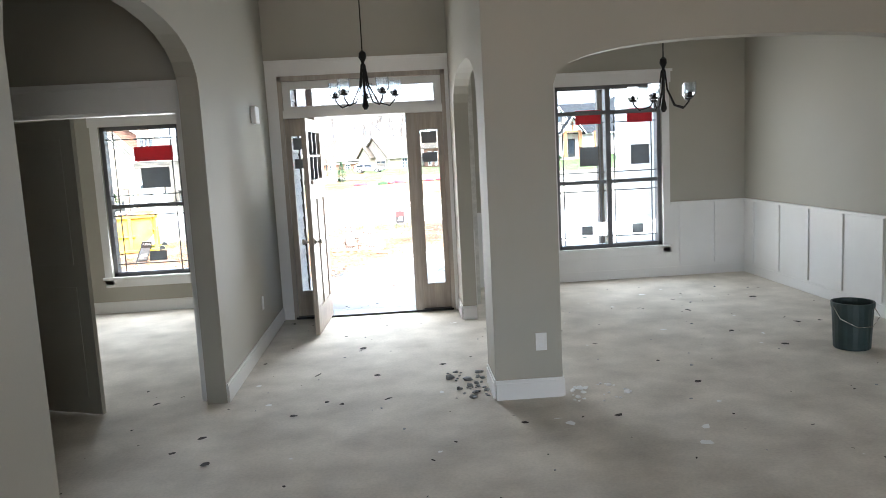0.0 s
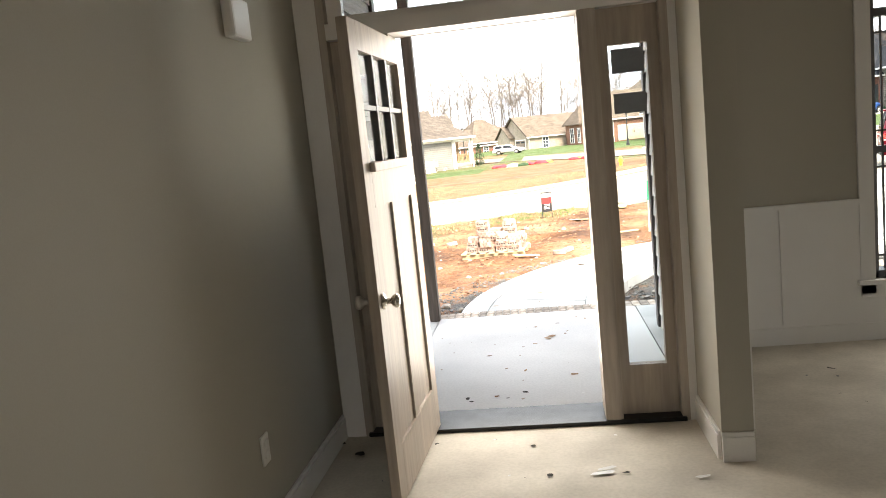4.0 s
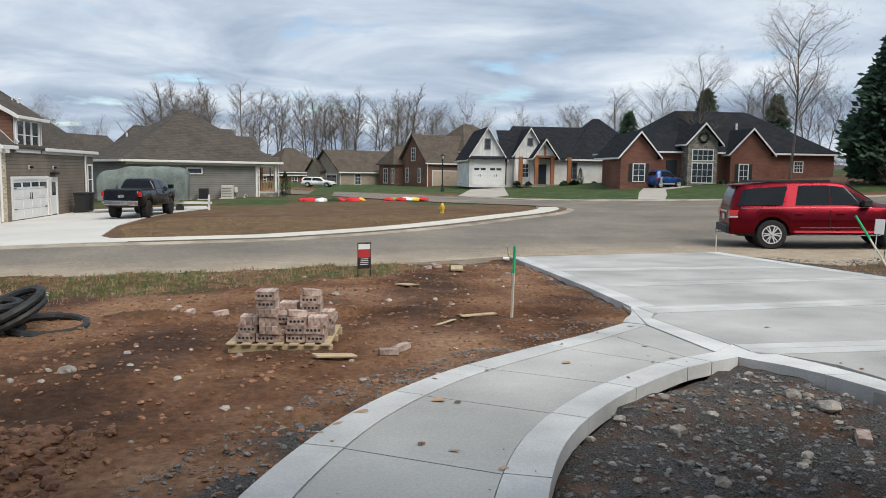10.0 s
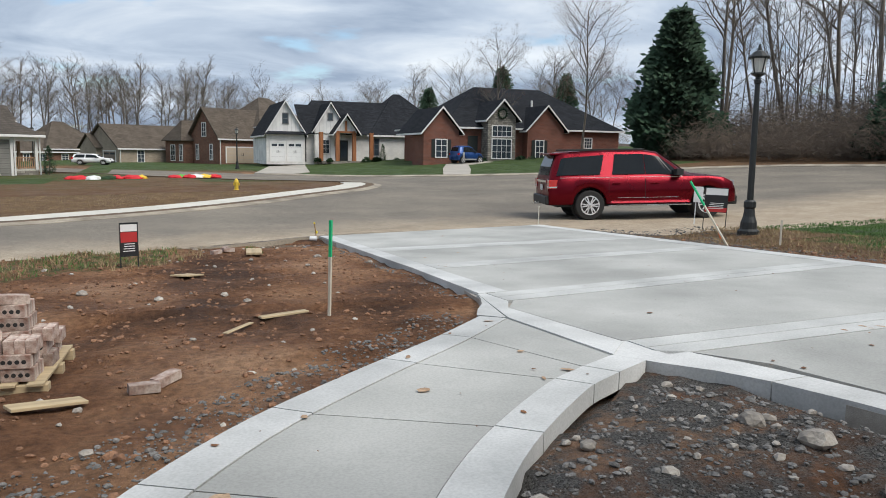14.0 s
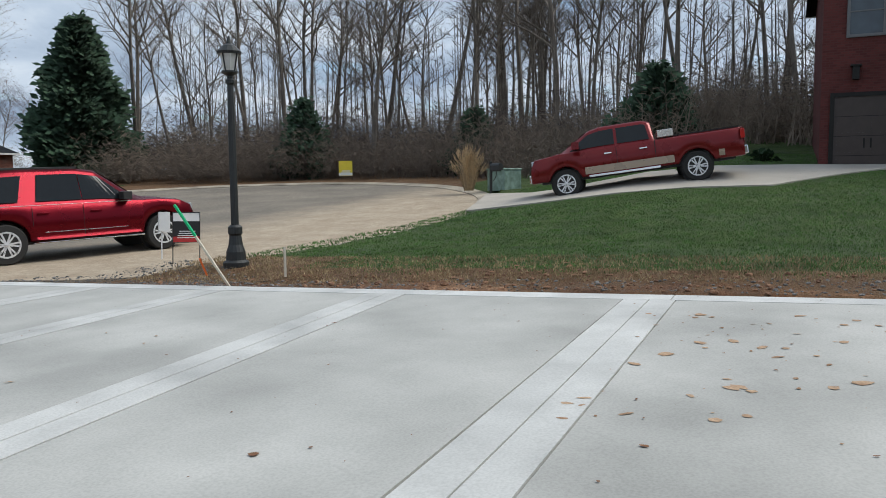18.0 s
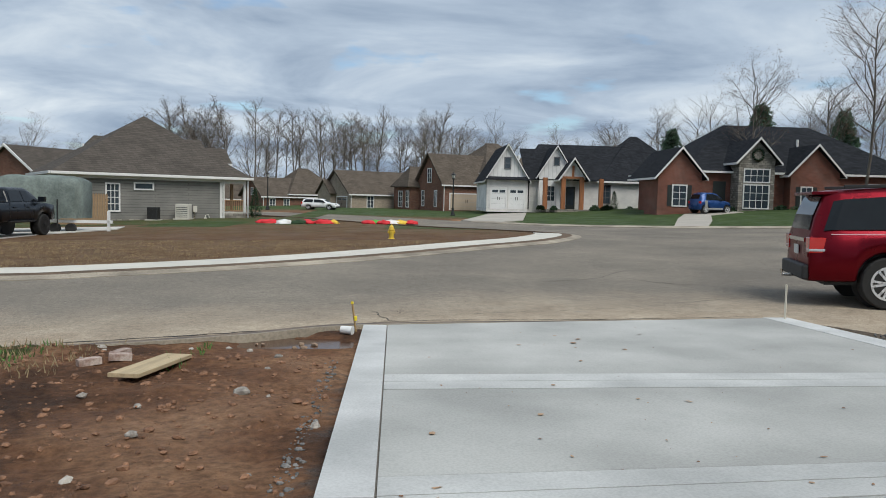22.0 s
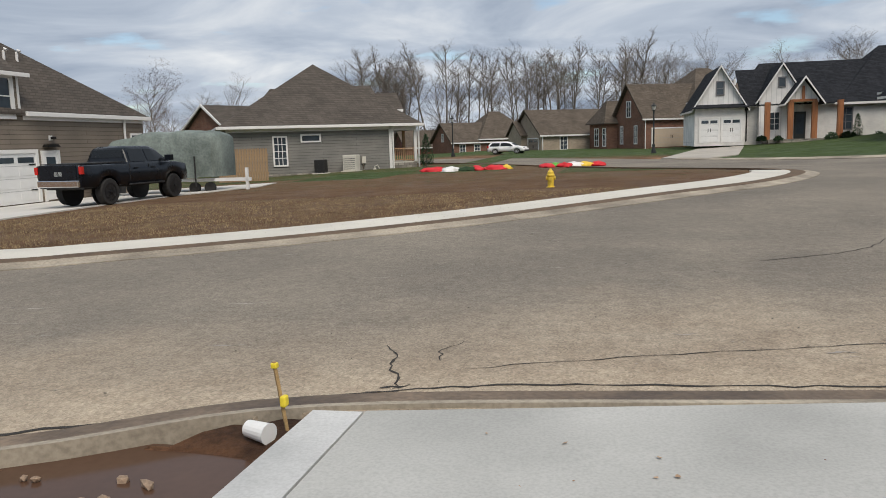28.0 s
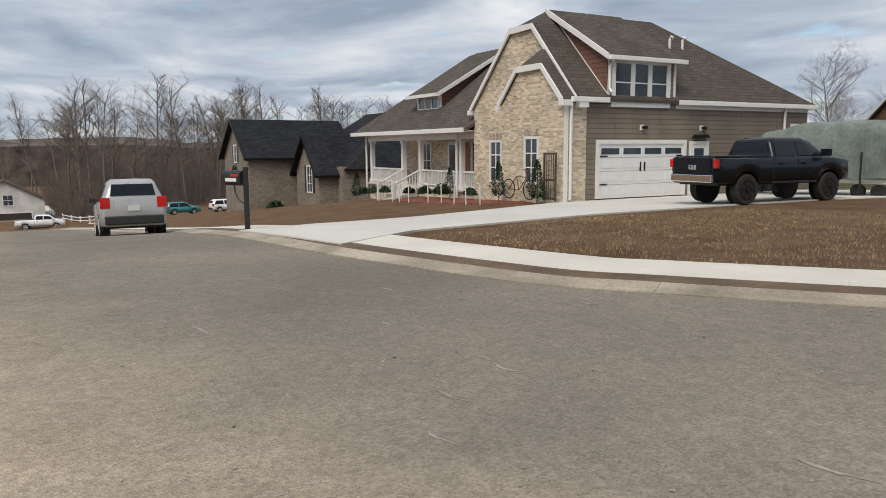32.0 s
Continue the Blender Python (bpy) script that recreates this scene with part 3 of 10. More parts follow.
def strip(name, line, a, b, za, zb, mat, depth=0.15, parent=None, label=""):
    """A band along a line between two offsets, its heights given above the street."""
    bm = bmesh.new()
    A, B = offset_line(line, a), offset_line(line, b)
    rows = []
    for p, q in zip(A, B):
        zp, zq = street_z(p.x, p.y) + za, street_z(q.x, q.y) + zb
        rows.append([bm.verts.new(c) for c in ((p.x, p.y, zp - depth), (p.x, p.y, zp), (q.x, q.y, zq), (q.x, q.y, zq - depth))])
    for r, s in zip(rows, rows[1:]):
        for k in range(3):
            bm.faces.new((r[k], r[k + 1], s[k + 1], s[k]))
    bm.faces.new(rows[0])
    bm.faces.new(rows[-1][::-1])
    bmesh.ops.recalc_face_normals(bm, faces=bm.faces)
    return part(name, bm, mat, parent, label)


def resample_plan(line, d=0.8):
    out = [line[0]]
    for p, q in zip(line, line[1:]):
        n = max(1, int((q - p).length / d))
        out += [p + (q - p) * (i + 1) / n for i in range(n)]
    return out


FAR_KERB = curve_points([Vector(p) for p in [(-120, 34.6), (-40, 34.8), (-16, 34.55), (-11.5, 34.35), (-7.4, 34.6), (-5.2, 34.8), (-3.4, 35.15), (-1.2, 35.75), (-0.3, 36.3), (0.65, 36.92), (2.0, 37.85), (3.6, 39.15), (5.4, 40.8), (7.9, 43.5), (10.7, 46.8), (12.45, 50.8), (12.3, 54.0), (9.8, 58.4), (4, 68), (-2, 76), (-10, 84)]], 6)
kerb = thing("kerb", "weathered concrete kerb and gutter along the street", "kerb", kind="structure")
sidewalk = thing("sidewalk", "pale concrete sidewalk slabs along the far lot", "sidewalk", kind="structure")


strip("verge", resample_plan(FAR_KERB), -0.01, 0.41, 0.052, 0.06, material("verge_soil", (0.13, 0.085, 0.05), 0.95, 0.3, 2, 25, 0.4), parent=kerb)


def split_line(line, length):
    """Cut a line into pieces of about the given length."""
    out, cur, run = [], [line[0]], 0.0
    for p, q in zip(line, line[1:]):
        cur.append(q)
        run += (q - p).length
        if run >= length:
            out.append(cur)
            cur, run = [q], 0.0
    if len(cur) > 1:
        out.append(cur)
    return out


def resample(line, d):
    out = [line[0]]
    for p, q in zip(line, line[1:]):
        n = max(1, int((q - p).length / d))
        out += [p + (q - p) * (i + 1) / n for i in range(n)]
    return out


for seg in split_line(resample(FAR_KERB, 0.75), 3.0):
    strip("gutter", seg[:-1] + [seg[-1] - (seg[-1] - seg[-2]) * 0.02], -0.36, -0.15, 0.012, 0.018, "old_concrete", parent=kerb)
    strip("kerb_stone", seg[:-1] + [seg[-1] - (seg[-1] - seg[-2]) * 0.02], -0.15, 0.0, 0.02, 0.055, "old_concrete", parent=kerb)
for seg in split_line(resample([p for p in FAR_KERB if p.y < 52.8], 0.5), 1.5):
    strip("slab", seg[:-1] + [seg[-1] - (seg[-1] - seg[-2]) * 0.03], 0.4, 1.45, 0.06, 0.07, "pale_concrete", parent=sidewalk)
MAT["wet_mud"] = material("wet_brown_mud", (0.10, 0.065, 0.04), 0.6, 0.35, 2.0, 25, 0.4, second=(0.17, 0.125, 0.085), depth=0.008)
near_kerb = curve_points([Vector(p) for p in [(-120, 27.6), (-9, 27.7), (-5, 27.9), (-2, 28.4), (1.4, 29.3), (3.7, 30.3), (5.1, 31.1), (8, 31.5), (11.05, 31.9)]], 6)
for seg in split_line(resample(near_kerb, 0.75), 3.0):
    strip("kerb_stone", seg, -0.02, 0.05, 0.03, 0.022, "old_concrete", parent=kerb)
    strip("gutter_mud", seg, 0.05, 0.25, 0.012, 0.004, "wet_mud", parent=kerb)
for ring in ([(15, 28.3), (19, 27.7), (24, 27.3), (28, 28.4), (31.5, 30), (35, 33), (37, 36.5), (38, 41), (37.3, 45.4), (35, 49.3), (30, 53.5), (24, 57), (17, 65), (11, 74)],):
    for seg in split_line(resample(curve_points([Vector(p) for p in ring], 6), 0.9), 3.2):
        strip("kerb_stone", seg, -0.25, 0.3, 0.10, 0.03, "old_concrete", parent=kerb)

# ---- the curved front walk and the driveway ----
walkway = thing("walkway", "curved new concrete walk with smooth borders and saw joints", "walkway", kind="structure")
driveway = thing("driveway", "new pale concrete driveway with smooth cross bands", "driveway", kind="structure")


def quad_run(left, right, zf, depth):
    bm = bmesh.new()
    rows = []
    for p, q in zip(left, right):
        m1, m2 = p.lerp(q, 1 / 3), p.lerp(q, 2 / 3)
        top = [bm.verts.new((v.x, v.y, zf(v.x, v.y))) for v in (p, m1, m2, q)]
        low = [bm.verts.new((v.x, v.y, zf(v.x, v.y) - depth)) for v in (q, p)]
        rows.append(top + low)
    for r, s in zip(rows, rows[1:]):
        for k in range(5):
            bm.faces.new((r[k], r[k + 1], s[k + 1], s[k]))
    bm.faces.new(rows[0])
    bm.faces.new(rows[-1][::-1])
    bmesh.ops.recalc_face_normals(bm, faces=bm.faces)
    return bm


def shrink(seg, by=0.006):
    a, b = seg[0], seg[-1]
    return [a + (seg[1] - a).normalized() * by] + seg[1:-1] + [b + (seg[-2] - b).normalized() * by]


cuts = [0, 2, 8, 15, 21, 26, 32, 37, 42]
for a, b in zip(cuts, cuts[1:]):
    L, R, OL, OR = (line[a:b + 1] for line in (WALK_L, WALK_R, OUT_L, OUT_R))
    part("walk_panel", quad_run(shrink(offset_line(L, -0.007)), shrink(offset_line(R, 0.007)), walk_z, 0.11), "concrete", walkway)
    part("border_panel", quad_run(shrink(OL), shrink(L), lambda x, y: walk_z(x, y) + 0.006, 0.13), "concrete_edge", walkway)
    part("border_panel", quad_run(shrink(R), shrink(OR), lambda x, y: walk_z(x, y) + 0.006, 0.13), "concrete_edge", walkway)


def drive_right(y):
    return 11.62 - 0.05 * (y - 19.7)


def slab(name, pts, mat, lift=0.0):
    part(name, draped(pts, lambda x, y: drive_z(x, y) + lift, 1.2, 0.14), mat, driveway)


J = 0.006
# darker base colour stands in for the shadow down in the panel joints
slab("drive_base", DRIVE, "mortar", -0.028)
XR = 5.2
EDGES = [(28.02, 0.015), (27.46, 0.02), (25.48, 0.06), (24.92, 0.09), (22.72, 0.10), (22.19, 0.10), (20.12, 0.012), (19.6, 0.008)]


def edge_y(k, x):
    return EDGES[k][0] + EDGES[k][1] * (x - XR)


def crossing(k, inner):
    """Where an edge line meets the right border's inner side."""
    y = EDGES[k][0]
    for _ in range(4):
        x = drive_right(y) - inner
        y = edge_y(k, x)
    return x, y


def cross_slab(name, top, low, xl_top, xl_low, mat, lift=0.0):
    (xt, yt), (xb, yb) = crossing(top, 0.36), crossing(low, 0.36)
    slab(name, [(xl_low, edge_y(low, xl_low) + J), (xb, yb + J), (xt, yt - J), (xl_top, edge_y(top, xl_top) - J)], mat, lift)


xr_, yr_ = crossing(0, 0.36)
slab("drive_panel", [(5.43 + J, edge_y(0, 5.43) + J), (xr_, yr_ + J), (drive_right(31.8) - 0.36, 31.80), (8, 31.42), (5.43 + J, 31.02)], "concrete")
for top, low in ((1, 2), (3, 4)):
    cross_slab("drive_panel", top, low, 5.43 + J, 5.43 + J if low < 4 else 5.26, "concrete")
slab("drive_panel", [(5.13, 20.13 + J), (crossing(6, 0.36)[0], crossing(6, 0.36)[1] + J), (crossing(5, 0.36)[0], crossing(5, 0.36)[1] - J), (5.2, 22.19 - J), (4.97, 21.83)], "concrete")
slab("drive_panel", [(5.86, 12.0), (drive_right(12) - 0.36, 12.0), (crossing(7, 0.36)[0], crossing(7, 0.36)[1] - J), (5.38, 19.6 - J), (5.66, 19.1), (5.76, 18.3)], "concrete")
for top, low in ((0, 1), (2, 3), (4, 5), (6, 7)):
    xl = 5.43 + J if top < 4 else 5.14 if top == 4 else 5.16
    mid = ((EDGES[top][0] + EDGES[low][0]) / 2, (EDGES[top][1] + EDGES[low][1]) / 2)
    EDGES.append(mid)
    cross_slab("band", top, len(EDGES) - 1, xl, xl, "band_concrete", 0.003)
    cross_slab("band", len(EDGES) - 1, low, xl, xl, "band_concrete", 0.003)
for hi, lo in ((31.0, 27.72), (27.72, 25.2), (25.2, 22.75)):
    slab("border_panel", [(5.14 if lo > 23 else 5.06, lo + J), (5.43 - J, lo + J), (5.43 - J, hi - J), (5.14, hi - J)], "concrete_edge", 0.003)
for hi, lo in ((31.86, 28.4), (28.4, 25.2), (25.2, 22.4), (22.4, 19.7), (19.7, 12.0)):
    slab("border_panel", [(drive_right(lo) - 0.36 + J, lo + J), (drive_right(lo), lo + J), (drive_right(hi), hi - J), (drive_right(hi) - 0.36 + J, hi - J)], "concrete_edge", 0.003)
slab("border_panel", [(4.72, 21.36), (4.79, 19.78), (5.11, 20.1), (4.955, 21.83), (5.13, 22.16), (5.12, 22.72), (5.03, 22.72), (4.93, 22.3)][::-1], "concrete_edge", 0.003)
slab("border_panel", [(4.70, 21.38), (4.92, 22.29), (5.02, 22.70), (4.94, 22.45), (4.80, 22.12), (4.64, 21.88), (4.50, 21.60)], "concrete_edge", 0.003)
slab("border_panel", [(4.78, 19.70), (5.15, 19.60), (5.40, 19.58), (5.40, 20.10), (5.15, 20.14), (4.81, 19.84)], "concrete_edge", -0.004)
slab("border_panel", [(4.78, 19.74), (4.95, 19.42), (5.16, 19.1), (5.30, 18.75), (5.62, 18.75), (5.5, 19.2), (5.33, 19.64), (5.14, 19.75)], "concrete_edge", 0.003)
slab("border_panel", [(5.30, 18.74), (5.42, 18.2), (5.50, 17.6), (5.80, 17.6), (5.72, 18.2), (5.62, 18.74)], "concrete_edge", 0.003)
slab("border_panel", [(5.50, 17.59), (5.55, 12), (5.86, 12), (5.80, 17.59)], "concrete_edge", 0.003)

# ---- the house under construction ----
before_rooms = set(bpy.data.objects)
X0, X1 = 0.22, 2.11
YD = 11.25
H = 3.6
WT = 0.14


def arch_outline(a, b, spring, rise, n=14, lo=0.0):
    """Outline of an arched opening, from one foot over the crown to the other."""
    mid, r = (a + b) / 2, (b - a) / 2
    pts = [(a, lo), (a, spring)]
    for i in range(1, n):
        t = math.pi * (1 - i / n)
        c = math.cos(t)
        s = math.sin(t)
        pts.append((mid + r * math.copysign(abs(c) ** 0.8, c), spring + rise * abs(s) ** 0.8))
    return pts + [(b, spring), (b, lo)]


def wall_with_arch(bm, axis, at0, at1, a, b, top, o0, o1, spring, rise):
    """A wall along an axis between a and b with one arched opening, as one body."""
    out = [(a, 0), *arch_outline(o0, o1, spring, rise), (b, 0), (b, top), (a, top)]
    bmf = prism(bm, out, at0, at1, axis)
    bmesh.ops.triangulate(bm, faces=[f for f in bmf if len(f.verts) > 4])


def wall_with_holes(bm, axis, at0, at1, a, b, top, holes, low=0.0):
    """A wall with rectangular openings (a0, z0, a1, z1)."""
    xs = sorted({a, b, *(h[0] for h in holes), *(h[2] for h in holes)})
    zs = sorted({low, top, *(h[1] for h in holes), *(h[3] for h in holes)})
    for x0, x1 in zip(xs, xs[1:]):
        run = None
        for z0, z1 in zip(zs, zs[1:]):
            open_here = any(h[0] <= x0 and x1 <= h[2] and h[1] <= z0 and z1 <= h[3] for h in holes)
            if open_here:
                if run:
                    add_wall(bm, axis, at0, at1, x0, x1, *run)
                run = None
            else:
                run = (run[0], z1) if run else (z0, z1)
        if run:
            add_wall(bm, axis, at0, at1, x0, x1, *run)


def add_wall(bm, axis, at0, at1, x0, x1, z0, z1):
    if axis == "y":
        box(bm, (x0, at0, z0), (x1, at1, z1))
    else:
        box(bm, (at0, x0, z0), (at1, x1, z1))


def setting(name, bm, mat, label, category="wall"):
    return tagged(part(name, bm, mat), label, category, kind="structure")


STUDY_Y, DINE_Y, DINE_X = 12.25, 12.45, 5.85
STUDY_WIN = (-1.89, 0.43, -0.98, 2.18)
DINE_WIN = (3.48, 0.40, 4.80, 2.40)
DOOR = (0.30, 0.0, 2.11, 2.62)
setting("floor", boxes(((-5.5, -4.6, -0.2), (6.6, 11.4, 0.0)), ((-3.5, 11.4, -0.2), (X0 - 0.1, 12.4, 0.0)), ((X1 + 0.1, 11.4, -0.2), (6.0, 12.6, 0.0))), "subfloor", "dusty bare subfloor strewn with construction scraps", "floor")
setting("ceiling", boxes(((-5.5, -4.6, H), (6.6, 13.2, H + 0.15))), "ceiling", "plain white painted ceiling", "ceiling")
b = bmesh.new()
wall_with_arch(b, "x", X0 - WT, X0, 3.0, 8.54, H, 5.95, 8.52, 2.16, 0.42)
setting("wall_west_arch", b, "greige", "greige painted wall with a wide arched opening")
b = bmesh.new()
box(b, (X0 - WT, 8.54, 0), (X0, YD - 0.02, H))
setting("wall_west", b, "greige", "greige painted foyer wall")
b = bmesh.new()
wall_with_arch(b, "x", X1, X1 + WT, 8.18, YD - 0.02, H, 8.62, 10.72, 2.05, 0.38)
setting("wall_east", b, "greige", "greige painted wall with an arched opening to the dining room")
b = bmesh.new()
wall_with_arch(b, "y", 8.18, 8.18 + WT, X1 + WT, DINE_X, H, 2.57, 5.35, 2.10, 0.26)
setting("wall_dining_arch", b, "greige", "greige painted wall with a wide flat arch")
b = bmesh.new()
wall_with_holes(b, "y", YD, YD + 0.15, X0 - WT, X1 + WT, H, [DOOR])
setting("wall_front", b, "greige", "greige painted wall around the front door")
b = bmesh.new()
wall_with_holes(b, "y", STUDY_Y, STUDY_Y + 0.2, -3.4, X0 - WT, H, [STUDY_WIN], -0.3)
setting("wall_study_front", b, "greige", "greige painted study wall with a window")
b = bmesh.new()
wall_with_holes(b, "y", DINE_Y, DINE_Y + 0.2, X1 + WT, DINE_X + 0.2, H, [DINE_WIN], -0.3)
setting("wall_dining_front", b, "greige", "greige painted dining room wall with a twin window")
setting("wall_dining_east", boxes(((DINE_X, 8.18, 0), (DINE_X + 0.2, DINE_Y, H))), "greige", "greige painted dining room wall")
setting("wall_study_west", boxes(((-3.55, 3.0, 0), (-3.4, STUDY_Y + 0.2, H))), "greige", "greige painted study wall")
setting("wall_back", boxes(((-5.4, -4.6, 0), (6.6, -4.4, 0.4)), ((-5.4, -4.6, 2.6), (6.6, -4.4, H)), ((-5.4, -4.6, 0.4), (-2.6, -4.4, 2.6)), ((0.2, -4.6, 0.4), (2.2, -4.4, 2.6)), ((5.0, -4.6, 0.4), (6.6, -4.4, 2.6)), ((-5.4, -4.4, 0), (-5.2, 3.0, H)), ((6.4, -4.4, 0), (6.6, 8.18, H)), ((-5.2, 2.85, 0), (X0 - WT, 3.0, H)), ((DINE_X + 0.2, 8.18, 0), (6.6, 8.32, H))), "greige", "greige painted walls of the great room")
b = bmesh.new()
wall_with_holes(b, "y", 8.62, 8.74, -3.4, X0 - WT, H, [(-1.22, 0.0, 0.04, 2.08)])
setting("wall_study_door", b, "greige", "greige painted wall with a cased double doorway to the study")
setting("trim_study_door", boxes(((-1.31, 8.60, 0), (-1.22, 8.62, 2.08)), ((0.04, 8.60, 0), (0.078, 8.62, 2.08)), ((-1.33, 8.595, 2.08), (0.079, 8.62, 2.24)), ((-1.36, 8.58, 2.24), (0.079, 8.62, 2.28)), ((-1.22, 8.62, 0), (-1.2, 8.74, 2.08)), ((0.02, 8.62, 0), (0.04, 8.74, 2.08)), ((-1.2, 8.62, 2.06), (0.02, 8.74, 2.08))), "trim", "white painted doorway casing with a cap", "trim")
leaf = thing("study_door", "gray-primed panelled door leaf with tape strips, ajar", "door", at=pose(-1.19, 8.66, 0.01, 0, 0, -22))
part("leaf", boxes(((0, 0, 0), (0.62, 0.035, 2.03)), bevel=0.002), "greige", leaf)
for z0, z1 in ((0.12, 0.9), (1.05, 1.9)):
    part("panel", boxes(((0.1, -0.006, z0), (0.52, 0.0, z1)), bevel=0.002), "greige", leaf)
for z0 in (0.25, 0.62, 1.0, 1.38, 1.72):
    part("tape_strip", boxes(((0.02, -0.003, z0), (0.035, -0.0005, z0 + 0.2))), "trim", leaf, "white masking tape strip")
for z0 in (0.3, 1.0, 1.7):
    part("hinge", boxes(((-0.008, -0.008, z0), (0.004, 0.006, z0 + 0.09))), "steel", leaf)


def baseboard(a, b, face):
    """A tall baseboard along a wall; face is the way it looks."""
    (x0, y0), (x1, y1) = a, b
    bm = bmesh.new()
    t = 0.016
    fx, fy = face
    for z0, z1, d in ((0.0, 0.115, t), (0.115, 0.135, t * 0.6)):
        box(bm, (x0, y0, z0), (x1 + fx * d, y1 + fy * d, z1))
    setting("baseboard", bm, "trim", "tall white painted baseboard", "baseboard")


for a, b_, f in [((X0, 8.54), (X0, YD - 0.03), (1, 0)), ((X0 - WT, 8.54), (X0, 8.54), (0, -1)), ((X1 - 0.0, 8.2), (X1, 8.6), (-1, 0)), ((X1, 8.18), (2.57, 8.18), (0, -1)), ((2.57, 8.18), (2.57, 8.32), (1, 0)),
                  ((X1, 10.74), (X1, YD - 0.03), (-1, 0)), ((X1, 10.72), (X1 + WT, 10.72), (0, -1)), ((-3.4, STUDY_Y), (X0 - WT, STUDY_Y), (0, -1)), ((X1 + WT, DINE_Y), (DINE_X, DINE_Y), (0, -1)), ((X0 - WT, 8.74), (X0 - WT, STUDY_Y), (-1, 0)), ((DINE_X, 8.34), (DINE_X, DINE_Y - 0.02), (-1, 0))]:
    baseboard(a, b_, f)


def wainscot():
    w = thing("wainscot", "white painted board and batten wainscot with a cap rail", "wainscot", kind="structure")
    part("panel", boxes(((DINE_X - 0.012, 8.36, 0.135), (DINE_X, DINE_Y, 0.9))), "trim", w)
    part("panel", boxes(((X1 + WT, DINE_Y - 0.012, 0.135), (DINE_WIN[0] - 0.09, DINE_Y, 0.9)), ((DINE_WIN[2] + 0.09, DINE_Y - 0.012, 0.135), (DINE_X, DINE_Y, 0.9)), ((DINE_WIN[0] - 0.09, DINE_Y - 0.012, 0.135), (DINE_WIN[2] + 0.09, DINE_Y, 0.30))), "trim", w)
    part("panel", boxes(((X1 + WT, 10.74, 0.135), (X1 + WT + 0.012, DINE_Y, 0.9))), "trim", w)
    part("cap_rail", boxes(((DINE_X - 0.035, 8.36, 0.9), (DINE_X, DINE_Y, 0.93)), bevel=0.004), "trim", w)
    part("cap_rail", boxes(((X1 + WT, DINE_Y - 0.035, 0.9), (DINE_WIN[0] - 0.09, DINE_Y, 0.93)), ((DINE_WIN[2] + 0.09, DINE_Y - 0.035, 0.9), (DINE_X - 0.035, DINE_Y, 0.93))), "trim", w)
    for i in range(7):
        y = 8.45 + i * 0.62
        part("batten", boxes(((DINE_X - 0.028, y, 0.14), (DINE_X - 0.012, y + 0.07, 0.9))), "trim", w)
    for x in (2.35, 2.9, 5.0, 5.45):
        part("batten", boxes(((x, DINE_Y - 0.028, 0.14), (x + 0.07, DINE_Y - 0.012, 0.9))), "trim", w)


wainscot()


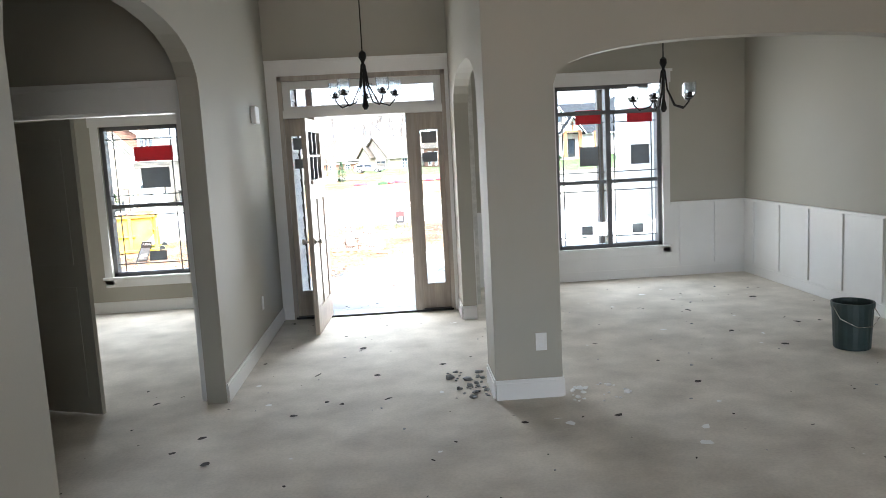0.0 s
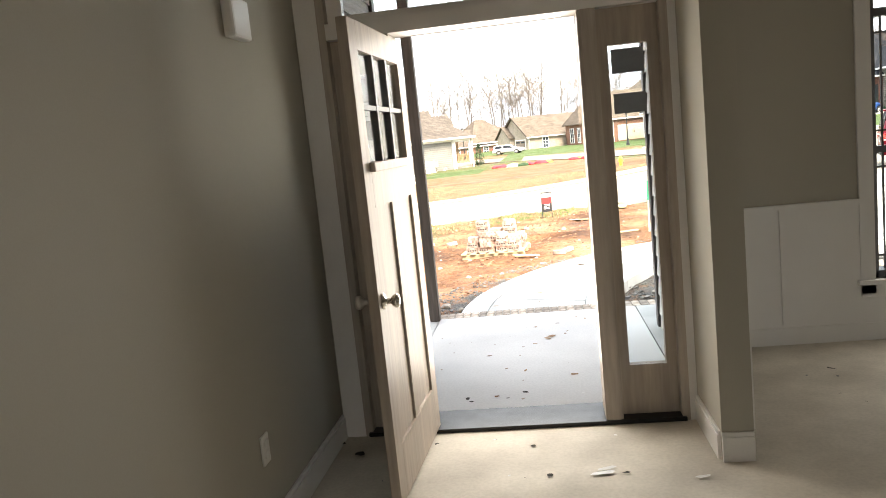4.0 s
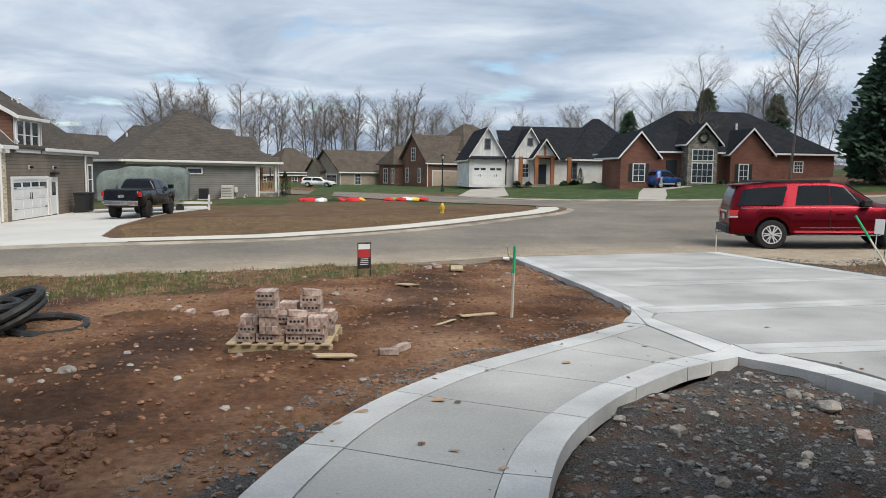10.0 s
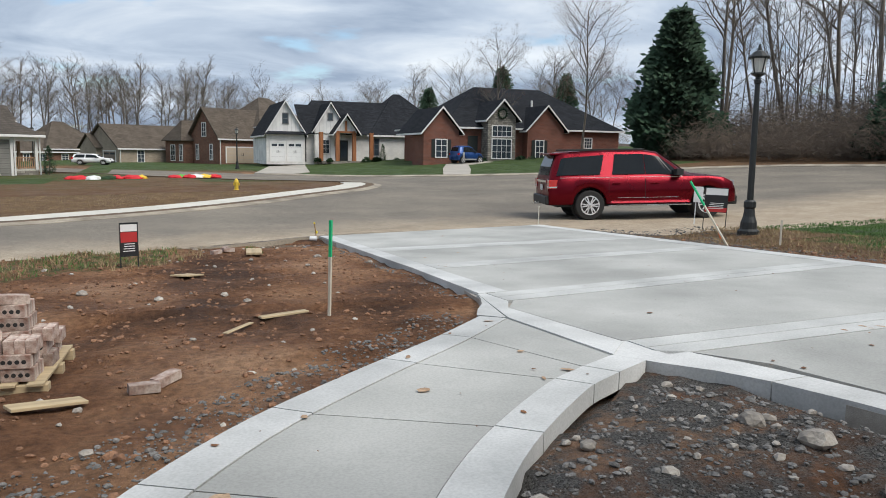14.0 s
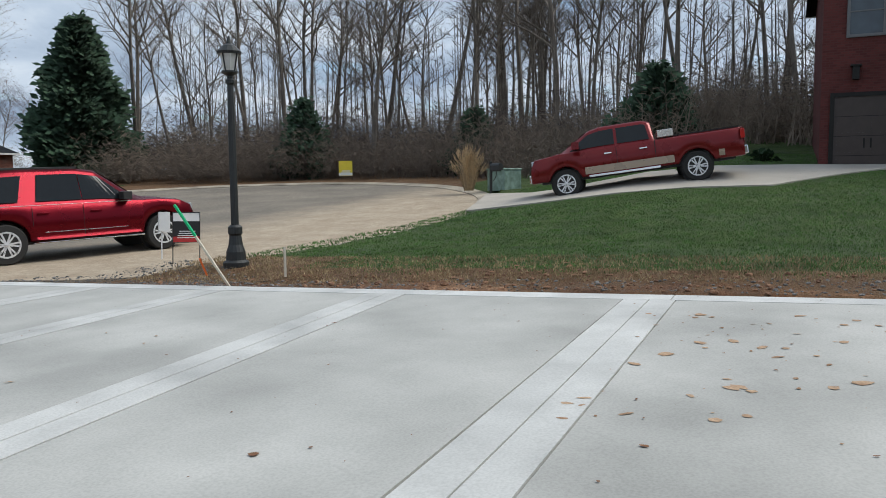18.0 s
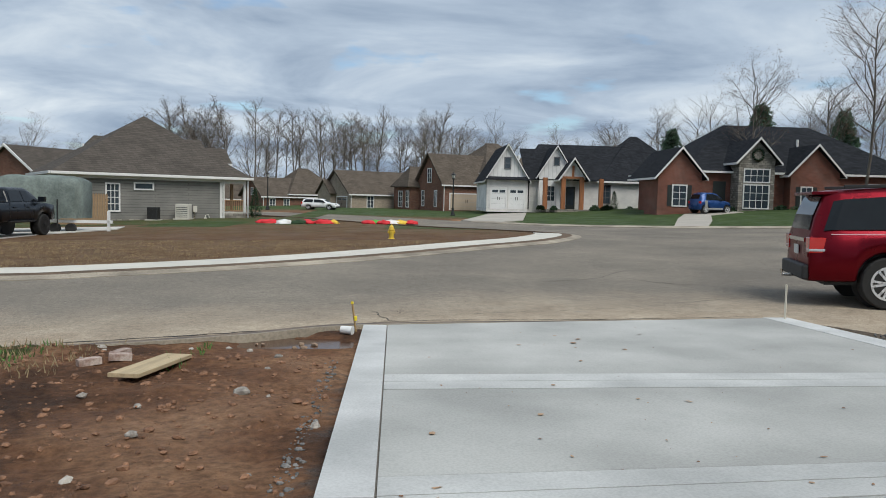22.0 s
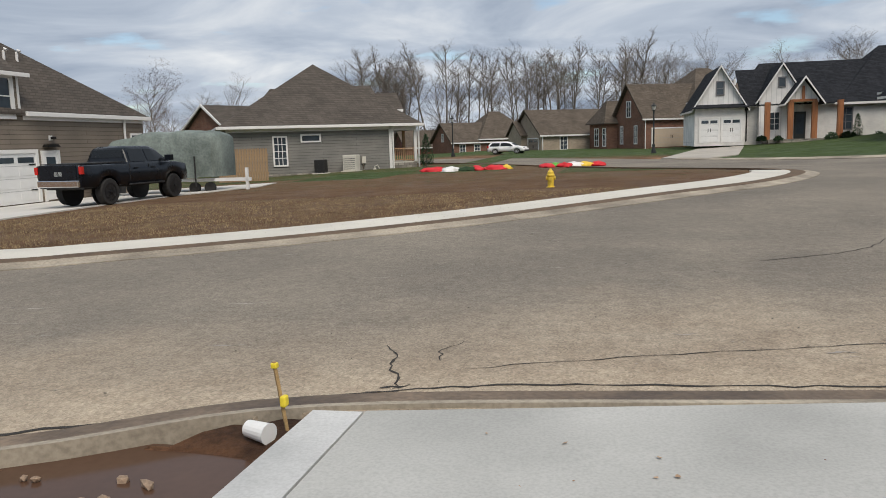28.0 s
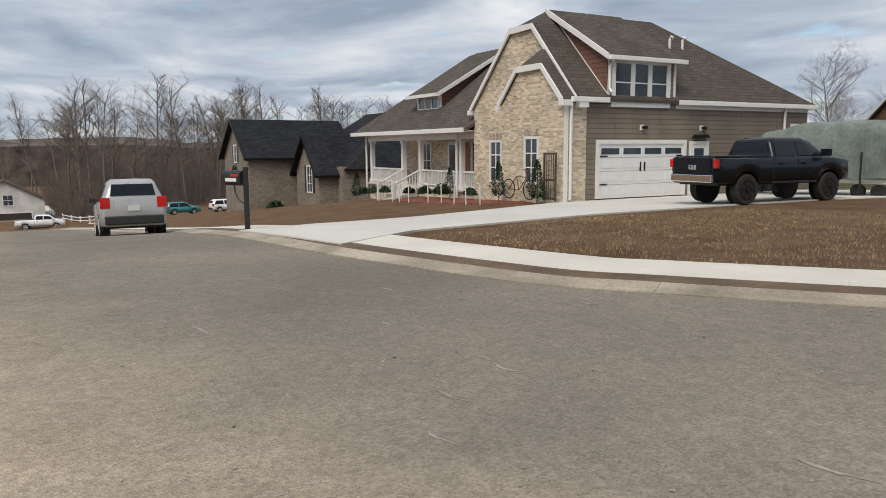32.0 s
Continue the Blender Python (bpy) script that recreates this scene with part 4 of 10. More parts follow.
def window(name, x0, z0, x1, z1, y, sashes, label, transom=None):
    """A window in a wall that looks along y, with casing inside."""
    w = tagged(new(name), label, "window", kind="structure")
    fr = 0.045
    part("window_frame", boxes(((x0, y + 0.04, z0), (x0 + fr, y + 0.16, z1)), ((x1 - fr, y + 0.04, z0), (x1, y + 0.16, z1)), ((x0, y + 0.04, z1 - fr), (x1, y + 0.16, z1)), ((x0, y + 0.04, z0), (x1, y + 0.16, z0 + fr))), "dark_frame", w)
    part("casing", boxes(((x0 - 0.09, y - 0.02, z0 - 0.09), (x0, y, z1)), ((x1, y - 0.02, z0 - 0.09), (x1 + 0.09, y, z1)), ((x0 - 0.11, y - 0.025, z1), (x1 + 0.11, y, z1 + 0.13)), ((x0 - 0.13, y - 0.04, z1 + 0.13), (x1 + 0.13, y, z1 + 0.16))), "trim", w)
    part("window_sill", boxes(((x0 - 0.11, y - 0.045, z0 - 0.03), (x1 + 0.11, y + 0.04, z0)), ((x0 - 0.09, y - 0.02, z0 - 0.12), (x1 + 0.09, y, z0 - 0.03)), bevel=0.003), "trim", w)
    n = sashes
    for i in range(n):
        a = x0 + fr + (x1 - x0 - 2 * fr) * i / n
        c = x0 + fr + (x1 - x0 - 2 * fr) * (i + 1) / n
        if i:
            part("mullion", boxes(((a - 0.03, y + 0.03, z0 + fr), (a + 0.03, y + 0.17, z1 - fr))), "dark_frame", w)
            a += 0.03
        if i < n - 1:
            c -= 0.03
        mid = z0 + (z1 - z0) * 0.47 if not transom else z0 + (transom - z0) * 0.5
        top = transom if transom else z1 - fr
        part("meeting_rail", boxes(((a, y + 0.06, mid - 0.022), (c, y + 0.13, mid + 0.022))), "dark_frame", w)
        if transom:
            part("transom_rail", boxes(((a, y + 0.05, transom), (c, y + 0.15, transom + 0.05))), "dark_frame", w)
        g = []
        for lo, hi in ((z0 + fr, mid - 0.022), (mid + 0.022, top)):
            for f in (0.12, 0.88):
                zz = lo + (hi - lo) * f
                g.append(((a, y + 0.088, zz - 0.006), (c, y + 0.100, zz + 0.006)))
            for f in (0.1, 0.9):
                xx = a + (c - a) * f
                g.append(((xx - 0.006, y + 0.089, lo), (xx + 0.006, y + 0.099, hi)))
        part("grille", boxes(*g), "dark_frame", w)
        pane = part("pane", boxes(((a, y + 0.093, z0 + fr), (c, y + 0.096, z1 - fr))), "clear", w)
        pane.visible_shadow = False
        # stickers left on the glass
        z = z0 + (z1 - z0) * 0.80
        part("sticker", boxes(((a + (c - a) * 0.38, y + 0.082, z - 0.06), (a + (c - a) * 0.92, y + 0.083, z + 0.11))), "red_sticker", w, "red paper warning label")
        part("sticker", boxes(((a + (c - a) * 0.45, y + 0.082, z0 + 0.16), (a + (c - a) * 0.7, y + 0.083, z0 + 0.28))), "gray_sticker", w, "gray paper label")
        part("sticker", boxes(((a + (c - a) * 0.45, y + 0.082, mid + 0.2), (a + (c - a) * 0.85, y + 0.083, mid + 0.44))), "gray_sticker", w, "gray paper label")
    return w


# dark bronze lifted towards gray: the window haze is put into the colour
MAT["dark_frame"] = material("bronze_vinyl_frame", (0.14, 0.14, 0.145), 0.5, 0.1, 5, 100, 0.03)


def thin_paper(name, colour):
    """Paper on glass: half of the light passes through it."""
    m = material(name, colour, 0.7, 0.1, 10, 90, 0.03)
    t = m.node_tree
    mix, tr = t.nodes.new("ShaderNodeMixShader"), t.nodes.new("ShaderNodeBsdfTranslucent")
    tr.inputs[0].default_value = (*colour, 1)
    mix.inputs[0].default_value = 0.45
    t.links.new(t.nodes["Principled BSDF"].outputs[0], mix.inputs[1])
    t.links.new(tr.outputs[0], mix.inputs[2])
    t.links.new(mix.outputs[0], t.nodes["Material Output"].inputs[0])
    return m


MAT["red_sticker"] = thin_paper("red_paper", (0.60, 0.06, 0.08))
MAT["gray_sticker"] = thin_paper("gray_paper", (0.30, 0.31, 0.32))
window("window_1", *STUDY_WIN, STUDY_Y, 1, "dark-framed double-hung study window with red label")
window("window_2", *DINE_WIN, DINE_Y, 2, "twin dark-framed dining window with red labels and small top lights", transom=2.05)


def front_door():
    """Door unit: jambs, sidelights, transom, casing, and the open leaf."""
    d = tagged(new("door_1"), "front door frame with sidelights and transom, white casing", "door frame", kind="structure")
    y0, y1 = YD - 0.02, YD + 0.19
    L0, L1, R0, R1 = 0.83, 1.69, 1.69, 2.11
    part("jamb", boxes(((0.34, y0, 0), (0.38, y1, 2.55)), ((2.03, y0, 0), (2.07, y1, 2.55)), ((0.34, y0, 2.5), (2.07, y1, 2.55))), "jamb_brown", d)
    part("mullion_post", boxes(((0.62, y0, 0.02), (0.70, y1, 2.12)), ((0.635, y0 - 0.006, 0.02), (0.685, y0, 2.12))), "jamb_brown", d)
    part("mullion_post", boxes(((1.64, y0, 0.02), (1.73, y1, 2.12)), ((1.66, y0 - 0.006, 0.02), (1.715, y0, 2.12))), "jamb_brown", d)
    part("transom_bar", boxes(((0.38, y0 - 0.004, 2.12), (2.03, y1, 2.20))), "trim", d)
    part("threshold", boxes(((0.36, y0 - 0.02, 0), (2.05, y1 + 0.06, 0.022)), bevel=0.004), "black_metal", d)
    for a, b_ in ((0.38, 0.62), (1.73, 2.03)):
        part("sidelight_rail", boxes(((a, YD + 0.05, 0.022), (b_, YD + 0.1, 0.29)), ((a, YD + 0.05, 1.94), (b_, YD + 0.1, 2.12)), ((a, YD + 0.05, 0.29), (a + 0.055, YD + 0.1, 1.94)), ((b_ - 0.055, YD + 0.05, 0.29), (b_, YD + 0.1, 1.94))), "door_tan", d)
        pane = part("pane", boxes(((a + 0.055, YD + 0.072, 0.29), (b_ - 0.055, YD + 0.078, 1.94))), "clear", d)
        pane.visible_shadow = False
        part("sticker", boxes(((a + 0.07, YD + 0.068, 1.80), (b_ - 0.07, YD + 0.07, 1.92))), "gray_sticker", d, "gray paper label")
        part("sticker", boxes(((a + 0.07, YD + 0.068, 1.60), (b_ - 0.07, YD + 0.07, 1.70))), "gray_sticker", d, "gray paper label")
    part("transom_frame", boxes(((0.38, YD + 0.05, 2.20), (2.03, YD + 0.1, 2.245)), ((0.38, YD + 0.05, 2.42), (2.03, YD + 0.1, 2.5)), ((0.38, YD + 0.05, 2.245), (0.46, YD + 0.1, 2.42)), ((1.95, YD + 0.05, 2.245), (2.03, YD + 0.1, 2.42))), "trim", d)
    pane = part("pane", boxes(((0.46, YD + 0.072, 2.245), (1.95, YD + 0.078, 2.42))), "clear", d)
    pane.visible_shadow = False
    part("casing", boxes(((0.225, YD - 0.022, 0), (0.34, YD - 0.001, 2.55)), ((2.07, YD - 0.022, 0), (2.108, YD - 0.001, 2.55)), ((0.225, YD - 0.026, 2.55), (2.108, YD - 0.001, 2.68)), ((0.223, YD - 0.04, 2.68), (2.109, YD - 0.001, 2.71))), "trim", d)
    leaf = thing("front_door", "tan primed craftsman front door with glass lights, standing open", "door", at=pose(0.705, YD + 0.03, 0.025, 0, 0, -93))
    W, T, Z = 0.93, 0.045, 2.05
    st = 0.115
    part("stile", boxes(((0, 0, 0), (st, T, Z)), bevel=0.002), "door_tan", leaf)
    part("stile", boxes(((W - st, 0, 0), (W, T, Z)), bevel=0.002), "door_tan", leaf)
    for z0, z1 in ((0, 0.24), (1.28, 1.46), (1.93, Z)):
        part("rail", boxes(((st, 0, z0), (W - st, T, z1))), "door_tan", leaf)
    part("shelf", boxes(((st - 0.02, -0.025, 1.43), (W - st + 0.02, T + 0.025, 1.47)), bevel=0.004), "door_tan", leaf)
    part("mid_stile", boxes(((W / 2 - 0.05, 0.002, 0.24), (W / 2 + 0.05, T - 0.002, 1.28))), "door_tan", leaf)
    for a in (st, W / 2 + 0.05):
        part("panel", boxes(((a, 0.014, 0.24), (a + (W / 2 - 0.05 - st), T - 0.014, 1.28))), "door_tan", leaf)
    for i in range(3):
        a = st + (W - 2 * st) * i / 3
        c = st + (W - 2 * st) * (i + 1) / 3
        if i:
            part("muntin", boxes(((a - 0.012, 0.004, 1.47), (a + 0.012, T - 0.004, 1.93))), "dark_frame", leaf)
        for z0, z1 in ((1.47, 1.695), (1.705, 1.93)):
            pane = part("pane", boxes(((a, 0.02, z0), (c, 0.025, z1))), "clear", leaf)
            pane.visible_shadow = False
    part("muntin", boxes(((st, 0.006, 1.69), (W - st, T - 0.006, 1.71))), "dark_frame", leaf)
    for side in (-1, 1):
        bm = bmesh.new()
        base = -0.001 if side < 0 else T + 0.001
        lathe(bm, [(0.034, 0), (0.034, 0.006), (0.013, 0.012), (0.012, 0.035), (0.022, 0.042), (0.030, 0.055), (0.028, 0.068), (0.012, 0.074)], 16)
        m = Matrix.Translation((W - 0.06, base, 0.89)) @ Matrix.Rotation(radians(90 * side * -1), 4, "X")
        bmesh.ops.transform(bm, matrix=Matrix.Translation((W - 0.06, base, 0.89)) @ Matrix.Rotation(radians(90 if side < 0 else -90), 4, "X"), verts=bm.verts)
        part("door_knob", bm, "steel", leaf, "satin nickel door knob", smooth=True)
    bm = bmesh.new()
    lathe(bm, [(0.026, -0.001), (0.026, 0.0)], 16, (W - 0.06, 0, 1.06), "y")
    part("lock_bore", bm, "jamb_brown", leaf)
    for z in (0.2, 1.0, 1.8):
        bm = bmesh.new()
        tube(bm, [(-0.004, -0.006, z), (-0.004, -0.006, z + 0.1)], 0.008)
        part("hinge", bm, "steel", leaf)


front_door()

# the rooms are drawn from the foyer's own corner; set them behind the porch
HOME = Vector((-0.12, 0.36, -0.08))
for ob in set(bpy.data.objects) - before_rooms:
    if ob.parent is None:
        ob.location = ob.location + HOME

# porch
porch = thing("porch_floor", "smooth concrete porch slab with light border strips", "porch", kind="structure")
PZ = -0.13
for a, b_, mat in (((0.27, 11.765), (2.02, 14.44), "porch_concrete"), ((-0.05, 13.2), (0.262, 14.44), "concrete_edge"), ((2.028, 11.765), (2.5, 14.44), "concrete_edge"), ((2.508, 13.9), (5.2, 14.44), "porch_concrete"), ((0.2, 11.765), (0.262, 13.19), "concrete_edge")):
    part("slab", boxes(((a[0], a[1], PZ - 0.3), (b_[0], b_[1], PZ)), bevel=0.004), mat, porch)


def rowlock_edge():
    """Bricks on edge along the rim of the porch."""
    bm = boxes(((-0.098, -0.032, 0.0), (0.098, 0.032, 0.09)), bevel=0.004)
    proto = None
    n = 0
    spots = [(-0.15 + 0.073 * i, 14.56, 0) for i in range(74)] + [(-0.17, 13.25 + 0.073 * i, 90) for i in range(17)]
    for x, y, r in spots:
        m = pose(x, y, PZ - 0.094 + random.uniform(-0.003, 0.002), 0, 0, 90 + r + random.uniform(-1, 1))
        if proto is None:
            proto = part("brick", bm, "brick_tan", porch)
            proto.matrix_basis = m
        else:
            shared("brick", proto, porch, m)
    part("mortar_bed", boxes(((-0.26, 14.45, PZ - 0.34), (5.2, 14.66, PZ - 0.012)), ((-0.26, 13.2, PZ - 0.34), (-0.06, 14.449, PZ - 0.012))), "mortar", porch)


rowlock_edge()


def lap_siding(name, x, y0, y1, z0, z1, face, mat, label):
    """Lap boards on a wall that looks along x."""
    s = thing(name, label, "wall", kind="structure")
    part("sheathing", boxes(((x - face * 0.12, y0, z0), (x - face * 0.014, y1, z1))), mat, s)
    h = 0.155
    n = int((z1 - z0) / h) + 1
    for i in range(n):
        a, c = z0 + i * h, min(z0 + (i + 1) * h + 0.02, z1)
        bm = bmesh.new()
        prism(bm, [(x - face * 0.014, a), (x + face * 0.012, a), (x - face * 0.004, c), (x - face * 0.014, c)], y0, y1, "y")
        part("lap_board", bm, mat, s)
    return s


# one lap siding in two tones: gray, and paler for the walls facing -x
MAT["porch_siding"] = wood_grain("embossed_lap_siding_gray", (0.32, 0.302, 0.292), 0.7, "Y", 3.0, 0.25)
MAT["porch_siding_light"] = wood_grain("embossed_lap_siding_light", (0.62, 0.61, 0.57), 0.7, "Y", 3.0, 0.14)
MAT["porch_trim"] = wood_grain("gray_corner_board", (0.115, 0.10, 0.095), 0.6, "Z", 3.0, 0.2)
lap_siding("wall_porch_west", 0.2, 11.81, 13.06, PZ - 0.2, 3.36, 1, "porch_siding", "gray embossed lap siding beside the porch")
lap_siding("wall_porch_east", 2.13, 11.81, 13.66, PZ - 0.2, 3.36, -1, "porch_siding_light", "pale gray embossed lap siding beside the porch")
tagged(part("corner_board", boxes(((0.08, 13.06, PZ - 0.2), (0.225, 13.15, 3.36)), bevel=0.003), "porch_trim"), "dark gray corner board at the porch", "trim", kind="structure")
tagged(part("corner_board", boxes(((2.105, 13.66, PZ - 0.2), (2.25, 13.75, 3.36)), bevel=0.003), "porch_trim"), "dark gray corner board at the porch", "trim", kind="structure")
tagged(part("corner_board", boxes(((2.10, 11.812, PZ), (2.15, 11.89, 3.36))), "porch_trim"), "dark gray trim board beside the door", "trim", kind="structure")
tagged(part("corner_board", boxes(((0.185, 11.812, PZ), (0.23, 11.93, 3.36))), "porch_trim"), "dark gray trim board beside the door", "trim", kind="structure")
lap_siding("wall_garage_west", 4.95, 13.52, 15.7, -0.6, 3.3, -1, "porch_siding_light", "pale lap siding of the garage wing")
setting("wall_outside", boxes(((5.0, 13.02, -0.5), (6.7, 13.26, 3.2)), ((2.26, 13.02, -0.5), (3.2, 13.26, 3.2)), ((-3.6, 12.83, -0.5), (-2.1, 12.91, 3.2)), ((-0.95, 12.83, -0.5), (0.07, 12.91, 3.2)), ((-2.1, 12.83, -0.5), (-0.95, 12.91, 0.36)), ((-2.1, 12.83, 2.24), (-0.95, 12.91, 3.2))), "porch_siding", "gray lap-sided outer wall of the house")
# porch roof and post
setting("porch_roof", boxes(((-3.6, 11.79, 3.37), (6.7, 14.75, 3.45)), ((-3.6, 14.3, 3.08), (6.7, 14.55, 3.37))), "trim", "plain porch soffit and beam", "roof")
tagged(part("porch_post", boxes(((0.185, 14.36, PZ), (0.275, 14.45, 3.08)), bevel=0.004), "post_primer"), "rough-sawn square wooden porch post", "post")
tagged(part("porch_post", boxes(((4.3, 14.37, PZ), (4.41, 14.48, 3.08)), bevel=0.004), "post_primer"), "rough-sawn square wooden porch post", "post")
# main roof of the house
bm = bmesh.new()
prism(bm, [(-6.2, 3.76), (7.4, 3.76), (0.6, 5.9)], -5.2, 12.0, "y")
MAT["shingle"] = material("brown_gray_shingles", (0.10, 0.085, 0.072), 0.95, 0.3, 2, 30, 0.4, depth=0.01)
setting("roof_home", bm, "shingle", "brown-gray shingled roof of the unfinished house", "roof")

# ---- neighbouring houses ----
def coursed(name, colour, kind, mortar=(0.4, 0.37, 0.33), vary=0.25, rough=0.9, second=None):
    """Brick, lap siding, stone or shingles by height courses."""
    m = bpy.data.materials.new(name)
    m.use_nodes = True
    t = m.node_tree
    N, L = t.nodes.new, t.links.new
    b = t.nodes["Principled BSDF"]
    b.inputs["Roughness"].default_value = rough
    b.inputs["Specular IOR Level"].default_value = 0.1 if kind == "shingle" else 0.3
    tc, sep, com, add = N("ShaderNodeTexCoord"), N("ShaderNodeSeparateXYZ"), N("ShaderNodeCombineXYZ"), N("ShaderNodeMath")
    L(tc.outputs["Object"], sep.inputs[0])
    L(sep.outputs[0], add.inputs[0])
    L(sep.outputs[1], add.inputs[1])
    L(add.outputs[0], com.inputs[0])
    L(sep.outputs[2], com.inputs[1])
    nz = N("ShaderNodeTexNoise")
    nz.inputs["Scale"].default_value, nz.inputs["Detail"].default_value = (0.9 if kind != "stone" else 2.5), 5
    L(tc.outputs["Object"], nz.inputs["Vector"])
    br = N("ShaderNodeTexBrick")
    L(com.outputs[0], br.inputs["Vector"])
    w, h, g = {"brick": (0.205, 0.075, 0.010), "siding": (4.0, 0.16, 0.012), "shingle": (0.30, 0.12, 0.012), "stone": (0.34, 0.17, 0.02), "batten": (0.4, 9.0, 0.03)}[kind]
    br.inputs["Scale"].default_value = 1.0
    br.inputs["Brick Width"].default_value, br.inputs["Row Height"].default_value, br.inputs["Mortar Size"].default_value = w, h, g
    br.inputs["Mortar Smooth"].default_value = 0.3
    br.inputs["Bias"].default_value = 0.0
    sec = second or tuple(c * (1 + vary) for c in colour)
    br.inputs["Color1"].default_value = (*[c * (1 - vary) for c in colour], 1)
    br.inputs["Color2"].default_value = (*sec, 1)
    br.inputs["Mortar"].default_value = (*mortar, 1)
    mul = N("ShaderNodeMix")
    mul.data_type, mul.blend_type = "RGBA", "MULTIPLY"
    mul.inputs[0].default_value = 0.55
    rp = N("ShaderNodeValToRGB")
    rp.color_ramp.elements[0].position, rp.color_ramp.elements[0].color = 0.32, (0.68, 0.68, 0.68, 1)
    rp.color_ramp.elements[1].position, rp.color_ramp.elements[1].color = 0.66, (1.12, 1.1, 1.08, 1)
    L(nz.outputs[0], rp.inputs[0])
    L(br.outputs[0], mul.inputs[6])
    L(rp.outputs[0], mul.inputs[7])
    L(mul.outputs[2], b.inputs["Base Color"])
    bp = N("ShaderNodeBump")
    bp.inputs["Strength"].default_value, bp.inputs["Distance"].default_value = 0.7, 0.012
    bp.invert = True
    L(br.outputs["Fac"], bp.inputs["Height"])
    L(bp.outputs[0], b.inputs["Normal"])
    return m


MAT.update(
    brick_buff=coursed("buff_brick", (0.54, 0.43, 0.29), "brick", (0.60, 0.54, 0.44), 0.28, second=(0.78, 0.67, 0.50)),
    brick_red=coursed("red_brick", (0.20, 0.075, 0.05), "brick", (0.2, 0.15, 0.13), 0.25),
    brick_dark=coursed("dark_red_brick", (0.115, 0.032, 0.03), "brick", (0.11, 0.045, 0.04), 0.2),
    brick_brown=coursed("brown_brick", (0.20, 0.098, 0.066), "brick", (0.20, 0.14, 0.11), 0.28),
    brick_gray=coursed("gray_brown_brick", (0.24, 0.205, 0.165), "brick", (0.26, 0.23, 0.2), 0.25),
    brick_sand=coursed("sand_brick", (0.36, 0.30, 0.23), "brick", (0.36, 0.31, 0.26), 0.2),
    brick_white=coursed("white_painted_brick", (0.72, 0.71, 0.69), "brick", (0.66, 0.65, 0.63), 0.05),
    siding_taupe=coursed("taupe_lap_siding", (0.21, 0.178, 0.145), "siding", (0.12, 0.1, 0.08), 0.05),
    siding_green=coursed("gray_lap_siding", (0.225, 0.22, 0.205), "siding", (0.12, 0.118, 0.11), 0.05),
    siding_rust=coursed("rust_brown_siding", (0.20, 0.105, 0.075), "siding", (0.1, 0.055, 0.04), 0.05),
    batten_white=coursed("white_board_and_batten", (0.76, 0.76, 0.75), "batten", (0.6, 0.6, 0.6), 0.02),
    ledge_stone=coursed("gray_ledge_stone", (0.27, 0.25, 0.22), "stone", (0.16, 0.15, 0.13), 0.4),
    roof_brown=coursed("weathered_brown_shingles", (0.098, 0.086, 0.075), "shingle", (0.066, 0.057, 0.05), 0.14),
    roof_tan=coursed("tan_brown_shingles", (0.118, 0.098, 0.08), "shingle", (0.08, 0.066, 0.052), 0.2),
    roof_black=coursed("charcoal_shingles", (0.026, 0.028, 0.033), "shingle", (0.014, 0.015, 0.018), 0.25),
    white_door=material("white_steel_door", (0.74, 0.74, 0.73), 0.4, 0.03, 3, 80, 0.02),
    cream_door=material("cream_steel_door", (0.52, 0.42, 0.32), 0.45, 0.04, 3, 80, 0.02),
    cedar=wood_grain("stained_cedar", (0.33, 0.13, 0.05), 0.55, "Z", 3, 0.25),
    shutter=material("dark_green_shutter", (0.02, 0.025, 0.024), 0.5, 0.1, 5, 60, 0.05),
    dark_door=material("dark_brown_garage_door", (0.05, 0.035, 0.03), 0.5, 0.15, 4, 60, 0.05),
    wreath=material("evergreen_wreath", (0.02, 0.04, 0.02), 0.9, 0.4, 20, 120, 0.5),
)


def place(h, f, u, v, z, out=0.0):
    """A point on a wall of a house: f is the wall's facing, u along it, v its plane."""
    return {"-y": (u, v - out, z), "+x": (v + out, u, z), "-x": (v - out, u, z), "+y": (u, v + out, z)}[f]


def wall_box(f, u0, z0, u1, z1, v, a, b):
    return (place(None, f, u0, v, z0, a), place(None, f, u1, v, z1, b))


def house_window(h, f, u, v, z, w, hh, cols=1, rows=2, shutters=False, trim="trim", label="", bar=0.02, t=0.09):
    """A framed window on a wall, centre u, sill z."""
    u0, u1 = u - w / 2, u + w / 2
    win = part("window", boxes(wall_box(f, u0 - t, z - t, u0, z + hh + t, v, 0.0, 0.05), wall_box(f, u1, z - t, u1 + t, z + hh + t, v, 0.0, 0.05), wall_box(f, u0, z + hh, u1, z + hh + t, v, 0.0, 0.052), wall_box(f, u0, z - t, u1, z, v, 0.0, 0.06)), trim, h, label)
    part("pane", boxes(wall_box(f, u0, z, u1, z + hh, v, 0.0, 0.012)), "win_glass", win)
    for i in range(1, rows):
        part("muntin", boxes(wall_box(f, u0, z + hh * i / rows - 0.02, u1, z + hh * i / rows + 0.02, v, 0.01, 0.032)), trim, win)
    for i in range(1, cols):
        part("muntin", boxes(wall_box(f, u0 + w * i / cols - bar, z, u0 + w * i / cols + bar, z + hh, v, 0.01, 0.036)), trim, win)
    if shutters:
        for s in (u0 - t - 0.36, u1 + t):
            part("shutter", boxes(wall_box(f, s, z - 0.05, s + 0.34, z + hh + 0.05, v, 0.0, 0.035)), "shutter", h)
    return win


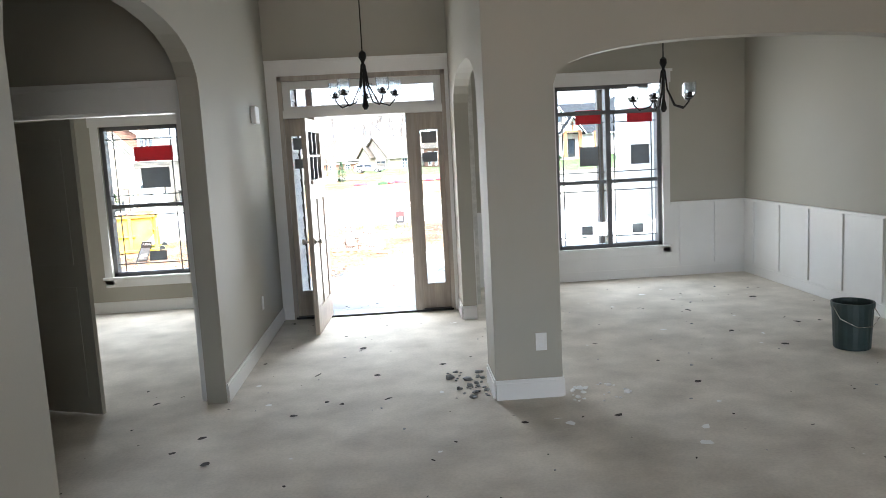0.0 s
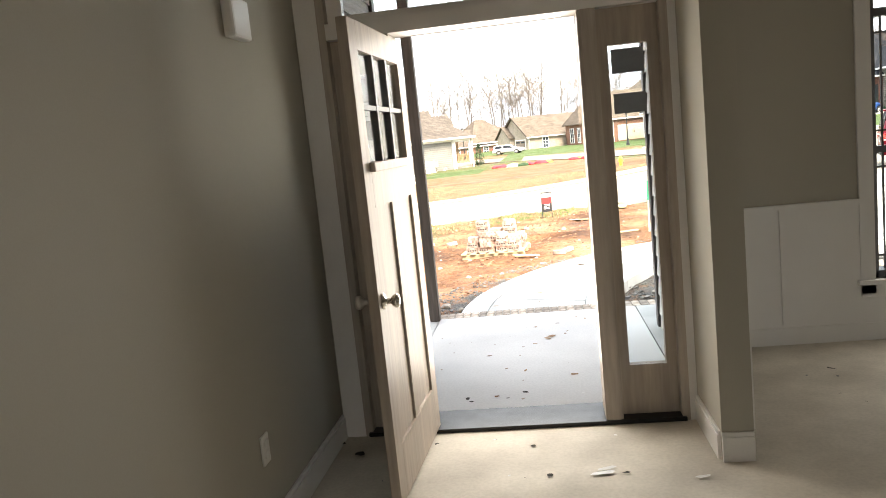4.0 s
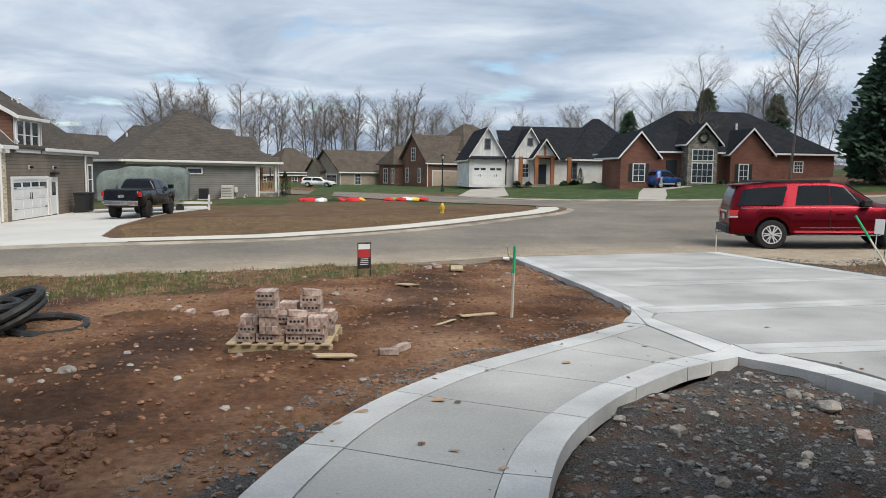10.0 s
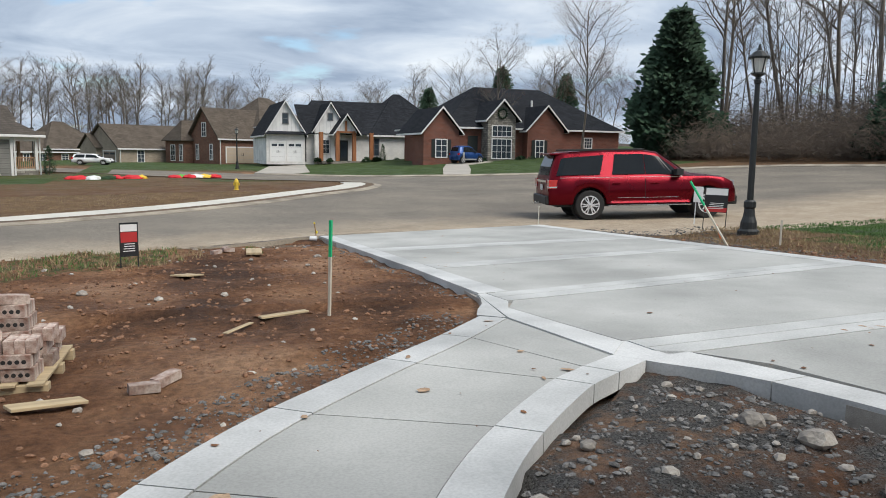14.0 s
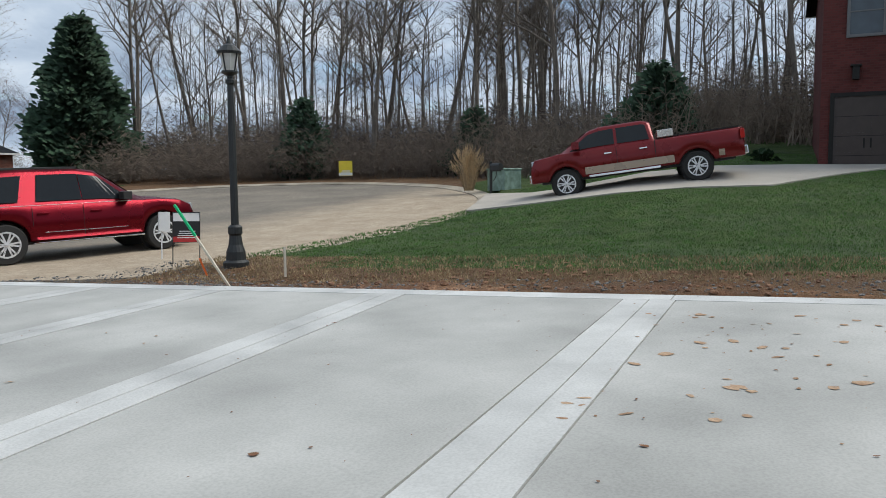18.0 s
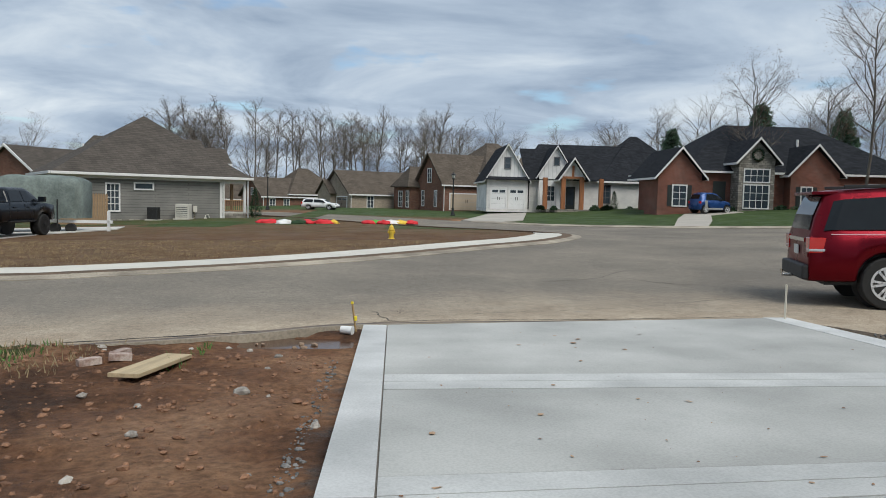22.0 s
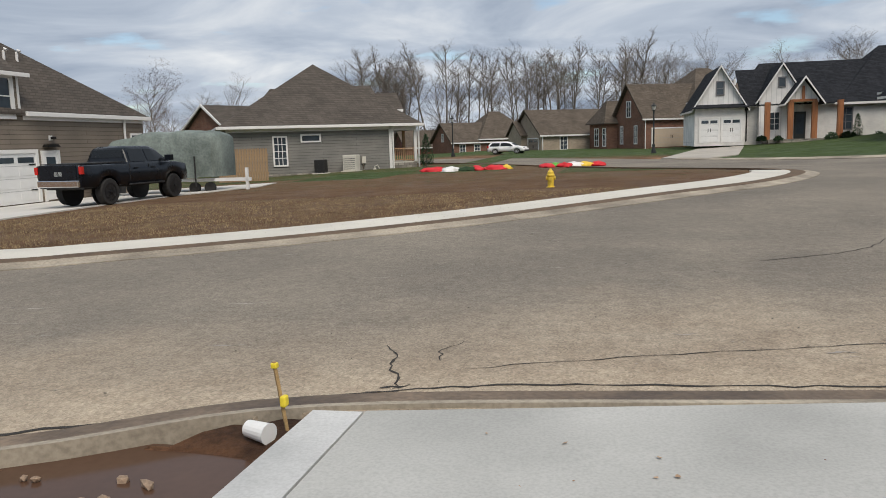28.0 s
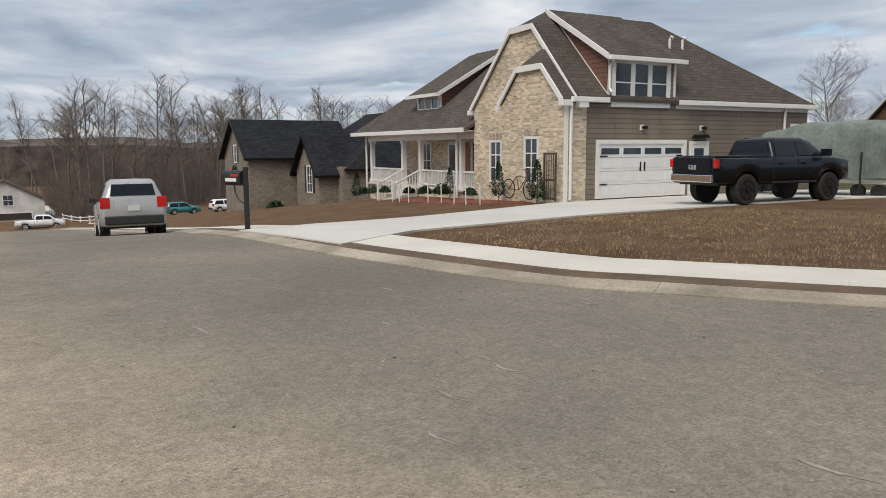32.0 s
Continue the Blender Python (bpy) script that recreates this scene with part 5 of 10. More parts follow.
MAT["joint_gray"] = material("door_panel_groove", (0.42, 0.42, 0.42), 0.6, 0.05, 5, 60, 0.0)


def garage_door(h, f, u0, u1, v, z0, z1, mat="white_door", trim="trim", lights=4):
    t = 0.13
    d = part("garage_door", boxes(wall_box(f, u0, z0, u1, z1, v, 0.0, 0.02)), mat, h)
    part("door_trim", boxes(wall_box(f, u0 - t, z0, u0, z1 + t, v, 0.0, 0.06), wall_box(f, u1, z0, u1 + t, z1 + t, v, 0.0, 0.06), wall_box(f, u0, z1, u1, z1 + t, v, 0.0, 0.06)), trim, h)
    rows = 4
    for i in range(1, rows):
        zz = z0 + (z1 - z0) * i / rows
        part("panel_joint", boxes(wall_box(f, u0, zz - 0.008, u1, zz + 0.008, v, 0.02, 0.024)), "joint_gray" if mat != "dark_door" else "black_metal", d)
    n = 4 if u1 - u0 > 3 else 2
    for i in range(n):
        a, c = u0 + (u1 - u0) * (i + 0.1) / n, u0 + (u1 - u0) * (i + 0.9) / n
        if lights:
            part("light", boxes(wall_box(f, a, z1 - (z1 - z0) / rows + 0.1, c, z1 - 0.14, v, 0.02, 0.03)), "win_glass", d)
        for r in range(rows - 1):
            zz = z0 + (z1 - z0) * r / rows
            part("raised_panel", boxes(wall_box(f, a, zz + 0.1, c, zz + (z1 - z0) / rows - 0.1, v, 0.02, 0.032)), mat, d)
    part("handle", boxes(wall_box(f, (u0 + u1) / 2 - 0.12, z0 + 0.85, (u0 + u1) / 2 - 0.07, z0 + 1.15, v, 0.02, 0.045), wall_box(f, (u0 + u1) / 2 + 0.07, z0 + 0.85, (u0 + u1) / 2 + 0.12, z0 + 1.15, v, 0.02, 0.045)), "black_metal", d)


def roof_plate(h, pts, mat, t=0.12, name="roof", label=""):
    """A sloping roof plane of some thickness."""
    bm = bmesh.new()
    n = len(pts)
    a = [bm.verts.new(p) for p in pts]
    c = [bm.verts.new((p[0], p[1], p[2] - t)) for p in pts]
    bm.faces.new(a)
    bm.faces.new(c[::-1])
    for i in range(n):
        bm.faces.new((a[i], c[i], c[(i + 1) % n], a[(i + 1) % n]))
    bmesh.ops.recalc_face_normals(bm, faces=bm.faces)
    return part(name, bm, mat, h, label)


def gable_roof(h, x0, x1, y0, y1, eave, rise, mat, axis="y", over=0.35, hip=0.0, trim="trim"):
    """Two slopes with the ridge along an axis, and barge boards in front; hip cuts back the far end."""
    eave += 0.14
    if axis == "y":
        m = (x0 + x1) / 2
        r = eave + rise
        d = over * rise / ((x1 - x0) / 2)
        a, c = y0 - over, y1 + over
        roof_plate(h, [(x0 - over, a, eave - d), (m, a, r), (m, c - hip, r), (x0 - over, c, eave - d)], mat)
        roof_plate(h, [(x1 + over, a, eave - d), (m, a, r), (m, c - hip, r), (x1 + over, c, eave - d)], mat)
        if hip:
            roof_plate(h, [(x0 - over, c, eave - d), (m, c - hip, r), (x1 + over, c, eave - d)], mat)
        for s in (x0 - over, x1 + over):
            bm = bmesh.new()
            prism(bm, [(s, eave - d - 0.16), (s, eave - d + 0.03), (m, r + 0.03), (m, r - 0.16)], a - 0.04, a + 0.0, "y")
            part("barge_board", bm, trim, h)
        for s, q in ((x0 - over, -0.04), (x1 + over, 0.04)):
            part("gutter", boxes(((s, a, eave - d - 0.16), (s + q, c, eave - d + 0.0))), trim, h)
    else:
        m = (y0 + y1) / 2
        r = eave + rise
        d = over * rise / ((y1 - y0) / 2)
        a, c = x0 - over, x1 + over
        roof_plate(h, [(a, y0 - over, eave - d), (c, y0 - over, eave - d), (c - hip, m, r), (a + hip, m, r)], mat)
        roof_plate(h, [(a, y1 + over, eave - d), (c, y1 + over, eave - d), (c - hip, m, r), (a + hip, m, r)], mat)
        if hip:
            roof_plate(h, [(a, y0 - over, eave - d), (a, y1 + over, eave - d), (a + hip, m, r)], mat)
            roof_plate(h, [(c, y0 - over, eave - d), (c, y1 + over, eave - d), (c - hip, m, r)], mat)
        part("gutter", boxes(((a, y0 - over - 0.04, eave - d - 0.16), (c, y0 - over, eave - d))), trim, h)
        if hip:
            for q, e in ((a, -0.04), (c, 0.04)):
                part("gutter", boxes(((q, y0 - over, eave - d - 0.16), (q + e, y1 + over, eave - d))), trim, h)


def gable_wall(h, x0, x1, y0, y1, low, eave, rise, mat, clip=None, name="wall"):
    """A block with a gabled front; clip cuts its peak flat."""
    m = (x0 + x1) / 2
    pts = [(x0, low), (x1, low), (x1, eave)]
    if clip and clip < rise:
        k = (x1 - x0) / 2 * (1 - clip / rise)
        pts += [(m + k, eave + clip), (m - k, eave + clip)]
    else:
        pts += [(m, eave + rise)]
    pts += [(x0, eave)]
    bm = bmesh.new()
    prism(bm, pts, y0, y1, "y")
    return part(name, bm, mat, h)


def downspout(h, x, y, z0, z1):
    bm = bmesh.new()
    tube(bm, [(x, y, z0), (x, y, z1 - 0.4), (x + 0.02, y, z1)], 0.05, 6)
    part("downspout", bm, "trim", h)


def brick_and_taupe_house():
    # origin at the foot of the corner between brick front and garage side; the garage looks along +x
    h = thing("brick_house", "buff brick and taupe siding house with white garage door", "house", at=pose(-13.12, 45.75, -1.0))
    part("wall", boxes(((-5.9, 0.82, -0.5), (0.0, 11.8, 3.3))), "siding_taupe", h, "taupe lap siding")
    gable_wall(h, -6.0, -0.06, 0.45, 0.8, -0.5, 3.1, 3.05, "brick_buff", clip=2.45)
    gable_wall(h, -3.28, -0.0, -0.15, 0.8, -0.5, 3.1, 1.7, "brick_buff", clip=1.1)
    part("corner_board", boxes(((-0.002, -0.1, -0.05), (0.03, 0.05, 3.1))), "trim", h)
    # main roof: ridge into the lot, clipped in front, hipped behind
    e, r, xl, xr, m, k = 3.2, 6.3, -6.05, 0.15, -2.95, 0.62
    q = r - k * 1.0
    roof_plate(h, [(xr, 0.4, e), (xr, 12.1, e), (m, 6.4, r), (m, 1.45, r), (m + k, 0.4, q)], "roof_brown")
    roof_plate(h, [(xl, 0.4, e), (xl, 12.1, e), (m, 6.4, r), (m, 1.45, r), (m - k, 0.4, q)], "roof_brown")
    roof_plate(h, [(m + k, 0.4, q), (m, 1.45, r), (m - k, 0.4, q)], "roof_brown")
    roof_plate(h, [(xr, 12.1, e), (m, 6.4, r), (xl, 12.1, e)], "roof_brown")

    def barges(x0, x1, c, e0, kk, qq, y):
        for a, b in (((x0, e0), (c - kk, qq)), ((x1, e0), (c + kk, qq)), ((c - kk, qq), (c + kk, qq))):
            bm = bmesh.new()
            prism(bm, [(a[0], a[1] - 0.16), (a[0], a[1] + 0.05), (b[0], b[1] + 0.05), (b[0], b[1] - 0.13)], y - 0.07, y, "y")
            part("barge_board", bm, "trim", h)
        for x in (x0, x1):
            part("eave_return", boxes(((x - 0.12, y - 0.08, e0 - 0.2), (x + 0.12, y + 0.3, e0 - 0.02))), "trim", h)

    barges(xl - 0.12, xr - 0.05, m, e - 0.12, k, q, 0.4)
    # small front gable
    e2, x0, x1 = 3.12, -3.42, 0.06
    m2, k2 = (x0 + x1) / 2, 0.66
    r2 = e2 + (x1 - x0) / 2 * 1.04
    q2 = r2 - k2 * 1.04
    roof_plate(h, [(x0, -0.2, e2), (m2 - k2, -0.2, q2), (m2, 0.45, r2), (m2, 2.2, r2), (x0, 2.2, e2)], "roof_brown")
    roof_plate(h, [(x1, -0.2, e2), (m2 + k2, -0.2, q2), (m2, 0.45, r2), (m2, 2.2, r2), (x1, 2.2, e2)], "roof_brown")
    roof_plate(h, [(m2 - k2, -0.2, q2), (m2 + k2, -0.2, q2), (m2, 0.45, r2)], "roof_brown")
    barges(x0, x1, m2, e2, k2, q2, -0.2)
    for a, b in ((0.05, 1.55), (4.68, 12.1)):
        part("gutter", boxes(((xr - 0.02, a, e - 0.16), (xr + 0.09, b, e + 0.0)), bevel=0.015), "trim", h)
    part("frieze", boxes(((0.0, 4.7, 2.92), (0.02, 11.8, 3.06))), "trim", h)
    downspout(h, 0.07, 0.12, 0.02, 3.0)
    downspout(h, 0.07, 10.35, 0.02, 3.05)
    # dormer over the garage
    bm = bmesh.new()
    prism(bm, [(0.0, 3.2), (0.0, 4.5), (m, 6.22), (m, 3.2)], 1.6, 4.62, "y")
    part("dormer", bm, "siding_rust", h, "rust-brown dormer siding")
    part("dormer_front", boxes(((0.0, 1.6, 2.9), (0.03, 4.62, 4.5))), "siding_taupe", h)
    roof_plate(h, [(0.25, 1.44, 4.5), (0.25, 4.84, 4.5), (m, 4.84, 6.36), (m, 1.44, 6.36)], "roof_brown")
    bm = bmesh.new()
    prism(bm, [(0.27, 4.36), (0.27, 4.54), (m, 6.40), (m, 6.2)], 1.38, 1.44, "y")
    part("barge_board", bm, "trim", h)
    bm = bmesh.new()
    prism(bm, [(-0.02, 3.3), (0.03, 3.36), (m, 6.36), (m, 6.26)], 1.585, 1.599, "y")
    part("step_flashing", bm, "trim", h)
    part("gutter", boxes(((0.25, 1.44, 4.36), (0.35, 4.84, 4.5)), bevel=0.015), "trim", h)
    bm = bmesh.new()
    tube(bm, [(0.28, 1.62, 4.38), (0.1, 1.62, 4.2), (0.1, 1.62, 3.5), (0.22, 1.62, 3.36)], 0.045, 6)
    part("downspout", bm, "trim", h)
    house_window(h, "+x", 3.03, 0.03, 3.1, 2.25, 1.2, 3, 2, bar=0.09, label="triple dormer window with white frame", t=0.17)
    for y in (1.6, 4.5):
        part("corner_board", boxes(((0.0, y, 3.1), (0.05, y + 0.1, 4.5))), "trim", h)
    # garage side
    garage_door(h, "+x", 1.32, 5.08, 0.0, 0.02, 1.76)
    for i, z in ((0, 0.45), (0, 1.35), (1, 0.45), (1, 1.35)):
        y = (1.36, 4.74)[i]
        part("strap_hinge", boxes(((0.02, y, z), (0.045, y + 0.3, z + 0.035))), "black_metal", h)
    dd = part("side_door", boxes(wall_box("+x", 5.5, 0.05, 6.2, 1.74, 0.0, 0.0, 0.03)), "white_door", h, "white side door with a glass light")
    part("light", boxes(wall_box("+x", 5.62, 0.95, 6.08, 1.6, 0.0, 0.03, 0.04)), "win_glass", dd)
    part("door_trim", boxes(wall_box("+x", 5.38, 0.0, 5.5, 1.84, 0, 0, 0.06), wall_box("+x", 6.2, 0.0, 6.32, 1.84, 0, 0, 0.06), wall_box("+x", 5.5, 1.74, 6.2, 1.84, 0, 0, 0.06)), "trim", h)
    bm = bmesh.new()
    prism(bm, [(5.5, 1.96), (6.2, 1.96), (6.1, 2.06), (5.6, 2.06)], 0.0, 0.22, "x")
    part("door_hood", bm, "black_metal", h, "small black lamp hood over the side door")
    for v in (3.15, 5.96):
        lamp = part("wall_lamp", boxes(((0.0, v - 0.09, 2.2), (0.02, v + 0.09, 2.38))), "trim", h, "white wall plate with a small black flood lamp")
        part("lamp_head", boxes(((0.02, v - 0.02, 2.24), (0.16, v + 0.14, 2.34)), bevel=0.02), "black_metal", lamp)
    house_window(h, "+x", 11.2, 0.0, 0.9, 0.65, 1.5, 1, 2)
    house_window(h, "-y", -1.55, -0.15, 0.55, 0.62, 1.38, 2, 3)
    house_window(h, "-y", -4.5, 0.45, 0.5, 0.62, 1.35, 2, 3)
    for x, y, z in ((-1.55, -0.15, 2.05), (-4.5, 0.45, 1.97)):
        head = part("brick_arch", boxes(((x - 0.44, y - 0.015, z), (x + 0.44, y + 0.02, z + 0.02))), "mortar", h)
        for i in range(12):
            part("brick", boxes(((x - 0.43 + i * 0.072, y - 0.022, z + 0.0), (x - 0.43 + i * 0.072 + 0.062, y + 0.02, z + 0.2))), "brick_tan", head)
    # porch wing
    part("wall", boxes(((-15.9, 2.6, -0.7), (-6.0, 9.6, 2.5))), "brick_buff", h)
    part("porch_floor", boxes(((-15.85, 0.6, -0.8), (-6.0, 2.6, -0.06))), "brick_buff", h)
    part("porch_deck", boxes(((-15.95, 0.5, -0.06), (-6.0, 2.6, 0.02))), "pale_concrete", h)
    pe, pr, py, ry = 2.42, 6.05, 0.1, 4.7
    roof_plate(h, [(-16.7, py, pe), (-6.0, py, pe), (-6.0, ry, pr), (-13.1, ry, pr)], "roof_brown")
    roof_plate(h, [(-16.7, 10.0, pe), (-6.0, 10.0, pe), (-6.0, ry, pr), (-13.1, ry, pr)], "roof_brown")
    roof_plate(h, [(-16.7, py, pe), (-16.7, 10.0, pe), (-13.1, ry, pr)], "roof_brown")
    roof_plate(h, [(-6.0, ry, pr), (-6.0, py, pe), (-5.0, ry, pr - 0.9)], "roof_brown")
    part("porch_beam", boxes(((-15.9, 0.55, 2.0), (-6.0, 0.75, 2.3))), "trim", h)
    part("gutter", boxes(((-16.75, 0.0, 2.24), (-6.15, 0.1, 2.42)), ((-16.8, 0.0, 2.24), (-16.7, 10.0, 2.42)), bevel=0.015), "trim", h)
    part("soffit", boxes(((-16.6, 0.1, 2.28), (-6.0, 2.6, 2.32))), "trim", h)
    downspout(h, -15.9, 0.45, -0.6, 2.3)
    downspout(h, -7.3, 0.45, -0.3, 2.3)
    for x in (-15.6, -12.25, -10.6, -7.2):
        part("porch_column", boxes(((x - 0.09, 0.56, 0.02), (x + 0.09, 0.74, 2.0)), ((x - 0.13, 0.52, 0.02), (x + 0.13, 0.78, 0.2)), ((x - 0.13, 0.52, 1.88), (x + 0.13, 0.78, 2.0))), "trim", h)
    for a, c in ((-15.5, -12.35), (-10.5, -7.3), (-7.1, -6.05)):
        rail = part("railing", boxes(((a, 0.62, 0.68), (c, 0.69, 0.75)), ((a, 0.63, 0.1), (c, 0.68, 0.15))), "trim", h)
        n = int((c - a) / 0.12)
        proto = None
        for i in range(n):
            m_ = pose(a + (c - a) * (i + 0.5) / n, 0.655, 0.15)
            if proto is None:
                proto = part("baluster", boxes(((-0.018, -0.018, 0), (0.018, 0.018, 0.53))), "trim", rail)
                proto.matrix_basis = m_
            else:
                shared("baluster", proto, rail, m_)
    for i in range(4):
        part("step", boxes(((-12.1, 0.5 - 0.27 * (i + 1), -0.7), (-10.7, 0.5 - 0.27 * i, -0.06 - 0.15 * i))), "pale_concrete", h)
    for x in (-12.15, -10.65):
        rail = part("stair_rail", boxes(((x - 0.05, -0.75, -0.7), (x + 0.05, -0.65, 0.22))), "trim", h)
        bm = bmesh.new()
        tube(bm, [(x, 0.6, 0.72), (x, -0.7, 0.12)], 0.035, 6)
        part("hand_rail", bm, "trim", rail)
        for i in range(9):
            y = 0.5 - i * 0.135
            part("baluster", boxes(((x - 0.018, y - 0.018, -0.7 + 0.5 * (y + 0.7)), (x + 0.018, y + 0.018, 0.68 + (y - 0.6) * 0.46))), "trim", rail)
    d = part("entry_door", boxes(wall_box("-y", -11.6, 0.02, -10.75, 1.95, 2.6, 0.0, 0.04)), "white_door", h, "white front door with a tall glass light")
    part("light", boxes(wall_box("-y", -11.42, 0.5, -10.93, 1.8, 2.6, 0.04, 0.05)), "win_glass", d)
    house_window(h, "-y", -13.6, 2.6, 0.3, 0.75, 1.55, 2, 2)
    house_window(h, "-y", -8.6, 2.6, 0.25, 1.7, 1.65, 2, 2, bar=0.06)
    part("door_panel", boxes(wall_box("-y", -10.3, 0.02, -9.75, 1.9, 2.6, 0.0, 0.03)), "cedar", h)
    # shed dormer over the porch
    bm = bmesh.new()
    prism(bm, [(1.35, 3.0), (1.35, 4.0), (4.6, 5.85), (4.6, 3.0)], -12.2, -10.0, "x")
    part("dormer", bm, "siding_rust", h, "rust-brown dormer siding")
    roof_plate(h, [(-12.55, 1.0, 3.98), (-9.75, 1.0, 3.98), (-9.75, 4.7, 6.1), (-12.55, 4.7, 6.1)], "roof_brown")
    bm = bmesh.new()
    prism(bm, [(1.0, 3.82), (1.0, 4.0), (4.7, 6.12), (4.7, 5.94)], -9.75, -9.69, "x")
    part("barge_board", bm, "trim", h)
    part("gutter", boxes(((-12.55, 0.9, 3.84), (-9.72, 1.0, 3.98))), "trim", h)
    part("dormer_face", boxes(((-12.2, 1.33, 3.2), (-10.0, 1.35, 3.9))), "trim", h)
    house_window(h, "-y", -11.1, 1.33, 3.38, 1.7, 0.42, 3, 1, bar=0.04)
    for y in (6.3, 6.95):
        bm = bmesh.new()
        tube(bm, [(-1.9, y, 5.1), (-1.9, y, 5.55), (-1.84, y, 5.63), (-1.74, y, 5.58)], 0.05, 7)
        part("vent_pipe", bm, "trim", h, "white plastic roof vent with a bent top")
    tr = part("trellis", boxes(((-0.62, -0.4, 0.0), (-0.56, -0.36, 1.5)), ((-0.06, -0.4, 0.0), (0.0, -0.36, 1.5)), ((-0.56, -0.4, 1.44), (-0.06, -0.36, 1.5)), ((-0.56, -0.4, 0.62), (-0.06, -0.36, 0.68)), ((-0.56, -0.4, 0.04), (-0.06, -0.36, 0.1))), "post_wood", h, "weathered wooden trellis frame")
    for i in range(4):
        part("slat", boxes(((-0.48 + i * 0.11, -0.39, 0.1), (-0.46 + i * 0.11, -0.37, 1.44))), "post_wood", tr)


brick_and_taupe_house()


def gray_siding_house():
    # origin at the foot of the wall's end beside the side porch; the long wall runs along -x
    h = thing("gray_house", "gray lap-sided house with a brown hip roof and stone skirt", "house", at=pose(-5.75, 71.2, -0.92, 0, 0, 31))
    W, D, P = 9.4, 10.5, 1.7
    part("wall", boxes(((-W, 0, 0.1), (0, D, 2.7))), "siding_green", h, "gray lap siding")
    part("skirt", boxes(((-W - 0.02, -0.03, -0.6), (0, D, 0.1))), "ledge_stone", h, "gray ledge stone skirt")
    part("skirt", boxes(((0.0, -0.02, -0.6), (P, 6.0, 0.5))), "ledge_stone", h, "gray ledge stone porch base")
    e, over = 2.82, 0.42
    xa, xb, ya, yb = -W - over, P + 0.3, -over, D + over
    ax, ay, az = -3.4, 5.5, 6.85
    roof_plate(h, [(xa, ya, e), (xb, ya, e), (ax, ay, az)], "roof_brown")
    roof_plate(h, [(xb, ya, e), (xb, yb, e), (ax, ay, az)], "roof_brown")
    roof_plate(h, [(xa, ya, e), (xa, yb, e), (ax, ay, az)], "roof_brown")
    roof_plate(h, [(xa, yb, e), (xb, yb, e), (ax, ay, az)], "roof_brown")
    # lower hipped wing behind
    roof_plate(h, [(-8.1, 8.2, 2.62), (-1.0, 8.2, 2.62), (-1.0, 11.4, 5.75), (-5.5, 11.4, 5.75)], "roof_brown")
    roof_plate(h, [(-8.1, 8.2, 2.62), (-8.1, 14.6, 2.62), (-5.5, 11.4, 5.75)], "roof_brown")
    part("wall", boxes(((-7.8, 10.6, -0.4), (-1.0, 14.2, 2.5))), "siding_green", h, "gray lap siding")
    # two stepped cross gables towards the street side
    gable_roof(h, -3.3, 0.1, 3.2, 6.6, 4.15, 1.15, "roof_brown", "x", 0.12)
    gable_roof(h, -1.6, 1.55, 2.9, 5.4, 3.8, 0.95, "roof_brown", "x", 0.18)
    part("wall", boxes(((-1.5, 3.0, 3.0), (1.42, 5.3, 3.9))), "siding_green", h)
    part("gutter", boxes(((xa, ya - 0.1, e - 0.15), (xb, ya, e + 0.01)), ((xb, ya, e - 0.15), (xb + 0.1, yb, e + 0.01)), ((xa - 0.1, ya, e - 0.15), (xa, yb, e + 0.01)), bevel=0.015), "trim", h)
    part("soffit", boxes(((xa, ya, e - 0.16), (xb, yb, e - 0.13))), "trim", h)
    part("frieze", boxes(((-W, -0.03, 2.5), (0.0, -0.0, 2.66))), "trim", h)
    part("porch_floor", boxes(((0, 0, 0.5), (P, 6.0, 0.56))), "pale_concrete", h)
    for x in (-0.02, P - 0.16):
        part("porch_column", boxes(((x, -0.06, 0.0 if x < 0 else 0.56), (x + 0.17, 0.11, 2.6))), "trim", h)
    part("porch_column", boxes(((P - 0.16, 2.4, 0.56), (P, 2.57, 2.6))), "cedar_pale", h)
    part("porch_beam", boxes(((0.15, -0.05, 2.42), (P, 0.1, 2.66)), ((P - 0.15, 0.1, 2.42), (P, 6.0, 2.66))), "trim", h)
    rail = part("railing", boxes(((0.15, 0.0, 1.32), (P - 0.16, 0.06, 1.38))), "cedar_pale", h)
    part("lower_rail", boxes(((0.15, 0.0, 0.64), (P - 0.16, 0.06, 0.69))), "cedar_pale", h)
    proto = None
    for i in range(11):
        m_ = pose(0.22 + i * 0.125, 0.03, 0.69)
        if proto is None:
            proto = part("baluster", boxes(((-0.02, -0.02, 0), (0.02, 0.02, 0.63))), "cedar_pale", rail)
            proto.matrix_basis = m_
        else:
            shared("baluster", proto, rail, m_)
    house_window(h, "-y", -6.45, 0.0, 0.62, 0.66, 1.55, 3, 4)
    house_window(h, "-y", -4.68, 0.0, 1.95, 1.0, 0.3, 1, 1)
    downspout(h, 0.2, -0.14, 0.0, 2.75)
    downspout(h, P + 0.1, -0.14, 0.1, 2.75)
    meter = part("meter_box", boxes(((-1.75, -0.14, 0.55), (-1.5, 0.0, 0.95)), bevel=0.01), "pale_concrete", h)
    part("conduit", boxes(((-1.65, -0.08, -0.3), (-1.6, -0.03, 0.55))), "steel", meter)
    bm = bmesh.new()
    tube(bm, [(-1.0, -0.2, -0.3), (-1.0, -0.2, 0.35), (-0.8, -0.1, 0.42), (-0.7, -0.1, 0.2)], 0.03, 6)
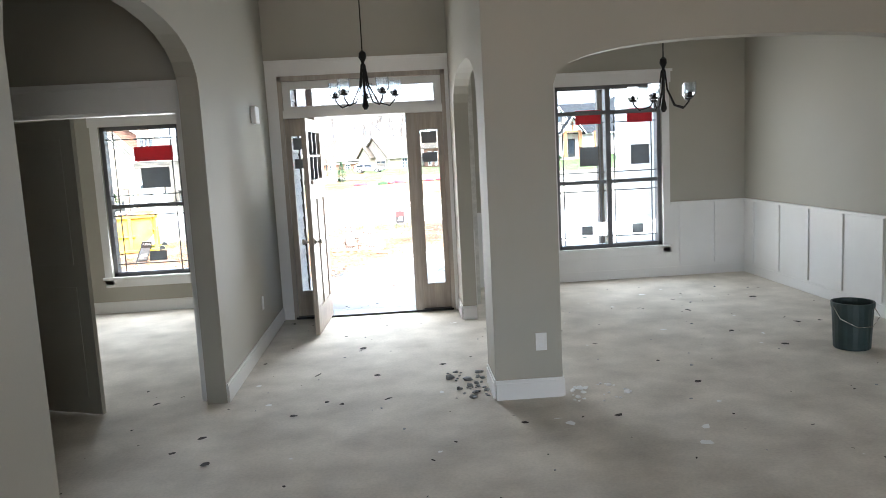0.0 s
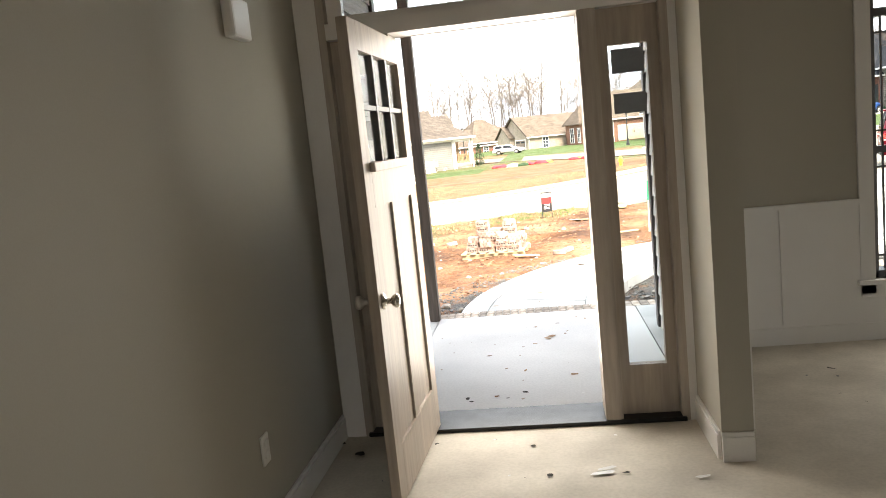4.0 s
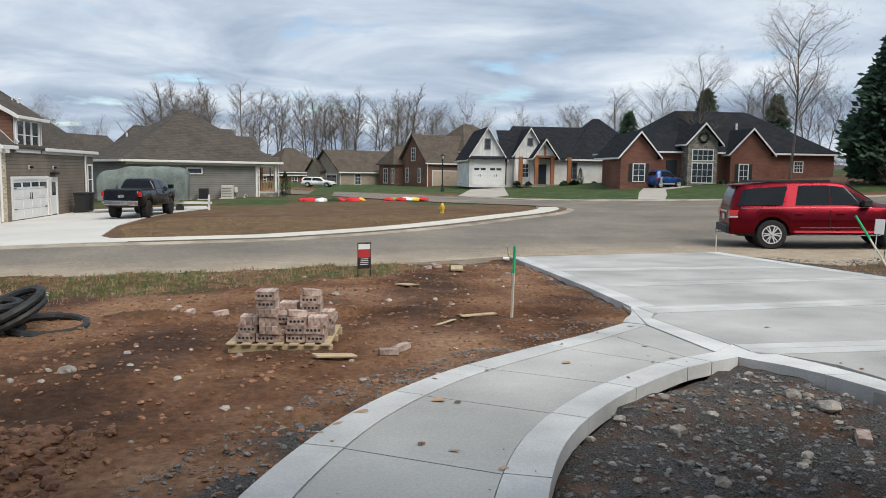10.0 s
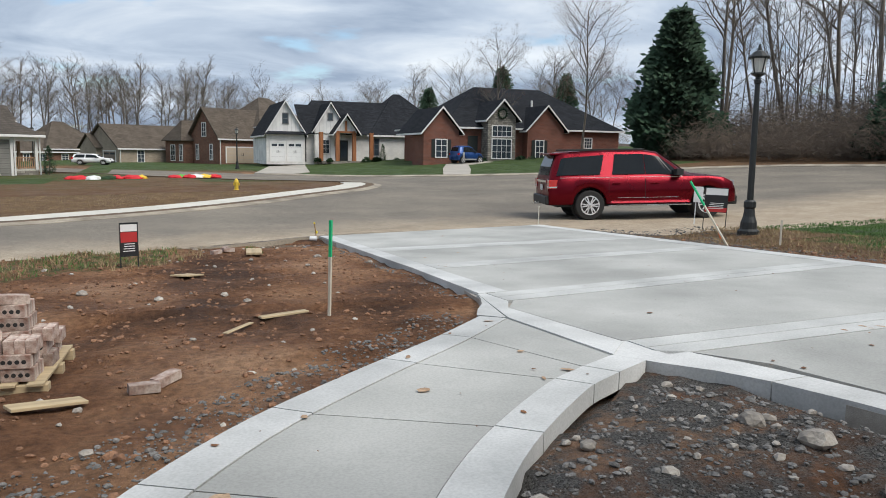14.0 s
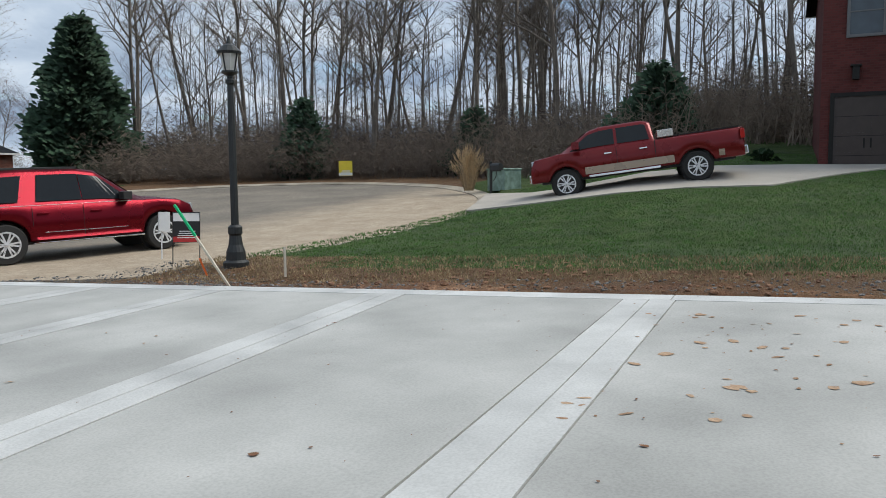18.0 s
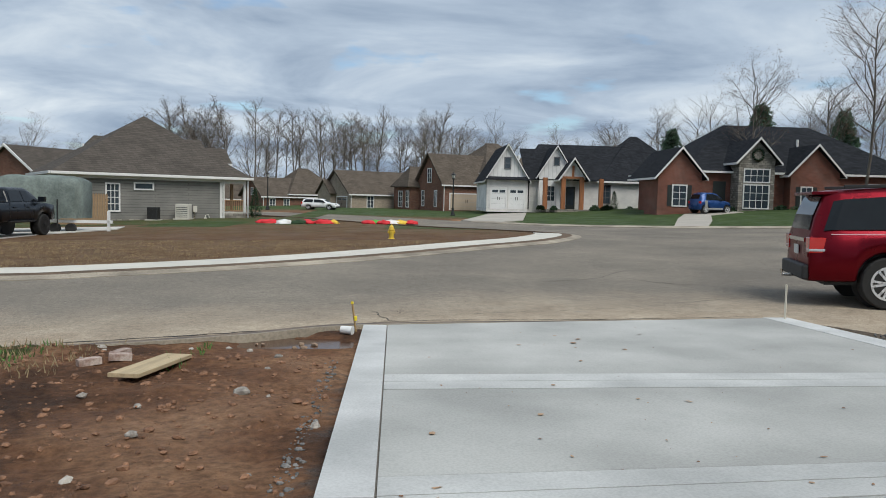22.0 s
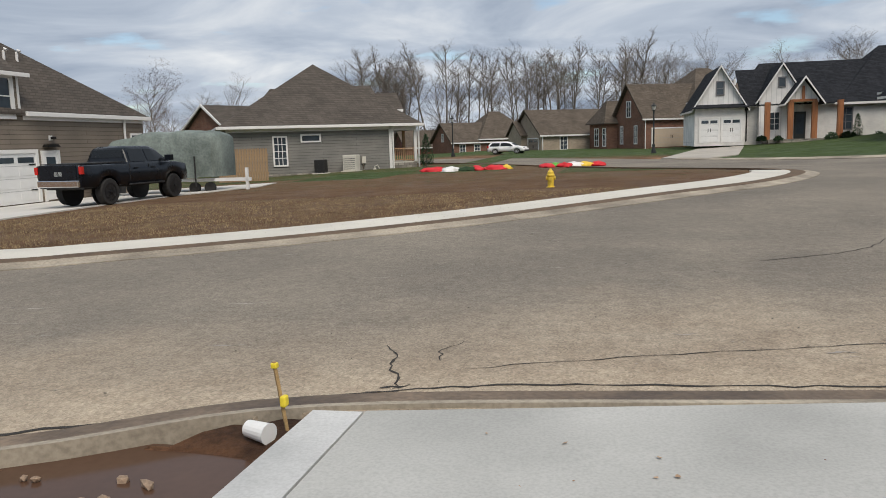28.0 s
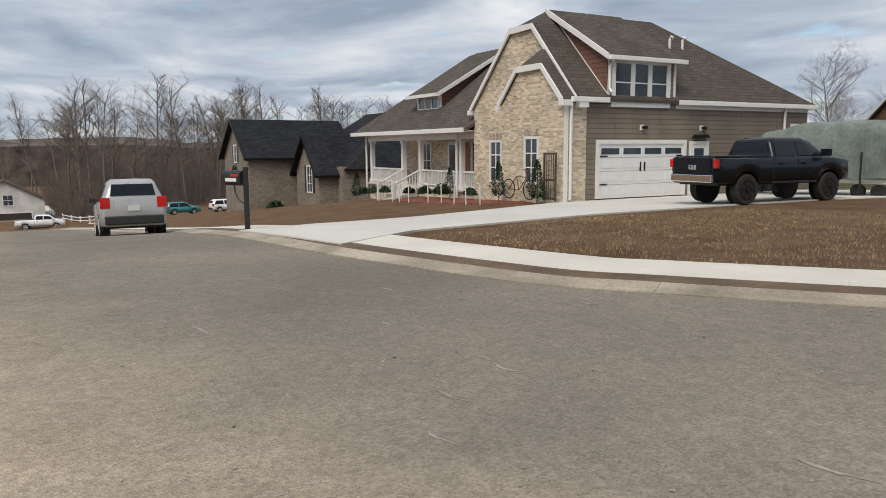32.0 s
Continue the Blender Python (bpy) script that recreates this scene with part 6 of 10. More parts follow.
    lathe(bm, [(0.02, -0.05), (0.1, -0.03), (0.1, 0.03), (0.02, 0.05)], 10, (-1.0, -0.2, 0.15), "y")
    part("gas_meter", bm, "pale_concrete", h)
    for x, y, z in ((-7.2, 9.2, 3.5), (-6.4, 10.2, 4.6)):
        bm = bmesh.new()
        tube(bm, [(x, y, z - 0.3), (x, y, z + 0.45)], 0.07, 7)
        part("vent_pipe", bm, "trim", h)


MAT["cedar_pale"] = wood_grain("pale_cedar", (0.36, 0.22, 0.12), 0.7, "Z", 3, 0.2)
gray_siding_house()


def white_modern_house():
    # local origin at the left foot of the garage front
    h = thing("white_house", "white painted brick house with black roof and cedar porch", "house", at=pose(14.3, 94.0, 0.05))
    gable_wall(h, 0, 3.9, 0, 9, -0.3, 3.0, 3.1, "batten_white")
    part("wall", boxes(((-0.02, -0.02, -0.3), (3.92, 0.4, 2.75))), "brick_white", h, "white painted brick")
    roof_plate(h, [(-0.3, -0.5, 2.85), (4.2, -0.5, 2.85), (4.2, 0.1, 3.15), (-0.3, 0.1, 3.15)], "roof_black", 0.08)
    gable_roof(h, 0, 3.9, 0, 9, 3.0, 3.1, "roof_black", "y", 0.3)
    garage_door(h, "-y", 0.45, 1.85, -0.02, 0.0, 1.95)
    garage_door(h, "-y", 2.2, 3.6, -0.02, 0.0, 1.95)
    house_window(h, "-y", 1.95, 0.0, 3.9, 0.5, 1.0, 1, 2, trim="dark_frame")
    part("wall", boxes(((3.9, 1.5, -0.3), (21.2, 11, 3.1))), "brick_white", h, "white painted brick")
    gable_roof(h, 4.5, 18.0, 1.5, 11.5, 3.1, 3.55, "roof_black", "x", 0.4, hip=2.0)
    gable_roof(h, 11.6, 21.4, 1.45, 13.5, 3.1, 4.7, "roof_black", "x", 0.4, hip=4.9)
    roof_plate(h, [(3.9, 0.9, 3.0), (11, 0.9, 3.0), (11, 5.2, 6.2), (3.9, 5.2, 6.2)], "roof_black")
    gable_wall(h, 5.2, 8.6, 0.9, 4.5, 0.0, 3.5, 2.6, "batten_white")
    gable_roof(h, 5.2, 8.6, 0.9, 5.0, 3.5, 2.65, "roof_black", "y", 0.3)
    house_window(h, "-y", 6.9, 0.9, 4.4, 0.45, 0.7, 1, 1, trim="dark_frame")
    gable_roof(h, 7.0, 9.4, -0.9, 3.0, 3.2, 1.7, "roof_black", "y", 0.3)
    gable_wall(h, 7.0, 9.4, -0.6, -0.4, 3.0, 3.2, 1.6, "batten_white", name="porch_gable")
    part("gable_truss", boxes(((7.2, -0.72, 3.05), (9.2, -0.6, 3.25)), ((8.1, -0.72, 3.25), (8.3, -0.6, 4.3))), "cedar", h)
    for x in (5.35, 7.1, 8.9, 10.8):
        part("porch_column", boxes(((x, -0.7, 0.1), (x + 0.4, -0.35, 3.1))), "cedar", h)
    part("porch_deck", boxes(((5.6, -0.9, -0.2), (11.2, 1.6, 0.1))), "ledge_stone", h)
    d = part("entry_door", boxes(wall_box("-y", 7.9, 0.1, 8.8, 2.3, 0.9, 0.0, 0.05)), "shutter", h)
    part("light", boxes(wall_box("-y", 8.05, 0.5, 8.65, 2.1, 0.9, 0.05, 0.06)), "win_glass", d)
    house_window(h, "-y", 6.4, 0.9, 0.9, 0.7, 1.4, 2, 3)
    house_window(h, "-y", 12.0, 1.5, 0.8, 0.9, 1.7, 2, 3, trim="dark_frame")
    for x in (4.05, 15.6):
        bm = bmesh.new()
        tube(bm, [(x, 0.0 if x < 5 else 1.4, 0), (x, 0.0 if x < 5 else 1.4, 2.9)], 0.06, 6)
        part("downspout", bm, "black_metal", h)


white_modern_house()


def red_brick_house():
    h = thing("red_brick_house", "red brick house with gray stone entry and black roof", "house", at=pose(25.6, 78.0, 0.45))
    part("wall", boxes(((2.6, 1.2, -0.5), (21.2, 13, 3.2))), "brick_red", h, "red brick")
    gable_roof(h, 2.4, 21.2, 1.2, 14.0, 3.2, 4.0, "roof_black", "x", 0.4, hip=6.0)
    gable_wall(h, -0.2, 3.2, 0, 3, -0.5, 2.7, 1.8, "brick_red")
    gable_roof(h, -0.2, 3.2, 0, 6, 2.7, 1.95, "roof_black", "y", 0.35)
    gable_wall(h, 6.0, 8.8, -0.2, 3, -0.5, 4.0, 1.4, "ledge_stone")
    gable_roof(h, 6.0, 8.8, -0.2, 7, 4.0, 1.5, "roof_black", "y", 0.4)
    gable_wall(h, 10.3, 14.2, 0.2, 3, -0.5, 3.1, 1.9, "brick_red")
    gable_roof(h, 10.3, 14.2, 0.2, 7, 3.1, 2.05, "roof_black", "y", 0.35)
    house_window(h, "-y", 7.4, -0.2, 0.3, 1.9, 1.7, 4, 3)
    house_window(h, "-y", 7.4, -0.2, 2.3, 1.9, 0.9, 4, 2)
    bm = bmesh.new()
    for k in range(14):
        a = k / 14 * 2 * math.pi
        lathe(bm, [(0.03, -0.1), (0.13, 0), (0.03, 0.1)], 6, (7.4 + 0.42 * math.cos(a), -0.3, 4.35 + 0.42 * math.sin(a)))
    part("wreath", bm, "wreath", h, "dark evergreen wreath")
    house_window(h, "-y", 1.5, 0.0, 0.35, 1.0, 1.5, 2, 3, shutters=True)
    house_window(h, "-y", 11.6, 0.2, 0.35, 0.8, 1.6, 2, 3, shutters=True)
    house_window(h, "-y", 17.6, 1.2, 1.4, 0.8, 0.9, 3, 3)
    d = part("entry_door", boxes(wall_box("-y", 4.6, 0.1, 5.6, 2.3, 1.2, 0.0, 0.05)), "shutter", h)
    for x in (3.4, 14.5):
        downspout(h, x, 0.9, -0.3, 3.0)
    bm = bmesh.new()
    tube(bm, [(13.0, 4.5, 4.8), (13.0, 4.5, 6.0)], 0.1, 8)
    part("vent_pipe", bm, "trim", h)


red_brick_house()


def corner_house(at, label, brick, roof, W, D, eave, rise, garage=None, wing=None, end_doors=False, windows=()):
    """A house seen on its corner: gable end looking along -x, long side along -y."""
    h = thing("brown_roofed_house", label, "house", at=at)
    part("wall", boxes(((0, 0, -1.2), (W, D, eave))), brick, h)
    bm = bmesh.new()
    prism(bm, [(0, eave), (D, eave), (D / 2, eave + rise)], 0.0, 0.25, "x")
    part("gable", bm, brick, h)
    gable_roof(h, 0, W, 0, D, eave, rise, roof, "x", 0.3)
    for y0 in (-0.3, D + 0.3):
        bm = bmesh.new()
        prism(bm, [(y0, eave - 0.1), (y0, eave + 0.1), (D / 2, eave + rise + 0.2), (D / 2, eave + rise)], -0.36, -0.3, "x")
        part("barge_board", bm, "roof_tan" if roof == "roof_tan" else "trim", h)
    if wing:
        x0, x1, y1, we, wr = wing
        part("wall", boxes(((x0, 0.05, -1.2), (x1, y1, we))), brick, h)
        gable_roof(h, x0, x1, 0.05, y1, we, wr, roof, "x", 0.35, hip=min((x1 - x0) * 0.45, 4.0))
    if garage:
        garage_door(h, "-y", garage[0], garage[1], 0.0, 0.0, garage[2], "cream_door", lights=0)
    if end_doors:
        for y in (D * 0.1, D * 0.52):
            garage_door(h, "-x", y, y + D * 0.34, 0.0, -0.1, 1.75, "tan_door", lights=1)
        part("gable", boxes(((-0.7, D * 0.5, -1.2), (0, D * 0.98, eave))), brick, h)
        bm = bmesh.new()
        prism(bm, [(D * 0.5, eave), (D * 0.98, eave), (D * 0.74, eave + rise * 0.55)], -0.7, 0.0, "x")
        part("gable", bm, brick, h)
        for y in (D * 0.46, D * 1.02):
            roof_plate(h, [(-0.95, y, eave), (1.5, y, eave), (1.5, D * 0.74, eave + rise * 0.62), (-0.95, D * 0.74, eave + rise * 0.62)], roof, 0.1)
    for f, u, z, w, hh in windows:
        house_window(h, f, u, 0.0, z, w, hh, 2, 3)
    downspout(h, 0.12, -0.1, -0.6, eave)
    return h


MAT["teal_paint"] = material("teal_car_paint", (0.03, 0.20, 0.22), 0.3, 0.05, 4, 60, 0.0, coat=0.6)
MAT["tan_door"] = material("tan_steel_garage_door", (0.20, 0.155, 0.12), 0.5, 0.05, 3, 80, 0.03)
brown = corner_house(pose(10.75, 105.0, -0.35, 0, 0, 24), "brown brick house with tall brown roof and cream garage door", "brick_brown", "roof_tan", 7.6, 6.6, 2.95, 3.3, (0.95, 5.1, 1.78), (5.6, 13.5, 11.0, 4.4, 3.6), False,
                     [("-x", 3.3, 3.1, 0.9, 1.5), ("-x", 1.7, 0.4, 0.55, 1.7), ("-x", 4.9, 0.4, 0.55, 1.7)])
part("entry_wall", boxes(((-1.2, 6.0, -1.2), (3.0, 10.5, 2.6))), "brick_brown", brown)
roof_plate(brown, [(-1.6, 5.7, 2.6), (3.0, 5.7, 2.6), (3.0, 8.2, 5.0), (-0.2, 8.2, 5.0)], "roof_tan")
roof_plate(brown, [(-1.6, 5.7, 2.6), (-1.6, 10.8, 2.6), (-0.2, 8.2, 5.0)], "roof_tan")
house_window(brown, "-x", 6.6, -1.2, 0.2, 0.7, 1.8, 2, 3)
house_window(brown, "-x", 8.6, -1.2, 0.2, 1.0, 1.8, 2, 3)
bm = bmesh.new()
tube(bm, [(11.5, 2.5, 5.6), (11.5, 2.5, 6.7)], 0.12, 8)
part("vent_pipe", bm, "trim", brown)
corner_house(pose(0.15, 112.0, -0.95, 0, 0, 28), "tan brick house with brown roof and garage doors in its end", "brick_sand", "roof_tan", 9.6, 8.4, 2.2, 2.75, None, None, True,
             [("-y", 2.7, 0.55, 0.8, 1.35), ("-y", 8.8, 0.55, 0.8, 1.35)])
tan = corner_house(pose(-11.85, 122.0, -1.15, 0, 0, 32), "distant brown brick house with a stepped brown roof", "brick_brown", "roof_tan", 11.5, 7.5, 1.85, 2.4, None, (4.0, 12.0, 9.5, 2.3, 3.4), False,
                   [("-y", 1.4, 0.35, 0.7, 1.1), ("-y", 3.4, 0.35, 0.7, 1.1), ("-y", 6.3, 0.7, 0.8, 0.75), ("-x", 3.5, 2.0, 0.7, 0.9)])
corner_house(pose(-19.5, 128.0, -1.4, 0, 0, 30), "distant red-brown house with a plain brown roof", "brick_red", "roof_tan", 8.0, 7.0, 1.6, 2.2)
gable = corner_house(pose(-26.2, 90.4, -1.0, 0, 0, 64), "brown brick house with white barge boards behind the gray house", "brick_brown", "roof_brown", 9.0, 6.5, 3.3, 2.35)
for y in (-0.3, 6.8):
    bm = bmesh.new()
    prism(bm, [(y, 3.24), (y, 3.46), (3.25, 5.83), (3.25, 5.62)], -0.44, -0.37, "x")
    part("barge_board", bm, "trim", gable, "white painted barge board")


def black_roof_house():
    h = thing("black_roofed_house", "gray-brown brick house with black gabled roof and shutters", "house", at=pose(-50.3, 44.9, -3.9))
    gable_wall(h, -1.3, 5.0, 0, 7.5, -0.5, 4.1, 2.4, "brick_gray")
    gable_roof(h, -1.3, 5.0, 0, 7.5, 4.1, 2.4, "roof_black", "y", 0.35, trim="black_metal")
    house_window(h, "-y", 1.85, 0.0, 3.7, 0.6, 1.1, 1, 2, shutters=True)
    bm = bmesh.new()
    for k in range(12):
        a = k / 12 * 2 * math.pi
        lathe(bm, [(0.03, -0.12), (0.15, 0), (0.03, 0.12)], 6, (1.85 + 0.42 * math.cos(a), -0.12, 2.85 + 0.5 * math.sin(a)))
    part("wreath", bm, "wreath", h)
    part("wall", boxes(((0, 4.5, -0.5), (10.5, 15, 3.4))), "brick_gray", h)
    gable_roof(h, -0.5, 10.5, 5.0, 15.0, 3.4, 3.6, "roof_black", "x", 0.35, trim="black_metal", hip=3.0)
    gable_wall(h, 5.4, 9.6, 3.2, 6, -0.5, 3.1, 2.2, "brick_gray")
    gable_roof(h, 5.4, 9.6, 3.2, 8, 3.1, 2.2, "roof_black", "y", 0.35, trim="black_metal")
    house_window(h, "-y", 8.0, 3.2, 1.75, 0.9, 1.65, 2, 3, shutters=True)
    house_window(h, "+x", 7.5, 10.5, 0.9, 0.8, 1.7, 2, 3)


black_roof_house()


def far_cream_house():
    h = thing("cream_house", "distant cream house with gray roof beside the street", "house", at=pose(-108, 26.2, -8.6))
    part("wall", boxes(((0, 0, -1), (8, 8.5, 3.4))), "brick_white", h)
    bm = bmesh.new()
    prism(bm, [(0, 3.4), (8.5, 3.4), (4.25, 5.6)], 0, 8, "x")
    part("gable", bm, "brick_white", h)
    roof_plate(h, [(-0.3, -0.4, 3.2), (8.3, -0.4, 3.2), (8.3, 4.25, 5.7), (-0.3, 4.25, 5.7)], "roof_tan")
    roof_plate(h, [(-0.3, 8.9, 3.2), (8.3, 8.9, 3.2), (8.3, 4.25, 5.7), (-0.3, 4.25, 5.7)], "roof_tan")
    house_window(h, "+x", 4.6, 8.0, 2.7, 1.0, 1.2, 2, 2)
    garage_door(h, "+x", 3.5, 7.0, 8.0, -0.4, 1.7, "dark_door", lights=0)


far_cream_house()


def dark_red_house():
    h = thing("dark_brick_house", "tall dark red brick house with a brown garage door", "house", at=pose(30.2, 6.0, 0.9))
    part("wall", boxes(((0, 0, -1.2), (10, 11.8, 7.2))), "brick_dark", h, "dark red brick")
    part("pier", boxes(((-0.35, 8.6, -1.2), (0, 9.3, 7.2))), "brick_dark", h)
    garage_door(h, "-x", 9.5, 11.4, 0.0, 0.05, 2.5, "dark_door", "black_metal", lights=0)
    house_window(h, "-x", 10.6, 0.0, 4.4, 0.9, 1.4, 1, 2, trim="dark_frame")
    lamp = part("wall_lamp", boxes(((-0.25, 10.75, 3.0), (-0.05, 10.95, 3.4)), ((-0.3, 10.7, 3.4), (0.0, 11.0, 3.46)), bevel=0.01), "black_metal", h, "black iron wall lantern")
    gable_roof(h, 0, 10, 0, 11.8, 7.2, 3.5, "roof_black", "x", 0.4, hip=4.0)


dark_red_house()

# drives, walks and pads of the neighbours
MAT["drive_worn"] = material("weathered_driveway_concrete", (0.42, 0.385, 0.335), 0.9, 0.12, 0.7, 40, 0.12)
MAT["drive_pale"] = material("pale_driveway_concrete", (0.56, 0.54, 0.50), 0.9, 0.08, 0.5, 40, 0.1)


def pad(name, pts, label, lift=0.03, mat="drive_pale"):
    tagged(part(name, draped(pts, lambda x, y: ground_z(x, y, False) + lift, 2.0, 0.15), mat), label, "driveway", kind="structure")


def pad_street(name, pts, label, lift=0.14, mat="drive_pale"):
    tagged(part(name, draped(pts, lambda x, y: street_z(x, y) + lift, 0.8, 0.08), mat), label, "driveway", kind="structure")


pad("neighbour_drive", [(-6.4, 36.6), (-10.5, 36.4), (-11.4, 39.5), (-12.6, 43.0), (-13.3, 45.3), (-13.3, 57.2), (-7.0, 57.6), (-6.2, 54.3), (-7.4, 50.5), (-7.6, 47.0), (-7.4, 42.0)], "pale concrete driveway at the taupe garage", 0.035)
pad_street("drive_apron", [(-5.1, 34.95), (-7.4, 34.62), (-9.1, 34.5), (-10.3, 36.6), (-6.4, 36.9)], "pale concrete driveway apron", 0.075)
pad("slope_drive", [(23.2, 27.1), (29.5, 28.9), (28.2, 25.5), (30.1, 18.5), (30.1, 15.0), (24.6, 19.0), (23.6, 23.5)], "weathered tan concrete driveway up the grassy slope", 0.04, "drive_worn")
pad("white_house_drive", [(14.5, 93.9), (18.2, 93.9), (14.8, 76), (12.5, 72.2), (10.2, 74.8)], "pale concrete drive at the white house", 0.05, "drive_worn")
pad("red_house_walk", [(24, 70), (27, 76.5), (31, 77.5), (31, 75.5), (27.5, 73), (24.6, 66), (21.8, 60), (20.6, 61.6)], "concrete drive across the green lawn", 0.05, "drive_worn")

# ---- vehicles ----
def paint(name, colour, metal=0.3):
    return material(name, colour, 0.3, 0.06, 2, 400, 0.0, metal=metal, coat=0.3, spec=0.2)


MAT.update(
    red_paint=material("metallic_red_paint", (0.145, 0.0055, 0.013), 0.3, 0.06, 2, 400, 0.0, metal=0.8, coat=0.06, spec=0.2),
    maroon_paint=paint("maroon_paint", (0.17, 0.012, 0.014)),
    black_paint=paint("black_car_paint", (0.006, 0.008, 0.012), 0.0),
    silver_paint=paint("silver_car_paint", (0.42, 0.42, 0.42)),
    blue_paint=paint("blue_car_paint", (0.02, 0.06, 0.2)),
    white_paint=paint("white_car_paint", (0.75, 0.75, 0.75), 0.0),
    beige_paint=paint("beige_lower_paint", (0.42, 0.33, 0.25)),
    tyre=material("tyre_rubber", (0.022, 0.021, 0.02), 0.85, 0.2, 8, 90, 0.2),
    alloy=material("bright_alloy", (0.72, 0.72, 0.73), 0.3, 0.05, 10, 200, 0.0, metal=0.45),
    black_alloy=material("black_alloy", (0.02, 0.02, 0.022), 0.35, 0.1, 10, 200, 0.0, metal=0.5),
    chrome=material("chrome", (0.8, 0.8, 0.8), 0.1, 0.02, 10, 200, 0.0, metal=1.0),
    car_glass=material("tinted_car_glass", (0.010, 0.012, 0.014), 0.06, 0.1, 2, 10, 0.0, spec=0.35),
    black_plastic=material("black_plastic", (0.02, 0.02, 0.02), 0.6, 0.1, 10, 120, 0.1),
    tail_red=material("red_lamp_lens", (0.5, 0.015, 0.012), 0.15, 0.05, 5, 50, 0.0, coat=0.8),
    lamp_clear=material("headlamp_lens", (0.55, 0.57, 0.6), 0.1, 0.1, 20, 50, 0.0, coat=1.0, metal=0.4),
    plate=material("licence_plate", (0.6, 0.62, 0.6), 0.5, 0.1, 40, 90, 0.0),
)


def wheel(parent, x, y, r, w, side, rim):
    """Tyre with a spoked rim; side is +1 or -1 along y."""
    t = bmesh.new()
    prof = [(r * 0.62, -w / 2), (r * 0.94, -w / 2), (r, -w / 2 + 0.03), (r, w / 2 - 0.03), (r * 0.94, w / 2), (r * 0.62, w / 2)]
    lathe(t, prof, 24, (x, y, r), "y")
    tyre = part("tyre", t, "tyre", parent, smooth=False)
    f = bmesh.new()
    o = y + side * (w / 2 + 0.004)
    lathe(f, [(r * 0.66, -0.02 * side), (r * 0.66, 0.004 * side), (r * 0.58, 0.004 * side), (r * 0.56, -0.02 * side)], 24, (x, o, r), "y")
    for k in range(6):
        a = k / 6 * 2 * math.pi
        for e in (-0.17, 0.17):
            u = Vector((math.cos(a + e), math.sin(a + e)))
            n = Vector((-u.y, u.x)) * r * 0.045
            quad = [f.verts.new((x + q.x, o + side * 0.002, r + q.y)) for q in (u * r * 0.1 - n, u * r * 0.62 - n, u * r * 0.62 + n, u * r * 0.1 + n)]
            f.faces.new(quad if side < 0 else quad[::-1])
    lathe(f, [(r * 0.14, -0.01 * side), (r * 0.14, 0.02 * side), (r * 0.05, 0.025 * side)], 12, (x, o, r), "y")
    part("rim", f, rim, tyre)
    b = bmesh.new()
    ring = [b.verts.new((x + math.cos(i / 20 * 2 * math.pi) * r * 0.62, o - side * 0.03, r + math.sin(i / 20 * 2 * math.pi) * r * 0.62)) for i in range(20)]
    b.faces.new(ring if side < 0 else ring[::-1])
    part("brake_disc", b, "black_plastic", tyre)


